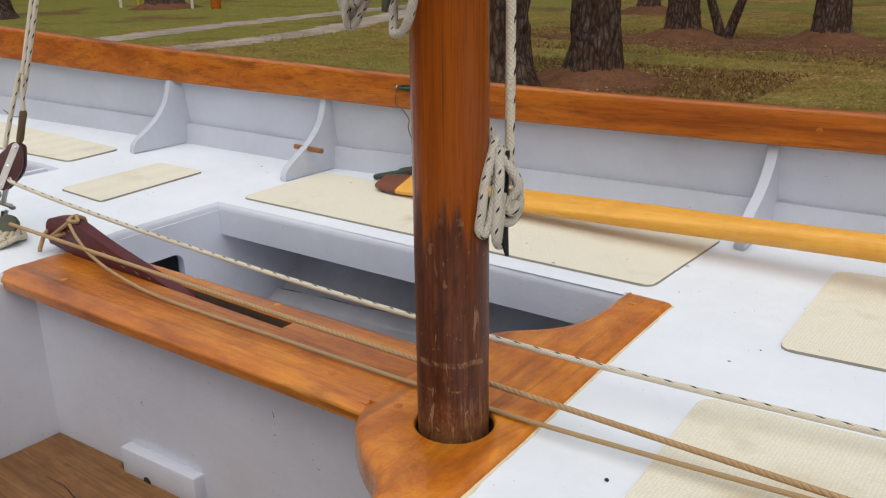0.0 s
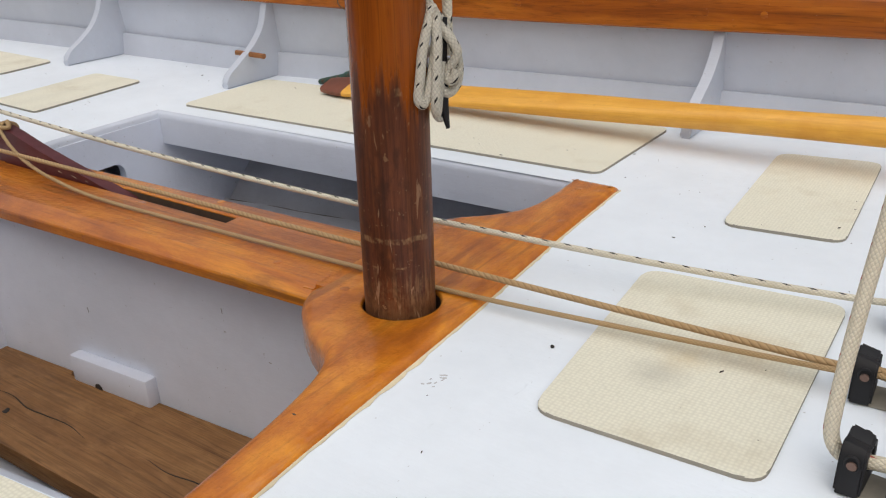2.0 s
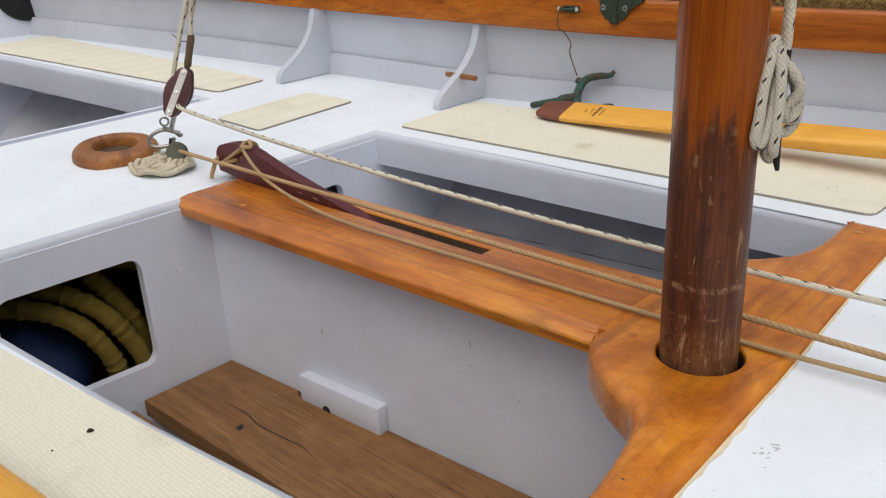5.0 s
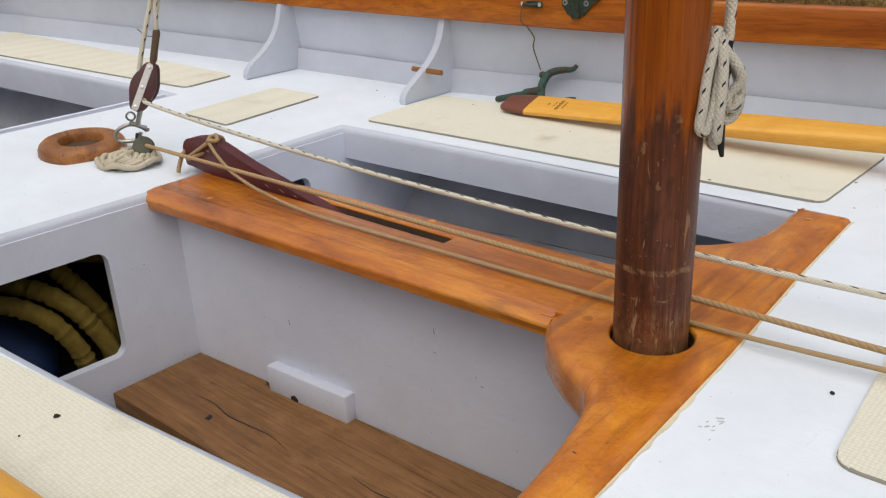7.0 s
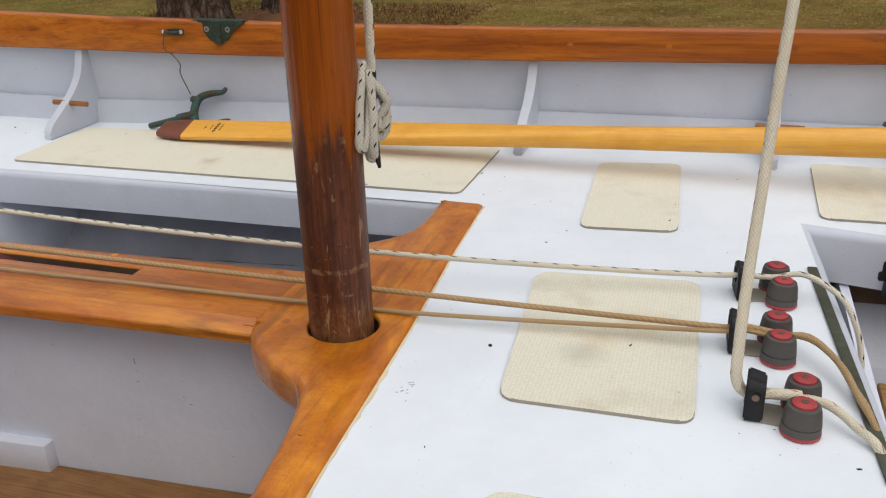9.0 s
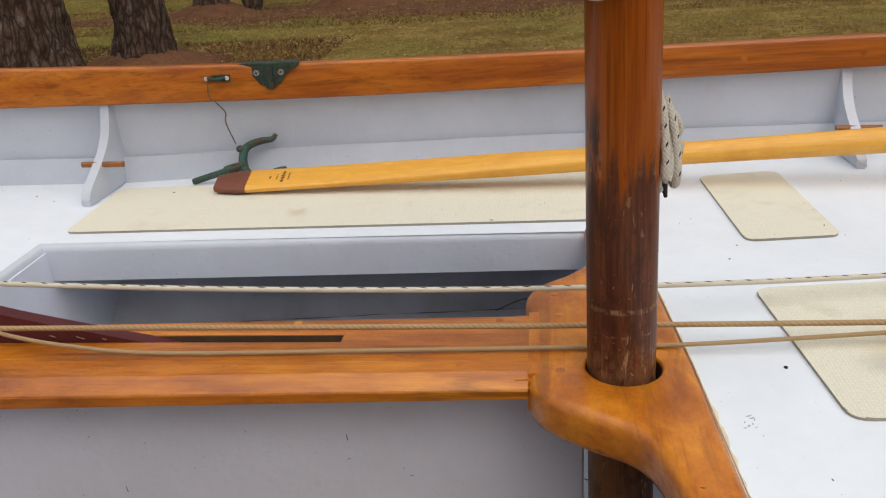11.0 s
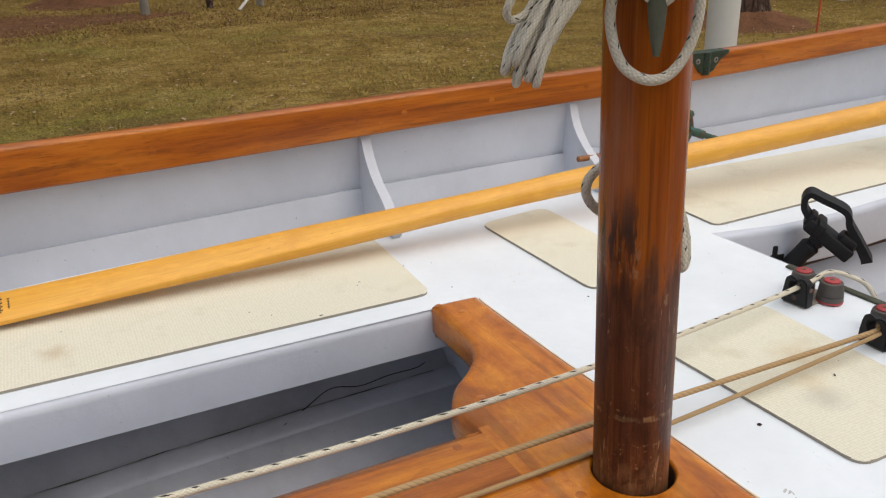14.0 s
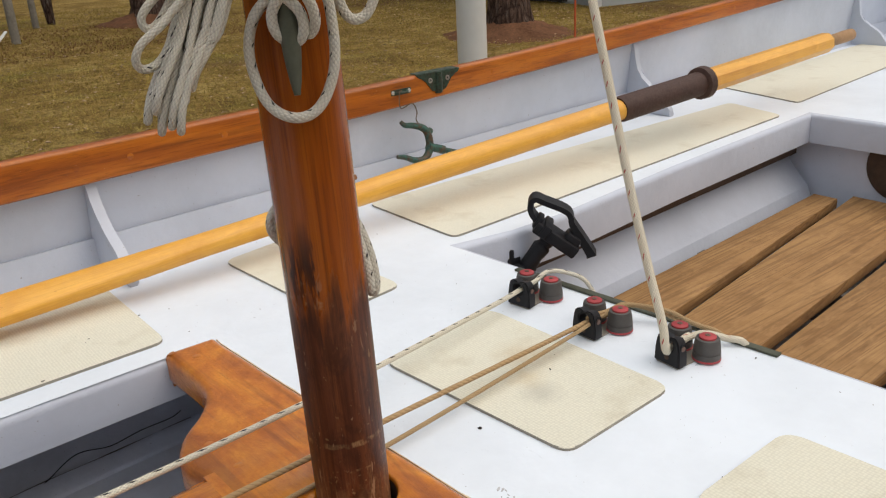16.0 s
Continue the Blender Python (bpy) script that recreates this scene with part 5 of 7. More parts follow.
for s in (-1, 1):
    bm = bmesh.new()
    prof = [(0.0, 0.043), (0.007, 0.042), (0.011, 0.037), (0.0205, 0.012), (0.022, 0.0), (0.0205, -0.012), (0.011, -0.037), (0.007, -0.042), (0.0, -0.043), (-0.007, -0.042), (-0.011, -0.037), (-0.0205, -0.012), (-0.022, 0.0), (-0.0205, 0.012), (-0.011, 0.037), (-0.007, 0.042)]
    prism(bm, prof[::-1], 0.005, 0.0115, 0.002, 2)
    bmesh.ops.transform(bm, matrix=Mb @ Matrix.Diagonal((1, 1, s, 1)), verts=bm.verts)
    part("cheek", bm, M_PHENOLIC, block)
    bm = bmesh.new()
    prof = [(0.0058 * math.cos(t), (0.0365 if math.sin(t) > 0 else -0.0365) + 0.0058 * math.sin(t)) for t in (2 * math.pi * (k + 0.5) / 20 for k in range(20))]
    prism(bm, prof, 0.0116, 0.0134, 0.0004, 1)
    bmesh.ops.transform(bm, matrix=Mb @ Matrix.Diagonal((1, 1, s, 1)), verts=bm.verts)
    strap = part("strap", bm, M_STEEL, block, "polished steel strap")
    for q in (-0.035, 0.0, 0.035):
        bm = bmesh.new()
        lathe(bm, [(0.0032, 0.0132), (0.003, 0.0146), (0.0016, 0.0154), (0.0, 0.0155)], sides=12)
        bmesh.ops.transform(bm, matrix=Mb @ Matrix.Diagonal((1, 1, s, 1)) @ Matrix.Translation((0, q, 0)), verts=bm.verts)
        part("rivet", bm, M_STEEL, strap)
bm = bmesh.new()
lathe(bm, [(0.0, -0.0046), (0.019, -0.0046), (0.0155, 0), (0.019, 0.0046), (0.0, 0.0046)], sides=24)
bmesh.ops.transform(bm, matrix=Mb, verts=bm.verts)
part("sheave", bm, M_BLACK, block)


def inner(*p):
    """A place in boat metres, seen from the block's foot."""
    return tuple(Vector(p) - Vector((BX, BY, 0.012)))


bm = bmesh.new()
bow = spline([inner(-1.0, 0.072, 0.060), inner(-1.008, 0.061, 0.062), inner(-1.018, 0.048, 0.056), inner(-1.023, 0.041, 0.046), inner(-1.021, 0.044, 0.036), inner(-1.012, 0.056, 0.033), inner(-1.0, 0.07, 0.036), inner(-0.997, 0.075, 0.047)], 4)
tube(bm, bow, 0.0034, 10)
tube(bm, [inner(-1.006, 0.062, 0.066), inner(-0.997, 0.078, 0.056), inner(-0.994, 0.084, 0.052)], [0.0042, 0.0036, 0.0052], 10)
box(bm, inner(-0.999, 0.082, 0.046), inner(-0.993, 0.090, 0.052), 0.001, 1)
part("shackle", bm, M_GALV, block, "bright steel bow shackle")
bm = bmesh.new()
tube(bm, [inner(-1.005 + 0.0035 * math.cos(t), 0.066 + 0.006 * math.cos(t), 0.076 + 0.007 * math.sin(t)) for t in (2 * math.pi * k / 18 for k in range(18))], 0.0019, 8, True)
tube(bm, [inner(-1.0, 0.073, 0.060), inner(-0.998, 0.076, 0.07), inner(-0.994, 0.08, 0.085)], [0.0045, 0.004, 0.0045], 10)
part("swivel", bm, M_GALV, block, "steel swivel and split ring")
bm = bmesh.new()
tube(bm, [inner(-1.0, 0.070, 0.046), inner(-1.002, 0.068, 0.034), inner(-1.004, 0.066, 0.025)], [0.003, 0.0035, 0.006], 10)
lathe(bm, [(0.011, 0.0), (0.011, 0.006), (0.008, 0.010), (0.006, 0.016), (0.0, 0.018)], inner(-1.004, 0.066, 0.0105), 18)
part("pad_eye", bm, M_BRONZE_D, block)
bm = bmesh.new()
wh = [Vector((-0.9745, 0.107, 0.163)), Vector((-0.9735, 0.109, 0.168)), Vector((-0.970, 0.114, 0.19)), Vector((-0.9672, 0.1195, 0.212)), Vector((-0.967, 0.12, 0.216))]
tube(bm, [inner(*p) for p in wh], [0.0045, 0.0062, 0.0058, 0.0062, 0.0048], 12)
part("whipping", bm, M_WHIP, block, "brown whipped rope splice")
bm = bmesh.new()
tube(bm, spline([inner(-0.969, 0.113, 0.206), inner(-0.975, 0.104, 0.208), inner(-0.982, 0.094, 0.22)], 4), 0.0008, 5)
part("thread_end", bm, M_WHIP, block)

# flat rope mat under the block
strands = []
zz = deck_z(-0.99) + 0.006
for k, r in enumerate((0.053, 0.045, 0.037, 0.029, 0.021, 0.012)):
    strands.append([(-0.978 + (r + 0.003 * math.sin(3 * t + k)) * math.cos(t), 0.034 + (r * 0.95 + 0.003 * math.cos(2 * t + k)) * math.sin(t), zz + 0.002 * (k % 2) + 0.0035 * math.sin(5 * t + 1.7 * k)) for t in (2 * math.pi * q / 22 for q in range(23))])
strands.append([(-1.027, 0.024, zz), (-0.996, 0.041, zz + 0.008), (-0.956, 0.021, zz + 0.006), (-0.93, 0.046, zz)])
strands.append([(-0.966, -0.015, zz), (-0.971, 0.021, zz + 0.009), (-0.991, 0.061, zz + 0.007), (-1.012, 0.071, zz)])
rope("rope_mat", strands, 0.0047, M_MAT, "flat woven cream rope mat with rust stains under the block", 5, 10)
# thimble of green bronze that holds the tan line
bm = bmesh.new()
lathe(bm, [(0.011, -0.008), (0.02, -0.008), (0.0215, -0.004), (0.018, 0.0), (0.0215, 0.004), (0.02, 0.008), (0.011, 0.008)], sides=24)
bmesh.ops.transform(bm, matrix=pose(-0.972, 0.062, deck_z(-0.972) + 0.022, 62, 20, 30) @ Matrix.Diagonal((0.85, 0.85, 0.85, 1)), verts=bm.verts)
tagged(part("bronze_thimble", bm, M_OLIVE), "round olive-green bronze thimble at the end of the tan line", "thimble")
# wooden ring: the mast collar of the fore deck
bm = bmesh.new()
prof = [(0.041, 0.0), (0.0395, 0.017), (0.042, 0.0205), (0.062, 0.021), (0.070, 0.0195), (0.075, 0.015), (0.078, 0.008), (0.0785, 0.0)]
rows = []
for k in range(33):
    t = radians(360 * k / 32)
    rows.append([(min(r * math.cos(t), r * 0.86 if r > 0.05 else 1), r * math.sin(t) * 0.94, z) for r, z in prof])
V = loft(bm, rows, True)
ring = part("wooden_collar", bm, M_RING, None, "", True, 50)
ring.matrix_world = pose(-1.096, 0.014, deck_z(-1.096) + 0.001, 0, math.degrees(math.atan(RISE)), -18)
tagged(ring, "worn reddish wooden mast collar with one flat side", "collar")
bm = bmesh.new()
lathe(bm, [(0.0395, 0.0), (0.0395, 0.004)], sides=28)
part("collar_hole", bm, M_DARKWOOD_SHADE, ring)

# ---- cam cleats ----
cleat = thing("cam_cleat", "black cam cleat with red-capped cams and a fairlead on the deck", "cam cleat", (0, 0, 0), "cam cleats")
bm = bmesh.new()
box(bm, (-0.008, -0.017, 0.0), (0.058, 0.017, 0.002), 0.0008, 1)
part("base_plate", bm, M_POST, cleat, "dull grey base plate")
bm = bmesh.new()
arch = [(-0.0195, 0.0), (-0.0192, 0.014), (-0.0175, 0.027), (-0.0155, 0.0345), (-0.0115, 0.0385), (-0.006, 0.0385), (0.0, 0.036), (0.006, 0.0385), (0.0115, 0.0385), (0.0155, 0.0345), (0.0175, 0.027), (0.0192, 0.014), (0.0195, 0.0)]
eyelet = [(0.0085 * math.cos(t), 0.0255 + 0.0085 * math.sin(t)) for t in (2 * math.pi * k / 18 for k in range(18))]
loops, edges = [], []
for loop in (arch, eyelet):
    vs = [bm.verts.new((-0.009, y, z + 0.002)) for y, z in loop]
    edges += [bm.edges.new((vs[i], vs[(i + 1) % len(vs)])) for i in range(len(vs))]
bmesh.ops.triangle_fill(bm, edges=edges, use_beauty=True, normal=(1, 0, 0))
r = bmesh.ops.extrude_face_region(bm, geom=bm.faces[:])
for v in r["geom"]:
    if isinstance(v, bmesh.types.BMVert):
        v.co.x += 0.017
        v.co.z = 0.002 + (v.co.z - 0.002) * 0.9
        v.co.y *= 0.94
bmesh.ops.bevel(bm, geom=[e for e in bm.edges if len(e.link_faces) == 2 and e.calc_face_angle(0) > 0.9], offset=0.0016, segments=2, affect="EDGES")
lead = part("fairlead", bm, M_BLACK, cleat, "black plastic fairlead with a round hole", True, 35)
bm = bmesh.new()
lathe(bm, [(0.0036, 0), (0.0036, 0.0006), (0.0022, 0.0011), (0.0, 0.0011)], (-0.0095, 0, 0), 14)
bmesh.ops.transform(bm, matrix=pose(-0.0085, 0, 0.0115, 0, -90, 0) @ Matrix.Translation((0.0095, 0, 0)), verts=bm.verts)
part("screw", bm, M_DARKWOOD_SHADE, lead)
for side in (-1, 1):
    seat_at = pose(0.0, side * 0.0174, 0.0275, side * 84, 0, 0)
    bm = bmesh.new()
    tube(bm, [(0.0048 * math.cos(t), 0.0062 * math.sin(t), 0.0) for t in (2 * math.pi * k / 18 for k in range(18))], 0.0009, 8, True)
    bmesh.ops.transform(bm, matrix=seat_at, verts=bm.verts)
    part("screw_seat", bm, M_BLACK, lead)
    bm = bmesh.new()
    lathe(bm, [(0.0034, -0.001), (0.0034, 0.0004), (0.0024, 0.0009), (0.0, 0.001)], (0, -0.0018 * side, 0), 14)
    bmesh.ops.transform(bm, matrix=seat_at, verts=bm.verts)
    part("screw", bm, M_COPPER, lead)
for y in (-0.0215, 0.0215):
    bm = bmesh.new()
    lathe(bm, [(0.0172, 0.004), (0.0170, 0.0115), (0.0160, 0.0118), (0.0160, 0.0126), (0.0168, 0.0130), (0.0154, 0.025), (0.0142, 0.0295), (0.0112, 0.0305), (0.0110, 0.0298), (0.0, 0.0298)], (0.040, y, 0), 24)
    cam_ob = part("cam", bm, M_CAM, cleat)
    bm = bmesh.new()
    lathe(bm, [(0.0176, 0.002), (0.0176, 0.0042), (0.017, 0.0046)], (0.040, y, 0), 24)
    part("base_ring", bm, M_RED, cam_ob, "red plastic ring")
    bm = bmesh.new()
    lathe(bm, [(0.0106, 0.0295), (0.0104, 0.0322), (0.0088, 0.0331), (0.0, 0.0333)], (0.040, y, 0), 20)
    capr = part("cap", bm, M_RED, cam_ob, "faded red plastic cap")
    bm = bmesh.new()
    lathe(bm, [(0.0034, 0.0331), (0.0032, 0.0341), (0.0012, 0.0341), (0.0010, 0.0336), (0.0, 0.0336)], (0.040, y, 0), 12)
    part("screw", bm, M_COPPER, cam_ob)
for i, (x, y, a) in enumerate(((0.437, 0.219, 8), (0.430, 0.090, 2), (0.446, -0.030, -4))):
    if i == 0:
        cleat.matrix_world = pose(x, y, 0.0, 0, 0, a)
    else:
        copy_thing(cleat, pose(x, y, 0.0, 0, 0, a))

# ---- device holder clamped to the seat edge ----
HX, HY = 0.655, 0.427
holder = thing("phone_holder", "black plastic clamp holder on a short arm at the seat edge", "holder", (HX, HY, 0.0))


def held(*p):
    return tuple(Vector(p) - Vector((HX, HY, 0.0)))


bm = bmesh.new()
tube(bm, [held(0.652, 0.430, -0.075), held(0.655, 0.427, -0.066), held(0.663, 0.418, -0.045), held(0.672, 0.409, -0.028), held(0.675, 0.406, -0.022)], [0.012, 0.0165, 0.0145, 0.0165, 0.011], 16)
part("arm", bm, M_BLACK, holder)
bm = bmesh.new()
box(bm, held(0.622, 0.44, -0.062), held(0.652, 0.452, -0.048), 0.003)
box(bm, held(0.626, 0.44, -0.055), held(0.636, 0.452, -0.032), 0.003)
box(bm, held(0.63, 0.42, -0.085), held(0.665, 0.446, -0.060), 0.004)
part("clamp", bm, M_BLACK, holder)
bm = bmesh.new()
bmesh.ops.create_icosphere(bm, subdivisions=3, radius=0.0135, matrix=Matrix.Translation(held(0.678, 0.402, -0.018)))
part("ball_joint", bm, M_BLACK, holder)
U = Vector((0.028, -0.030, -0.030)).normalized()
W = Vector((0.55, 0.6, 0.1))
W = (W - U * W.dot(U)).normalized()
N = U.cross(W)
Mh = Matrix.Translation(held(0.686, 0.392, -0.010)) @ Matrix((U, W, N)).transposed().to_4x4() @ Matrix.Diagonal((1.15, 1.3, 1.5, 1))
bm = bmesh.new()
box(bm, (-0.036, -0.016, -0.006), (0.040, 0.016, 0.009), 0.003)
box(bm, (-0.026, -0.020, -0.004), (-0.012, 0.020, 0.013), 0.003)
box(bm, (0.010, -0.012, 0.006), (0.036, 0.012, 0.018), 0.004)
box(bm, (-0.040, -0.011, -0.002), (-0.030, 0.011, 0.014), 0.002)
bmesh.ops.transform(bm, matrix=Mh, verts=bm.verts)
part("cradle", bm, M_BLACK, holder)
bm = bmesh.new()
band = spline([held(0.684, 0.396, 0.002), held(0.671, 0.409, 0.018), held(0.661, 0.420, 0.036), held(0.6590, 0.422, 0.054), held(0.665, 0.416, 0.064), held(0.676, 0.404, 0.0575), held(0.699, 0.380, 0.043), held(0.706, 0.372, 0.032), held(0.708, 0.370, 0.018), held(0.718, 0.360, -0.006), held(0.729, 0.348, -0.034), held(0.7315, 0.3455, -0.042)], 4)
rows = []
half = Vector((0.0085, 0.0078, 0.002))
for k, p in enumerate(band):
    p = Vector(p)
    t = (Vector(band[min(k + 1, len(band) - 1)]) - Vector(band[max(k - 1, 0)])).normalized()
    nrm = t.cross(half).normalized() * (0.0048 + 0.004 * max(0, (k - 30) / 14))
    rows.append([tuple(p + half + nrm), tuple(p - half + nrm), tuple(p - half - nrm), tuple(p + half - nrm)])
V = loft(bm, rows, True)
bm.faces.new(V[0])
bm.faces.new(V[-1][::-1])
bmesh.ops.bevel(bm, geom=[e for e in bm.edges if len(e.link_faces) == 2 and e.calc_face_angle(0) > 0.9], offset=0.0015, segments=2, affect="EDGES")
part("strap", bm, M_BLACK, holder, "bent black plastic strap")


# ---- oars ----
def make_oar(label):
    """Blade first: x runs from the blade's tip to the grip, y across the blade, z through it."""
    o = thing("oar", label, "oar", (0, 0, 0), "oars")
    def section(x):
        if x < 0.80:
            w = 0.0315 - 0.005 * (x / 0.55) if x < 0.55 else 0.0265 + (0.0205 - 0.0265) * ((x - 0.55) / 0.25)
            h = 0.006 + 0.011 * max(0, (x - 0.15) / 0.65) ** 1.4
        else:
            w = 0.0205 + 0.0045 * min(1, (x - 0.8) / 1.0)
            h = 0.017 + 0.0065 * min(1, (x - 0.8) / 0.5)
        return w, h
    def body(x0, x1, n, name, mat, lab=""):
        bm = bmesh.new()
        rows = []
        for k in range(n + 1):
            x = x0 + (x1 - x0) * k / n
            w, h = section(x)
            e = 0.35 if x < 0.5 else 0.35 + 0.65 * min(1, (x - 0.5) / 0.4)
            tipf = 1.0 if x > 0.05 else 0.66 + 0.34 * (x / 0.05) ** 0.6
            row = []
            for q in range(20):
                t = 2 * math.pi * q / 20
                c, s = math.cos(t), math.sin(t)
                row.append((x, w * tipf * math.copysign(abs(c) ** e, c), h * math.copysign(abs(s) ** max(e, 0.5), s)))
            rows.append(row)
        V = loft(bm, rows, True)
        bm.faces.new(V[0])
        bm.faces.new(V[-1][::-1])
        return part(name, bm, mat, o, lab)
    body(0.0, 0.062, 5, "blade_tip", M_TIP, "brown-painted blade tip")
    shaft = body(0.062, 2.06, 70, "shaft", M_OAR)
    bm = bmesh.new()
    tube(bm, [(1.82, 0, 0), (1.83, 0, 0), (2.0, 0, 0), (2.10, 0, 0), (2.135, 0, 0), (2.14, 0, 0)], [0.0272, 0.0295, 0.0295, 0.0295, 0.0295, 0.028], 20)
    tube(bm, [(2.112, 0, 0), (2.117, 0, 0), (2.137, 0, 0), (2.142, 0, 0)], [0.03, 0.039, 0.040, 0.033], 24)
    sleeve = part("leather_sleeve", bm, M_LEATHER, o, "dark brown leather sleeve with a collar")
    bm = bmesh.new()
    tube(bm, [(2.06, 0, 0), (2.2, 0, 0), (2.62, 0, 0), (2.70, 0, 0), (2.705, 0, 0)], [0.027, 0.030, 0.029, 0.0285, 0.022], 8)
    part("loom", bm, M_OAR, o, "", True, 30)
    bm = bmesh.new()
    tube(bm, [(2.70, 0, 0), (2.72, 0, 0), (2.80, 0, 0), (2.84, 0, 0), (2.85, 0, 0)], [0.0165, 0.016, 0.0175, 0.0165, 0.011], 16)
    part("grip", bm, M_BAREWOOD, o, "bare wooden grip")
    # worn maker's stamp, as plain bars
    for x, n, a, w in ((0.128, 9, 0.0075, 0.034), (0.139, 8, 0.003, 0.022), (0.117, 6, 0.0025, 0.016), (0.104, 3, 0.004, 0.010)):
        for k in range(n):
            y = w * ((k + 0.5) / n - 0.5)
            q = a * (0.7 + 0.3 * math.sin(3.0 * k + 40 * x))
            bm = bmesh.new()
            box(bm, (x - q / 2, y - w / n * 0.3, 0.004), (x + q / 2, y + w / n * 0.3, 0.0064))
            part("stamp", bm, M_INK, shaft, "", False)
    return o


oar = make_oar("long varnished spruce oar with a brown-tipped blade, lying on the seat")
tip0, q0 = Vector((-0.66, 0.668, 0.0185)), Vector((0.43, 0.652, 0.067))
ax = (q0 - tip0).normalized()
wide = (Vector((0, math.cos(radians(18)), math.sin(radians(18)))))
wide = (wide - ax * wide.dot(ax)).normalized()
thru = ax.cross(wide)
oar.matrix_world = Matrix.Translation(tip0) @ Matrix((ax, wide, thru)).transposed().to_4x4()
tip1 = Vector((-0.75, -0.56, 0.028))
ax1 = Vector((1.0, 0.075, 0.035)).normalized()
w1 = Vector((-0.075, 0.97, -0.2))
w1 = (w1 - ax1 * w1.dot(ax1)).normalized()
copy_thing(oar, Matrix.Translation(tip1) @ Matrix((ax1, w1, ax1.cross(w1))).transposed().to_4x4())


# ---- oarlocks and their sockets ----
def oarlock():
    o = thing("oarlock", "green weathered bronze oarlock lying on the seat, tied by a wire", "oarlock", (0, 0, 0), "oarlocks")
    bm = bmesh.new()
    tube(bm, [(-0.102, 0, 0), (-0.097, 0, 0), (-0.035, 0, 0)], [0.005, 0.0062, 0.0062], 12)
    tube(bm, [(-0.037, 0, 0), (-0.03, 0, 0), (-0.01, 0, 0), (0.004, 0, 0)], [0.009, 0.0095, 0.0088, 0.011], 12)
    arms = spline([(0.076, 0.040, 0.002), (0.066, 0.034, 0.0), (0.046, 0.037, 0.0), (0.024, 0.037, 0.0), (0.010, 0.030, 0.0), (0.002, 0.014, 0.0), (0.0, 0.0, 0.0), (0.002, -0.014, 0.0), (0.012, -0.028, 0.0), (0.034, -0.034, 0.0), (0.060, -0.032, 0.0), (0.077, -0.034, 0.002)], 4)
    n = len(arms)
    tube(bm, arms, [0.0038 + 0.0046 * math.sin(math.pi * k / (n - 1)) ** 0.8 for k in range(n)], 12)
    bmesh.ops.create_icosphere(bm, subdivisions=2, radius=0.0075, matrix=Matrix.Translation((0.002, 0.034, 0.002)) @ Matrix.Diagonal((1.1, 1, 0.8, 1)))
    part("horn_fork", bm, M_BRONZE, o)
    return o


def socket(x):
    yr, zt = CY + rail_y(x), rail_z(x)
    o = thing("oarlock_socket", "dark green bronze oarlock socket let into the rail", "oarlock socket", (x, yr, zt), "oarlock sockets")
    bm = bmesh.new()
    prof = [(-0.058, 0.0005), (-0.055, -0.006), (-0.045, -0.010), (-0.034, -0.018), (-0.025, -0.029), (-0.019, -0.037), (-0.010, -0.0405), (0.0, -0.042), (0.010, -0.0405), (0.019, -0.037), (0.025, -0.029), (0.034, -0.018), (0.045, -0.010), (0.055, -0.006), (0.058, 0.0005)]
    A = [bm.verts.new((a, -0.0035, b)) for a, b in prof]
    B = [bm.verts.new((a, 0.002, b)) for a, b in prof]
    bm.faces.new(A)
    bm.faces.new(B[::-1])
    for i in range(len(prof)):
        bm.faces.new((A[i], A[(i + 1) % len(prof)], B[(i + 1) % len(prof)], B[i]))
    tube(bm, [(0, -0.001, -0.044), (0, -0.001, 0.001)], 0.009, 14)
    part("side_plate", bm, M_BRONZE_D, o)
    bm = bmesh.new()
    box(bm, (-0.057, -0.0025, 0.0002), (0.057, 0.024, 0.0016), 0.0006, 1)
    part("top_plate", bm, M_BRONZE_D, o)
    for s in (-1, 1):
        bm = bmesh.new()
        lathe(bm, [(0.0056, 0), (0.0056, 0.001), (0.003, 0.0016)], sides=12)
        bmesh.ops.transform(bm, matrix=pose(s * 0.0235, -0.0035, -0.0155, 90, 0, 0), verts=bm.verts)
        screw = part("screw", bm, M_SCREW, o)
        bm = bmesh.new()
        for turn in (20, 110):
            slit = bmesh.new()
            box(slit, (-0.0034, -0.0007, 0.0), (0.0034, 0.0007, 0.0018))
            bmesh.ops.transform(slit, matrix=pose(s * 0.0235, -0.0035, -0.0155, 90, 0, 0) @ Matrix.Rotation(radians(turn), 4, "Z"), verts=slit.verts)
            put = bpy.data.meshes.new("slit")
            slit.to_mesh(put)
            slit.free()
            bm.from_mesh(put)
            bpy.data.meshes.remove(put)
        part("cross_slot", bm, M_DARK, screw)


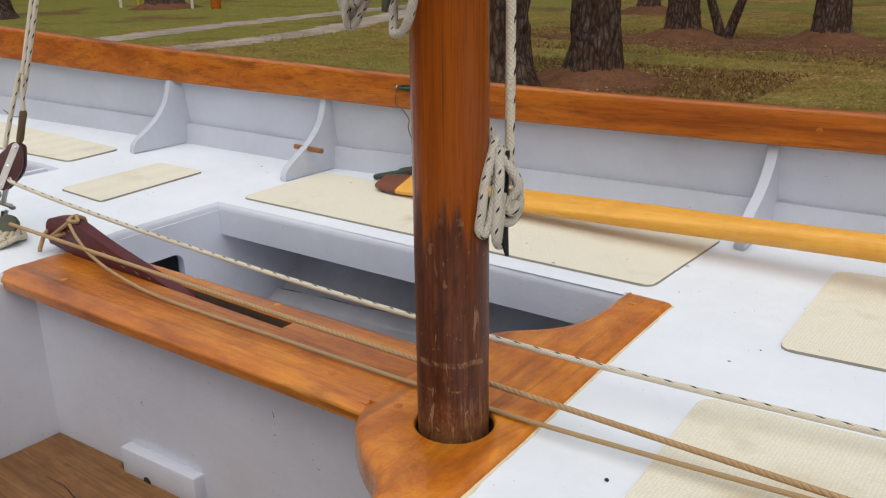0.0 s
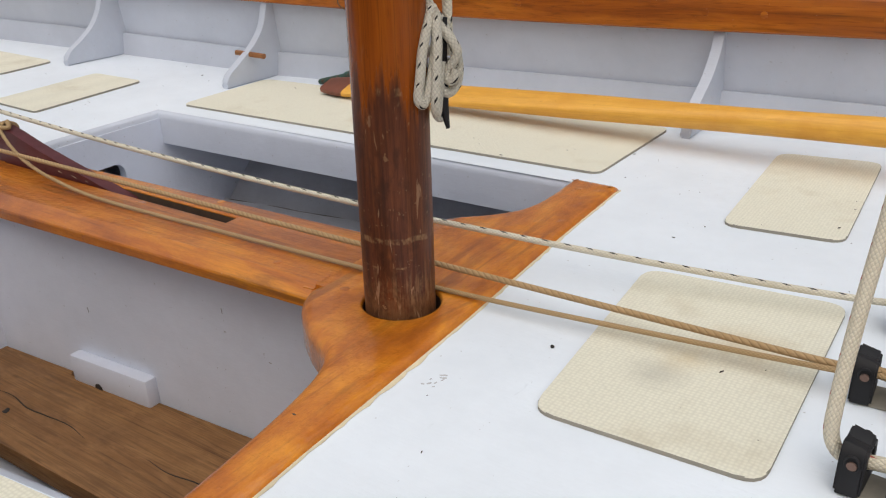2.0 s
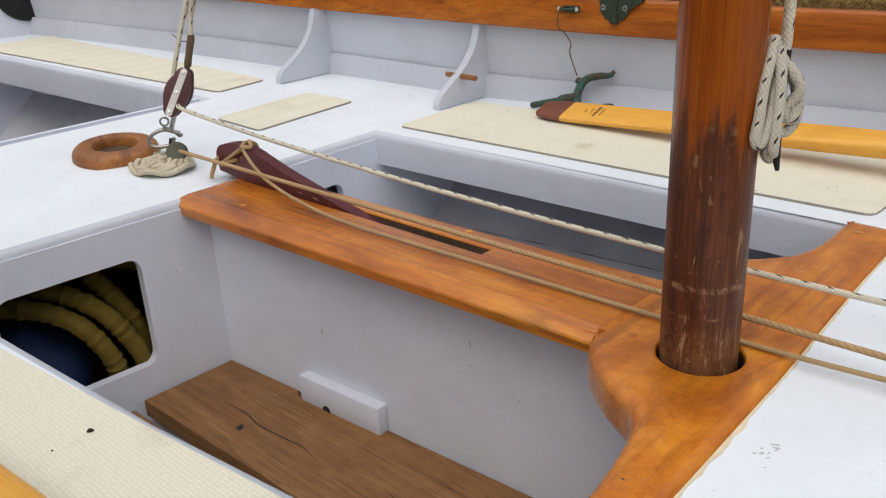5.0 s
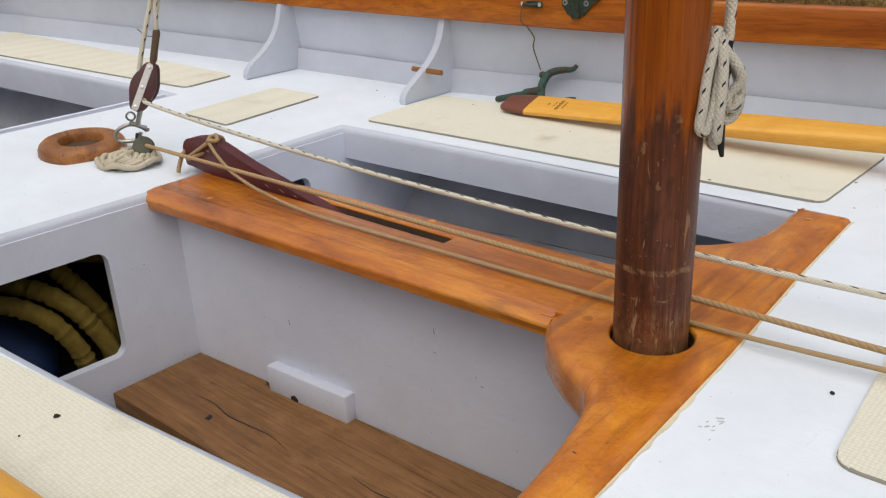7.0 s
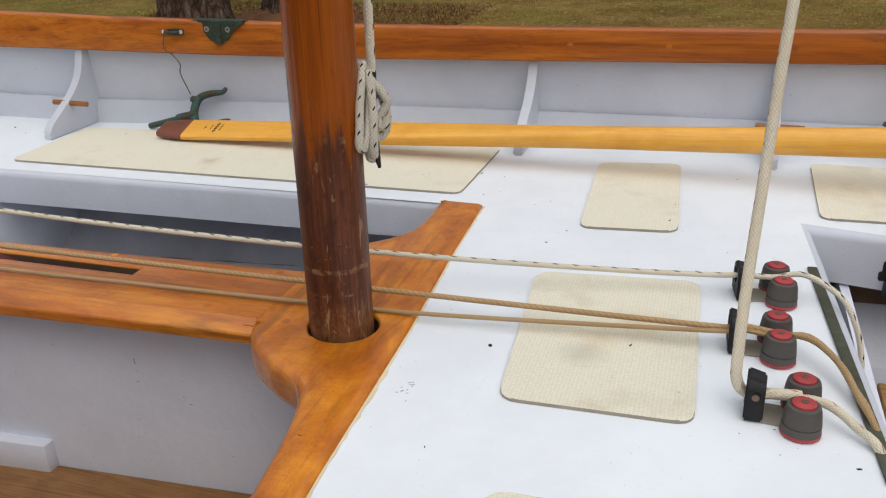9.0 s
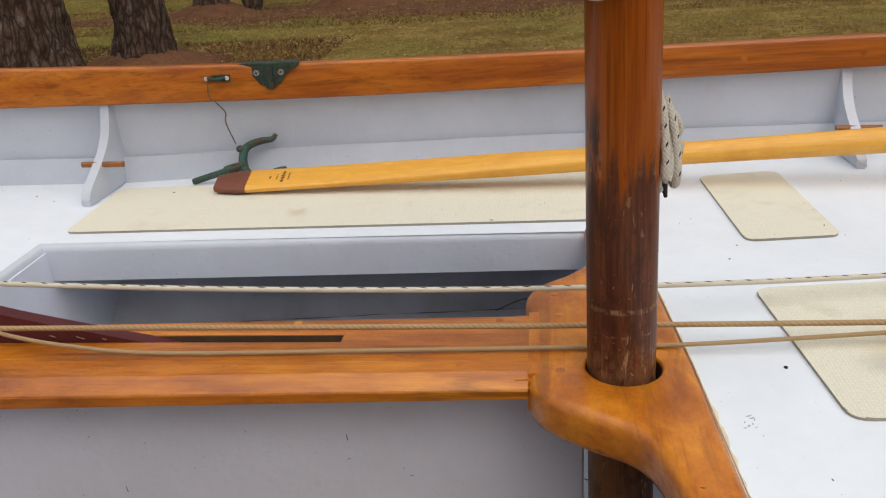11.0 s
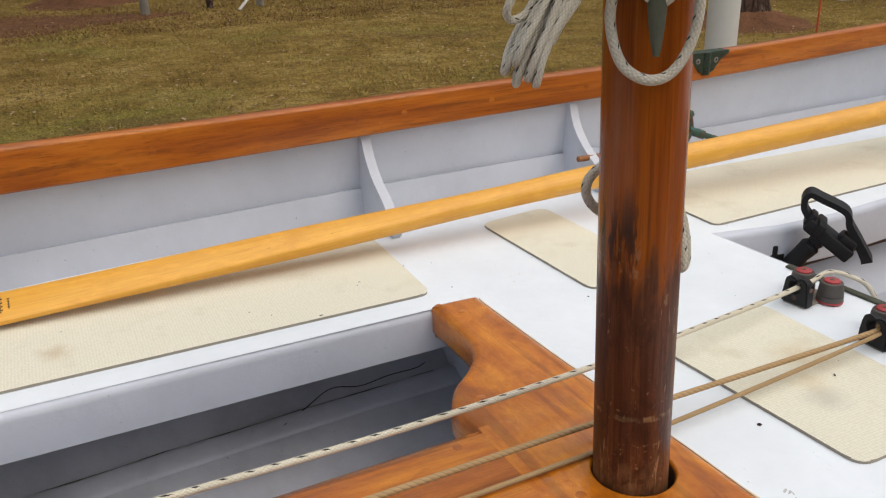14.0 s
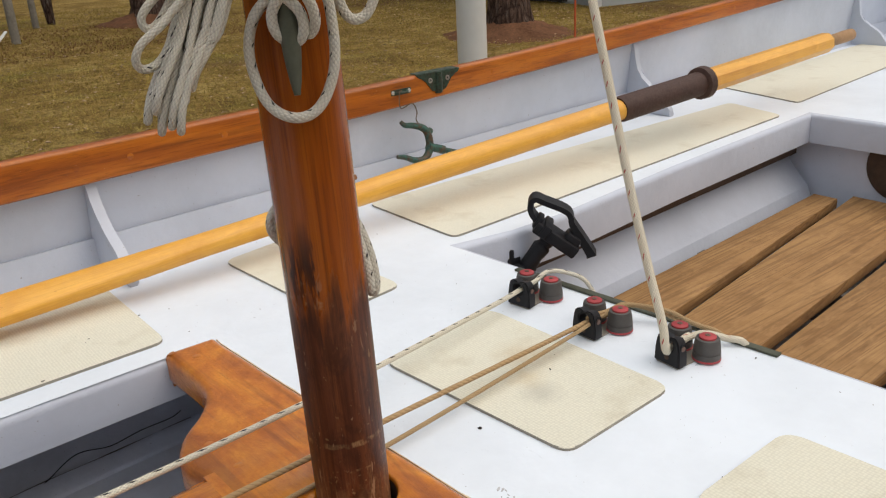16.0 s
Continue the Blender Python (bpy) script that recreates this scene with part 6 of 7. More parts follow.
def eye_strap(x, wire_to):
    yr, z = CY + rail_y(x), rail_z(x) - 0.024
    o = thing("eye_strap", "small tarnished eye strap screwed to the rail", "eye strap", (x, yr, z), "eye straps")
    bm = bmesh.new()
    box(bm, (-0.026, -0.0015, -0.006), (0.026, 0.001, 0.006), 0.0006, 1)
    tube(bm, spline([(-0.016, -0.001, 0), (-0.01, -0.01, 0), (0.0, -0.013, 0), (0.01, -0.01, 0), (0.016, -0.001, 0)], 5), 0.0028, 8)
    part("strap", bm, M_BRONZE_D, o)
    for s in (-1, 1):
        bm = bmesh.new()
        lathe(bm, [(0.0042, 0), (0.0042, 0.0012), (0.002, 0.0016)], sides=10)
        bmesh.ops.transform(bm, matrix=pose(s * 0.0205, -0.0014, 0, 90, 0, 0), verts=bm.verts)
        part("screw", bm, M_STEEL, o)
    bm = bmesh.new()
    a, b = Vector((x - 0.012, yr - 0.012, z)), Vector(wire_to)
    mid = (a + b) / 2
    pts = [a + Vector((0.008, 0.002, 0.004)), a, a + Vector((-0.002, -0.004, -0.03)), mid + Vector((-0.008, -0.003, 0.02)), mid + Vector((0.006, 0, 0.0)), mid + Vector((0.004, 0, -0.02)), b]
    tube(bm, spline([tuple(p) for p in pts], 6), 0.0012, 6)
    tagged(part("lanyard_wire", bm, M_WHIP), "thin twisted wire lanyard of an oarlock", "wire")


lock = oarlock()


def lay(foot, crown, horn):
    """Oarlock pose from its shaft end, its crown and one horn."""
    f, c, h = Vector(foot), Vector(crown), Vector(horn)
    u = (c - f).normalized()
    v = (h - c)
    v = (v - u * v.dot(u)).normalized()
    return Matrix.Translation(c) @ Matrix((u, v, u.cross(v))).transposed().to_4x4()


lock.matrix_world = lay((-0.728, 0.722, 0.0065), (-0.632, 0.744, 0.0305), (-0.661, 0.781, 0.0795))
copy_thing(lock, lay((0.835, 0.79, 0.038), (0.742, 0.802, 0.072), (0.752, 0.812, 0.108)))
for x in (-0.566, 0.804):
    socket(x)
eye_strap(-0.664, (-0.650, 0.768, 0.066))
eye_strap(0.700, (0.747, 0.806, 0.106))

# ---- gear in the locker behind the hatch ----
# Dark panels added round the locker so that its inside stays dim.
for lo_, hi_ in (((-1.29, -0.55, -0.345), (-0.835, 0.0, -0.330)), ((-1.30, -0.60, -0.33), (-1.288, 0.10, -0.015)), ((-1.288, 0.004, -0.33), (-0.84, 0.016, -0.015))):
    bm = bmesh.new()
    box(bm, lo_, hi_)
    part("locker_lining", bm, M_DARKWOOD_SHADE, boat, "dark panel added to dim the inside of the locker", False)
bm = bmesh.new()
bmesh.ops.create_icosphere(bm, subdivisions=4, radius=1.0, matrix=Matrix.Translation((-0.98, -0.275, -0.262)) @ Matrix.Diagonal((0.13, 0.11, 0.10, 1)))
for v in bm.verts:
    v.co += Vector((0.010 * noise.noise(v.co * 14), 0, 0.012 * noise.noise(v.co * 22)))
tagged(part("blue_bag", bm, M_BAG), "dark blue fabric bag stowed in the locker", "bag")
HOSES = ([(-1.02, -0.36, -0.15), (-0.96, -0.30, -0.125), (-0.90, -0.245, -0.128), (-0.868, -0.205, -0.155), (-0.852, -0.178, -0.20), (-0.850, -0.163, -0.25), (-0.86, -0.16, -0.31)],
         [(-1.04, -0.30, -0.13), (-0.96, -0.245, -0.108), (-0.895, -0.20, -0.118), (-0.862, -0.165, -0.15), (-0.848, -0.140, -0.195), (-0.846, -0.122, -0.245), (-0.86, -0.118, -0.31)],
         [(-1.06, -0.15, -0.12), (-0.97, -0.15, -0.098), (-0.915, -0.148, -0.112), (-0.89, -0.128, -0.15), (-0.875, -0.108, -0.20), (-0.872, -0.098, -0.26), (-0.88, -0.09, -0.31)],
         [(-0.99, -0.19, -0.112), (-0.93, -0.13, -0.094), (-0.90, -0.08, -0.104), (-0.90, -0.04, -0.13), (-0.93, -0.01, -0.17)])
for k, pts in enumerate(HOSES):
    bm = bmesh.new()
    run = spline(pts, 12)
    tube(bm, run, [0.0145 + 0.003 * noise.noise(Vector((0.55 * i, 7.0 * k, 0))) + 0.001 * math.sin(1.9 * i) for i in range(len(run))], 14)
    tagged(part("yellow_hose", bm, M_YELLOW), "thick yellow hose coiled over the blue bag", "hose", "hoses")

# ---- specks of debris ----
def speck(name, x, y, z, size, mat, label, cat, seed, flat=0.4):
    bm = bmesh.new()
    bmesh.ops.create_icosphere(bm, subdivisions=2, radius=size, matrix=Matrix.Diagonal((1, 0.75, flat, 1)))
    for v in bm.verts:
        v.co += v.co * 0.6 * noise.noise(v.co * (1.2 / size) + Vector((seed, 0, 0)))
    ob = part(name, bm, mat)
    ob.matrix_world = pose(x, y, z + size * flat * 0.6, 0, 0, seed * 47)
    return tagged(ob, label, cat)


speck("dirt_clod", 0.181, 0.026, 0.0, 0.0024, M_DARK, "small dark clod of dirt on the white deck", "debris", 3, 0.7)
speck("dirt_clod", -0.319, -0.411, 0.004, 0.0026, M_DARK, "small dark clod of dirt on the cream pad", "debris", 5, 0.7)
speck("dead_leaf", -0.626, -0.1, -0.29, 0.0065, M_DARK, "small dead leaf on the floorboard", "leaf", 7, 0.18)
speck("wood_knot", 0.061, -0.184, PT - 0.0015, 0.005, M_DARKWOOD_SHADE, "dark knot in the varnished wood", "knot", 2, 0.2)
rng = random.Random(21)
bm = bmesh.new()
for k in range(170):
    x, y = rng.uniform(-1.3, 0.54), rng.uniform(-0.6, 0.74)
    if KINK - 0.02 < x < 0.11 and -0.38 < y < 0.45:
        continue
    if x < -0.87 and -0.2 < y < 0.15:
        continue
    s = rng.choice((0.0005, 0.0007, 0.0008, 0.0013))
    z = deck_z(x) + (0.0042 if (0.2 < x < 0.39 and -0.06 < y < 0.23) or (0.225 < x < 0.345 and 0.39 < y < 0.69) or (-0.85 < x < 0.015 and (y > 0.475 or y < -0.4)) else 0.0002)
    bmesh.ops.create_icosphere(bm, subdivisions=1, radius=s, matrix=pose(x, y, z + s * 0.3, 0, 0, rng.uniform(0, 360)) @ Matrix.Diagonal((rng.uniform(0.8, 2.5), 0.8, 0.5, 1)))
tagged(part("deck_grit", bm, M_DARK), "scattered dark grit and pine bits on the deck", "grit", kind="stuff")
bm = bmesh.new()
for k in range(9):
    cx, cy = rng.choice(((0.115, -0.092), (0.12, -0.069)))
    x, y = cx + rng.gauss(0, 0.006), cy + rng.gauss(0, 0.006)
    s = rng.uniform(0.0008, 0.0020)
    bmesh.ops.create_icosphere(bm, subdivisions=1, radius=s, matrix=pose(x, y, 0.0001, 0, 0, rng.gauss(50, 25)) @ Matrix.Diagonal((rng.uniform(1.2, 2.4), 0.8, 0.1, 1)))
tagged(part("smudges", bm, M_SMUDGE), "faint grey smudges on the white deck", "smudge", kind="stuff")
bm = bmesh.new()
for k in range(44):
    x, y = rng.uniform(-0.75, 0.0), rng.uniform(0.19, 0.40)
    h, hb = y - CY, rail_y(x) * 0.53
    z = -0.298 - 0.077 * (hb - h) / (hb - 0.02) if h < hb else -0.295 + 0.075 * (h - hb) / (rail_y(x) - 0.187 - hb)
    a = rng.uniform(0, 6.28)
    L = rng.uniform(0.01, 0.04)
    p0 = Vector((x, y, z + 0.006))
    tube(bm, [p0, p0 + Vector((L * math.cos(a), L * math.sin(a), 0.004)), p0 + Vector((L * 1.6 * math.cos(a + 0.5), L * 1.6 * math.sin(a + 0.5), 0.003))], 0.0008, 5)
tagged(part("pine_needles", bm, M_DARK), "dead pine needles lying in the bilge", "needles", kind="stuff")
bm = bmesh.new()
tube(bm, spline([(x, CY + rail_y(x) - 0.182 + dy, -0.214 + dz) for x, dy, dz in ((-0.19, -0.03, -0.006), (-0.15, -0.012, 0.0), (-0.10, 0.004, 0.012), (-0.05, 0.0, 0.004), (0.0, 0.0, 0.008), (0.05, 0.002, 0.006), (0.07, 0.004, 0.01))], 8), 0.0008, 6)
tagged(part("black_wire", bm, M_BLACK), "loose black wire lying along the bilge", "wire")
for k, (x, z) in enumerate(((-0.575, -0.165), (-0.30, -0.10))):
    bm = bmesh.new()
    tube(bm, [(x, wall_y(x), z), (x + 0.001, wall_y(x), z - 0.008)], 0.0005, 5)
    tagged(part("paint_run", bm, M_DARK), "small dark scratch in the white paint", "scratch")

# ---- ground ----
GZ = -1.1


def ground_z(x, y):
    return GZ + 0.05 * noise.noise(Vector((x * 0.08, y * 0.08, 0))) if abs(x) < 60 and 2 < y < 60 else GZ


bm = bmesh.new()
xs = [-400, -150, -60] + [-40 + k for k in range(0, 81)] + [60, 150, 400]
ys = [-300, -100, -20, 0, 2] + [3 + k for k in range(0, 46)] + [60, 100, 200, 500]
grid = [[bm.verts.new((x, y, ground_z(x, y))) for x in xs] for y in ys]
for A, B in zip(grid, grid[1:]):
    for k in range(len(xs) - 1):
        bm.faces.new((A[k], A[k + 1], B[k + 1], B[k]))
tagged(part("ground", bm, M_GRASS), "dry autumn lawn with green patches and pine straw", "lawn", kind="structure")

# the sandy wheel tracks
for n, way in enumerate(([(-15.2, 4.0), (-15.9, 8.0), (-16.4, 9.85), (-16.9, 11.5), (-17.35, 13.8), (-17.6, 17.2), (-17.8, 21.0), (-18.0, 30.0)], [(-13.3, 3.5), (-13.25, 7.5), (-13.2, 9.2), (-13.15, 10.1), (-13.35, 11.7), (-13.8, 13.7), (-15.95, 18.8), (-18.0, 24.0)])):
    bm = bmesh.new()
    rows = []
    path = spline(way, 14)
    for k, (x, y) in enumerate(path):
        w = 0.55 + 0.3 * noise.noise(Vector((k * 0.55, n * 9.0, 0)))
        e = 0.14 * noise.noise(Vector((k * 0.9, 5 + n, 0)))
        q = Vector(path[min(k + 1, len(path) - 1)]) - Vector(path[max(k - 1, 0)])
        nn = Vector((-q.y, q.x)).normalized()
        rows.append([(x + nn.x * (s * w + e), y + nn.y * (s * w + e), ground_z(x, y) + (0.02 if s == 0 else 0.008)) for s in (-1, 0, 1)])
    loft(bm, rows)
    tagged(part("wheel_track", bm, M_TRACK), "pale sandy wheel track through the lawn", "track", kind="structure")

# bed of pine straw under the trees
bm = bmesh.new()
rows = []
for k in range(110):
    x = -9.0 + 11.0 * k / 109
    n0, n1 = noise.noise(Vector((x * 0.9, 0, 2))) + 0.4 * noise.noise(Vector((x * 3, 0, 2))), noise.noise(Vector((x * 0.8, 4, 2))) + 0.4 * noise.noise(Vector((x * 3, 9, 2)))
    fade = min(1, (x + 9.0) / 2.0, (2.0 - x) / 2.0)
    y0, y1 = 14.2 - (1.2 + 0.8 * n0) * fade, 14.4 + (1.2 + 0.7 * n1) * fade
    rows.append([(x, y0 + (y1 - y0) * q / 6, ground_z(x, y0 + (y1 - y0) * q / 6) + 0.022 * math.sin(math.pi * q / 6) - 0.004) for q in range(7)])
loft(bm, rows)
tagged(part("straw_bed", bm, M_STRAW), "bed of reddish pine straw under the trees", "pine straw", kind="structure")


# grass and leaves as single sheets of small blades
def scatter(name, count, place, size, mat, label, cat, seed, upright):
    r = np.random.default_rng(seed)
    x0, x1, y0, y1 = place
    d = r.random(count)
    px = x0 + (x1 - x0) * r.random(count)
    py = y0 + (y1 - y0) * d ** 1.25
    pz = np.array([ground_z(a, b) for a, b in zip(px, py)])
    ang = r.random(count) * 6.283
    s = size * (0.6 + 0.8 * r.random(count))
    if upright:
        w = s * 0.09
        lean = 0.75 * s
        a = np.stack([px - np.cos(ang) * w, py - np.sin(ang) * w, pz], 1)
        b = np.stack([px + np.cos(ang) * w, py + np.sin(ang) * w, pz], 1)
        tx, ty = r.normal(0, 1, count) * lean, r.normal(0, 1, count) * lean
        c = np.stack([px + tx, py + ty, pz + s * (0.35 + 0.65 * r.random(count))], 1)
        v = np.stack([a, b, c], 1).reshape(-1, 3)
        f = np.arange(count * 3).reshape(-1, 3)
    else:
        ca, sa = np.cos(ang) * s, np.sin(ang) * s
        z = pz + 0.03
        v = np.stack([np.stack([px - ca, py - sa, z], 1), np.stack([px + sa * 0.6, py - ca * 0.6, z + s * 0.5], 1), np.stack([px + ca, py + sa, z + s * 0.2], 1), np.stack([px - sa * 0.6, py + ca * 0.6, z + s * 0.4], 1)], 1).reshape(-1, 3)
        f = np.arange(count * 4).reshape(-1, 4)
    me = bpy.data.meshes.new(name)
    me.from_pydata(v.tolist(), [], f.tolist())
    me.materials.append(mat)
    return tagged(new(name, me), label, cat, kind="stuff")


scatter("grass", 260000, (-14, 12, 2.2, 20), 0.042, M_BLADE, "short dry grass blades of the lawn", "grass", 1, True)
scatter("loose_straw", 22000, (-9.5, 7.5, 12.2, 16.0), 0.05, M_STRAW, "loose reddish pine needles over the lawn", "pine straw", 8, True)
scatter("tree_straw", 14000, (-7.0, -2.6, 7.4, 11.0), 0.06, M_STRAW, "loose reddish pine needles round the nearest trunks", "pine straw", 5, True)
scatter("fallen_leaves", 7000, (-14, 12, 2.5, 20), 0.024, M_LEAF, "scattered pale fallen leaves on the lawn", "leaves", 2, False)


# ---- trees ----
def tree(x, y, r, mound=True, seed=0, h=22.0):
    gz = ground_z(x, y)
    t = thing("pine_tree", "tall pine with thick plated brown bark", "tree", (x, y, gz), "pines")
    bm = bmesh.new()
    rows = []
    zs = [0.035 * k for k in range(70)] + [2.6, 3.2, 4, 5, 6.5, 8, 11, 15, 19, h]
    for z in zs:
        flare = r * (1 + 0.55 * math.exp(-z / 0.22) + 0.12 * math.exp(-z / 0.8)) * (1 - 0.042 * z)
        row = []
        for k in range(64):
            a = 2 * math.pi * k / 64
            d = noise.noise(Vector((math.cos(a) * r * 9 + seed, math.sin(a) * r * 9, z * 2.6)))
            e = noise.noise(Vector((math.cos(a) * r * 26, math.sin(a) * r * 26 + seed, z * 9)))
            rad = flare + r * (0.075 * (1 if d > 0.02 else -0.6) * min(1, abs(d) * 6) + 0.04 * e)
            row.append((rad * math.cos(a) + 0.02 * z * math.sin(seed), rad * math.sin(a), z - 0.05))
        rows.append(row)
    loft(bm, rows, True)
    part("trunk", bm, M_BARK, t)
    if mound:
        bm = bmesh.new()
        rows = []
        for k in range(9):
            q = k / 8
            rows.append([((r * 1.15 + 0.85 * q) * math.cos(a) * (1 + 0.2 * noise.noise(Vector((math.cos(a), math.sin(a), seed)))), (r * 1.15 + 0.85 * q) * math.sin(a), 0.22 * (1 - q) ** 1.4 - 0.03 + 0.05 * noise.noise(Vector((a * 3, q * 5, seed))) + 0.02 * noise.noise(Vector((a * 11, q * 17, seed)))) for a in (2 * math.pi * j / 36 for j in range(36))])
        loft(bm, rows, True)
        part("straw_mound", bm, M_STRAW, t, "mound of reddish pine straw")
    bm = bmesh.new()
    rg = random.Random(seed)
    tips = []
    for k in range(20):
        a, z = rg.uniform(0, 6.28), rg.uniform(10.5, h - 0.4)
        L = rg.uniform(1.0, 2.6)
        p = [(0, 0, z), (L * 0.5 * math.cos(a), L * 0.5 * math.sin(a), z + 0.25), (L * math.cos(a), L * math.sin(a), z + 0.35)]
        tube(bm, p, [0.07, 0.045, 0.015], 6)
        tips += p[1:]
    part("limbs", bm, M_BARK, t)
    bm = bmesh.new()
    for p in tips + [(0, 0, h), (0, 0, h - 0.5)]:
        for j in range(40):
            c = Vector(p) + Vector((rg.gauss(0, 0.5), rg.gauss(0, 0.5), rg.gauss(0, 0.32)))
            d1, d2 = Vector((rg.gauss(0, 1), rg.gauss(0, 1), rg.gauss(0, 1))).normalized() * 0.24, Vector((rg.gauss(0, 1), rg.gauss(0, 1), rg.gauss(0, 1))).normalized() * 0.06
            bm.faces.new([bm.verts.new(c + q) for q in (-d1, d2, d1, -d2)])
    part("crown", bm, M_NEEDLE, t, "", False)


# The last five pines are unseen, added to break up the reflected sky.
for k, (x, y, r, m) in enumerate(((-4.75, 9.2, 0.29, True), (-5.35, 7.95, 0.34, False), (-5.95, 14.8, 0.26, True), (-3.47, 15.1, 0.26, True), (-25.4, 17.4, 0.5, True), (-26.0, 11.9, 0.45, False),
                              (5.92, 15.4, 0.33, True), (0.55, 17.0, 0.3, True), (8.2, 8.35, 0.255, True), (-9.5, 21, 0.25, True), (12, 22, 0.28, True), (-19, 24, 0.3, True), (-1.6, 26, 0.3, True), (3.4, 28, 0.3, True), (-6.4, 29, 0.3, True), (8.6, 25, 0.28, True), (-12.5, 28, 0.3, True))):
    tree(x, y, r, m, k + 1)


# thin multi-stemmed shrubs
def shrub(x, y, h, seed, r0=0.05, stems=4, spread=1.0):
    gz = ground_z(x, y)
    t = thing("bare_shrub", "small bare tree with several thin dark stems", "shrub", (x, y, gz), "shrubs")
    rg = random.Random(seed)
    for k in range(stems):
        bm = bmesh.new()
        a = rg.uniform(0, 6.28) if spread == 1.0 else math.pi * k + 0.4 * k
        p = [(0.03 * math.cos(a), 0.03 * math.sin(a), -0.03), (0.12 * spread * math.cos(a), 0.12 * spread * math.sin(a), h * 0.35), (0.3 * spread * math.cos(a + 0.4), 0.3 * spread * math.sin(a + 0.4), h * 0.75), (0.42 * spread * math.cos(a + 0.3), 0.42 * spread * math.sin(a + 0.3), h)]
        pts = spline(p, 6)
        tube(bm, pts, [r0 * (1 - 0.8 * j / len(pts)) for j in range(len(pts))], 7)
        for q in pts[6::3]:
            b = rg.uniform(0, 6.28)
            tube(bm, [q, (q[0] + 0.15 * math.cos(b), q[1] + 0.15 * math.sin(b), q[2] + 0.18)], [r0 * 0.3, r0 * 0.08], 5)
        part("stem", bm, M_BARK, t)


shrub(-5.2, 14.9, 2.2, 3, 0.10, 3, 2.6)
shrub(2.42, 14.7, 1.9, 4, 0.035, 3)
shrub(3.0, 16.4, 1.8, 5, 0.03, 4)
shrub(4.6, 17.2, 2.2, 6, 0.05, 3)


def post(name, x, y, h, r, mat, label, cat, sides=10, lean=(0, 0)):
    bm = bmesh.new()
    tube(bm, [(0, 0, -0.05), (lean[0] * 0.5, lean[1] * 0.5, h * 0.5), (lean[0], lean[1], h - 0.01), (lean[0], lean[1], h)], [r, r, r, r * 0.9], sides)
    ob = part(name, bm, mat)
    ob.location = (x, y, ground_z(x, y))
    return tagged(ob, label, cat)


post("wooden_post", 1.35, 14.4, 1.9, 0.07, M_POST, "weathered grey wooden post standing in the lawn", "post")
post("wooden_post", 3.28, 14.6, 1.9, 0.07, M_POST, "weathered grey wooden post standing in the lawn", "post")
post("wooden_post", 4.2, 16.8, 1.9, 0.06, M_POST, "weathered grey wooden post standing in the lawn", "post")
post("wooden_post", -23.2, 17.8, 1.3, 0.17, M_RAIL, "short brown wooden post by the track", "post")
post("yellow_stake", -26.6, 17.2, 1.4, 0.06, M_SIGN, "yellow marker stake beside a pine", "stake", 8, (0.12, 0))
post("white_stake", -27.4, 17.0, 1.4, 0.05, M_PVC, "thin white marker stake", "stake", 8)
post("white_stake", -24.2, 17.6, 1.4, 0.05, M_PVC, "thin white marker stake", "stake", 8, (0.1, 0))
post("white_pole", -0.345 + 0.662 * 3.4, -0.569 + 0.75 * 3.4, 4.0, 0.058, M_PVC, "tall white pipe standing beside the boat", "pole", 24)
post("orange_stake", 7.4, 6.4, 2.2, 0.012, M_ORANGE, "thin orange marker rod in the lawn", "stake", 8)
bm = bmesh.new()
box(bm, (-0.2, -0.03, 0), (0.2, 0.03, 0.02), 0.004)
b1 = part("white_batten", bm, M_PVC)
b1.matrix_world = pose(2.95, 14.2, GZ + 0.14, 0, -35, 30)
tagged(b1, "short white batten leaning on a post", "batten")

# ---- grey building with lap siding ----
house = thing("house", "grey house with lap siding and white corner trim", "house", (0, 0, 0))
hx, hy = 11.4, 9.55
HA = radians(-12)
Hm = Matrix.Translation((hx, hy, GZ)) @ Matrix.Rotation(HA, 4, "Z")
bm = bmesh.new()
box(bm, (0.12, 0.02, 0.0), (9.0, 5.0, 3.2))
bmesh.ops.transform(bm, matrix=Hm, verts=bm.verts)
part("wall", bm, M_SIDING, house, "", False)
for k in range(17):
    bm = bmesh.new()
    z = 0.19 * k
    A = [(0.125, 0.018, z), (0.125, -0.012, z), (0.125, 0.004, z + 0.188), (0.125, 0.018, z + 0.188)]
    va = [bm.verts.new(p) for p in A]
    vb = [bm.verts.new((9.0, p[1], p[2])) for p in A]
    bm.faces.new(va)
    bm.faces.new(vb[::-1])
    for i in range(4):
        bm.faces.new((va[i], va[(i + 1) % 4], vb[(i + 1) % 4], vb[i]))
    bmesh.ops.transform(bm, matrix=Hm, verts=bm.verts)
    part("siding_board", bm, M_SIDING, house, "", False)
bm = bmesh.new()
box(bm, (-0.02, -0.03, 0.0), (0.12, 0.12, 3.2), 0.005)
bmesh.ops.transform(bm, matrix=Hm, verts=bm.verts)
part("corner_trim", bm, M_TRIM, house, "white corner board")
bm = bmesh.new()
A = [(-0.4, -0.4, 3.2), (-0.4, 2.5, 4.6), (-0.4, 5.4, 3.2)]
va = [bm.verts.new(p) for p in A]
vb = [bm.verts.new((9.3, p[1], p[2])) for p in A]
bm.faces.new(va)
bm.faces.new(vb[::-1])
for i in range(3):
    bm.faces.new((va[i], va[(i + 1) % 3], vb[(i + 1) % 3], vb[i]))
bmesh.ops.transform(bm, matrix=Hm, verts=bm.verts)
part("roof", bm, M_FENCE, house, "", False)

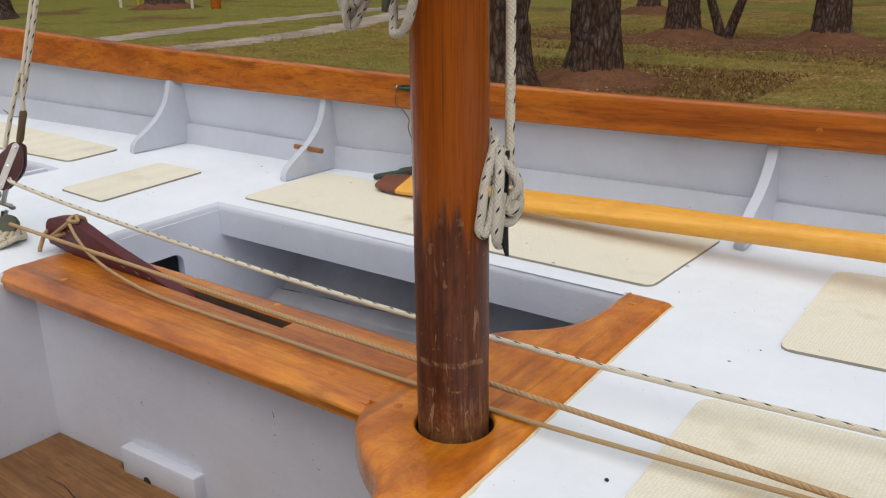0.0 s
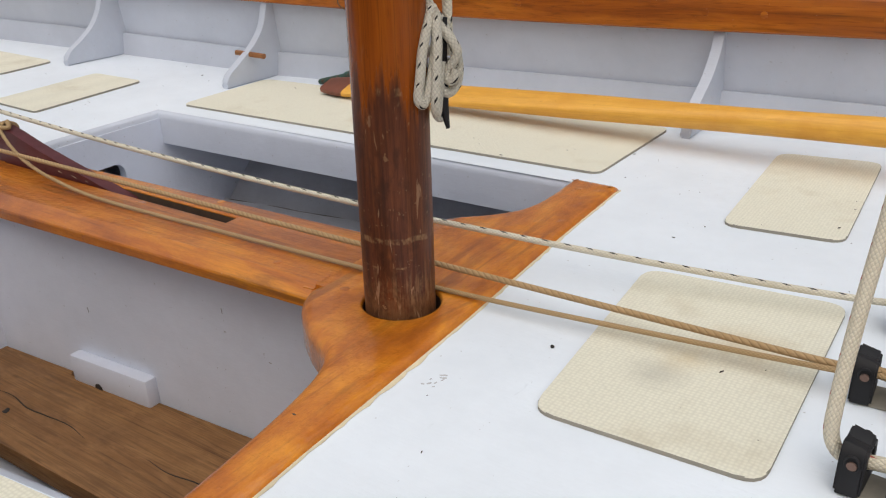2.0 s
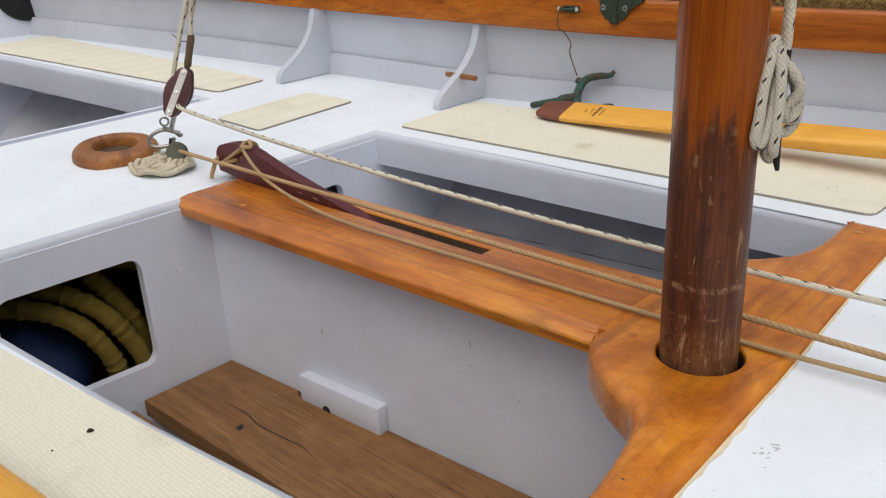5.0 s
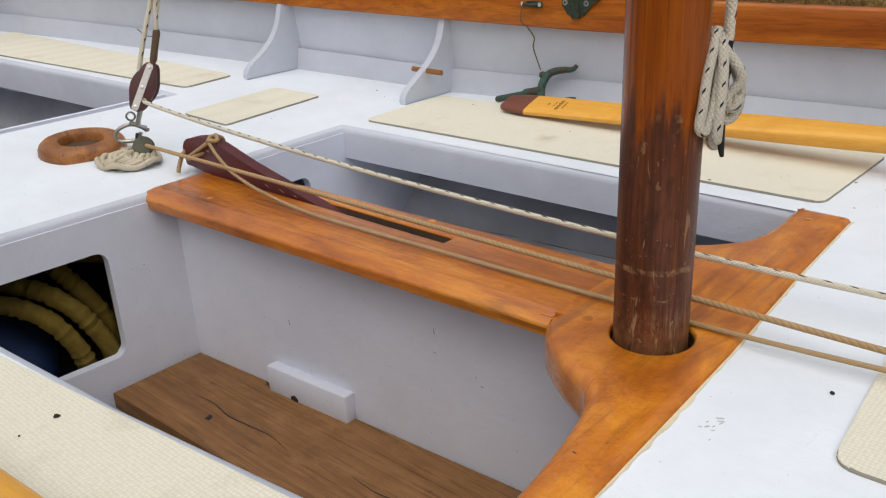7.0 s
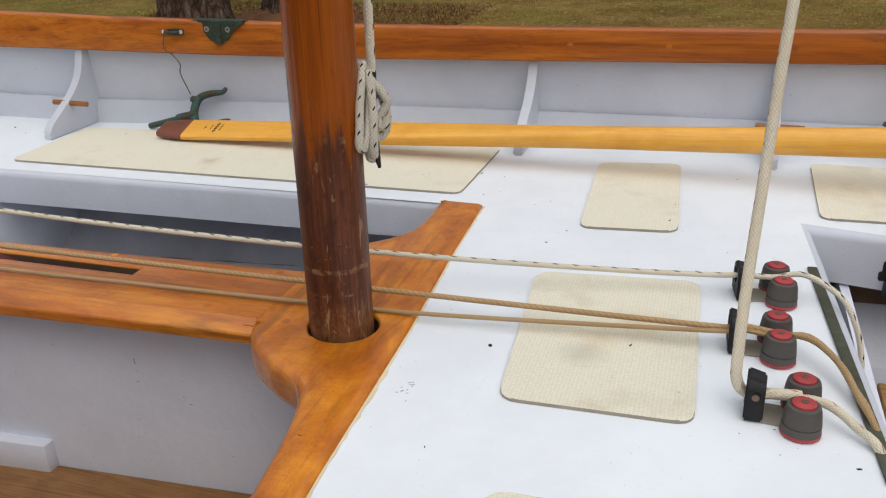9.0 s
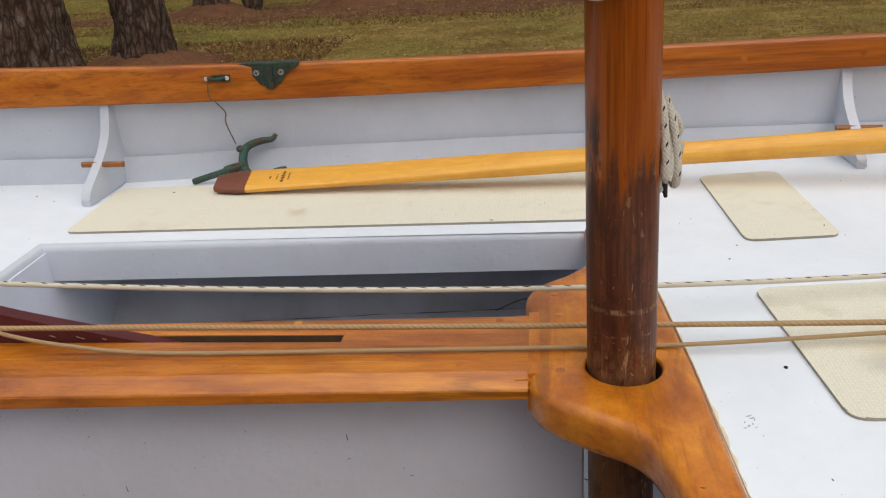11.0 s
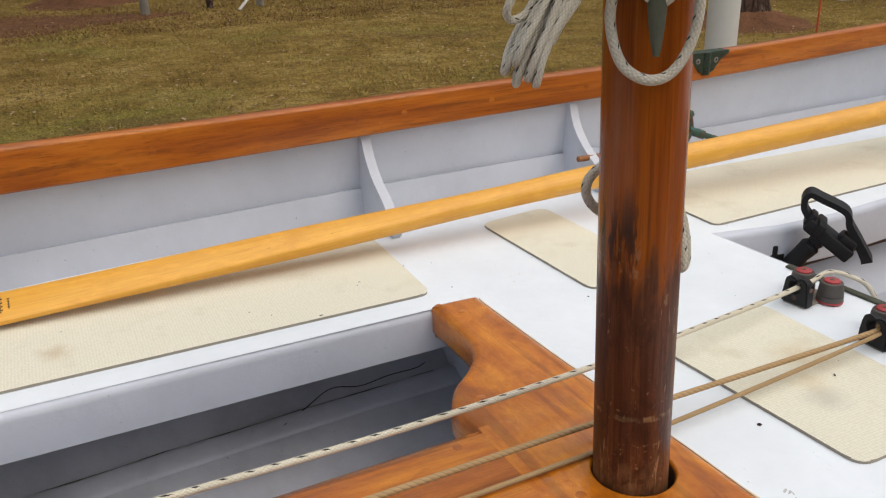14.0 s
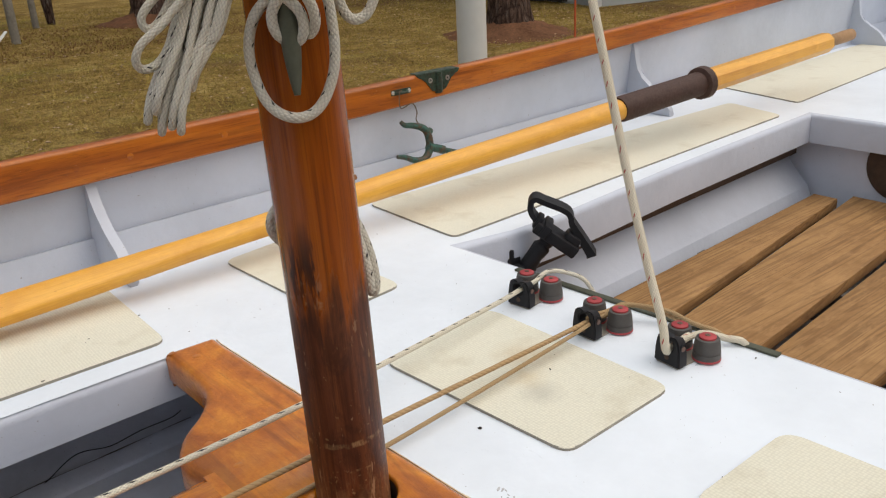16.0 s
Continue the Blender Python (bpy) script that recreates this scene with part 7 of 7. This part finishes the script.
# ---- dark board fence behind the lawn ----
fence = thing("fence", "dark weathered board fence at the back of the lawn", "fence", (0, 0, GZ))
me_board = None
F0, F1 = Vector((11.75, 10.3, 0)), Vector((10.6, 18.0, 0))
run = F1 - F0
for k in range(39):
    if me_board is None:
        bm = bmesh.new()
        box(bm, (-0.095, -0.012, 0.03), (0.095, 0.012, 1.75), 0.004, 1)
        ob = part("board", bm, M_FENCE, fence)
        me_board = ob.data
    else:
        ob = new("board", me_board)
        ob.parent = fence
    ob.matrix_local = Matrix.Translation(F0 + run * k / 38 + Vector((0.012 * (k % 2), 0, 0))) @ Matrix.Rotation(math.atan2(run.y, run.x), 4, "Z")
for z in (0.4, 1.4):
    bm = bmesh.new()
    tube(bm, [F0 + Vector((0.05, 0, z)), F1 + Vector((0.05, 0, z))], 0.045, 4)
    part("fence_rail", bm, M_FENCE, fence)

# ---- woods on all sides, mostly unseen, added to dim low sky and reflections ----
bm = bmesh.new()
rg = random.Random(77)
for k in range(420):
    a = 2 * math.pi * (k + rg.random()) / 420
    R0 = rg.uniform(42, 56)
    x, y = R0 * math.cos(a), 14.0 + R0 * math.sin(a)
    # Tall ahead to darken reflections, low behind the camera to let light in.
    h = rg.uniform(10, 17) * (1.2 if y > 14 else 0.45)
    tube(bm, [(x, y, GZ - 0.1), (x + rg.uniform(-0.3, 0.3), y, GZ + h * 0.6), (x + rg.uniform(-0.6, 0.6), y, GZ + h)], [0.22, 0.16, 0.05], 6)
tagged(part("wood_trunks", bm, M_BARK), "far line of bare dark tree trunks, mostly unseen and added to dim the low sky", "woods", kind="stuff")
r = np.random.default_rng(9)
count = 26000
ang, rad = r.random(count) * 6.2832, 41 + 16 * r.random(count)
hgt = GZ + 0.3 + (15.5 + 2.5 * np.sin(ang * 9) + 1.5 * np.sin(ang * 23)) * r.random(count) ** 0.8 * np.where(np.sin(ang) > 0, 1.2, 0.45)
mid = np.stack([rad * np.cos(ang), 14.0 + rad * np.sin(ang), hgt], 1)
d1, d2 = r.normal(0, 0.62, (count, 3)), r.normal(0, 0.42, (count, 3))
v = np.stack([mid - d1, mid + d2, mid + d1, mid - d2], 1).reshape(-1, 3)
me = bpy.data.meshes.new("wood_foliage")
me.from_pydata(v.tolist(), [], np.arange(count * 4).reshape(-1, 4).tolist())
me.materials.append(M_WOODS)
tagged(new("wood_foliage", me), "dense dark green and brown foliage of far woods, mostly added to dim the low sky", "woods", kind="stuff")
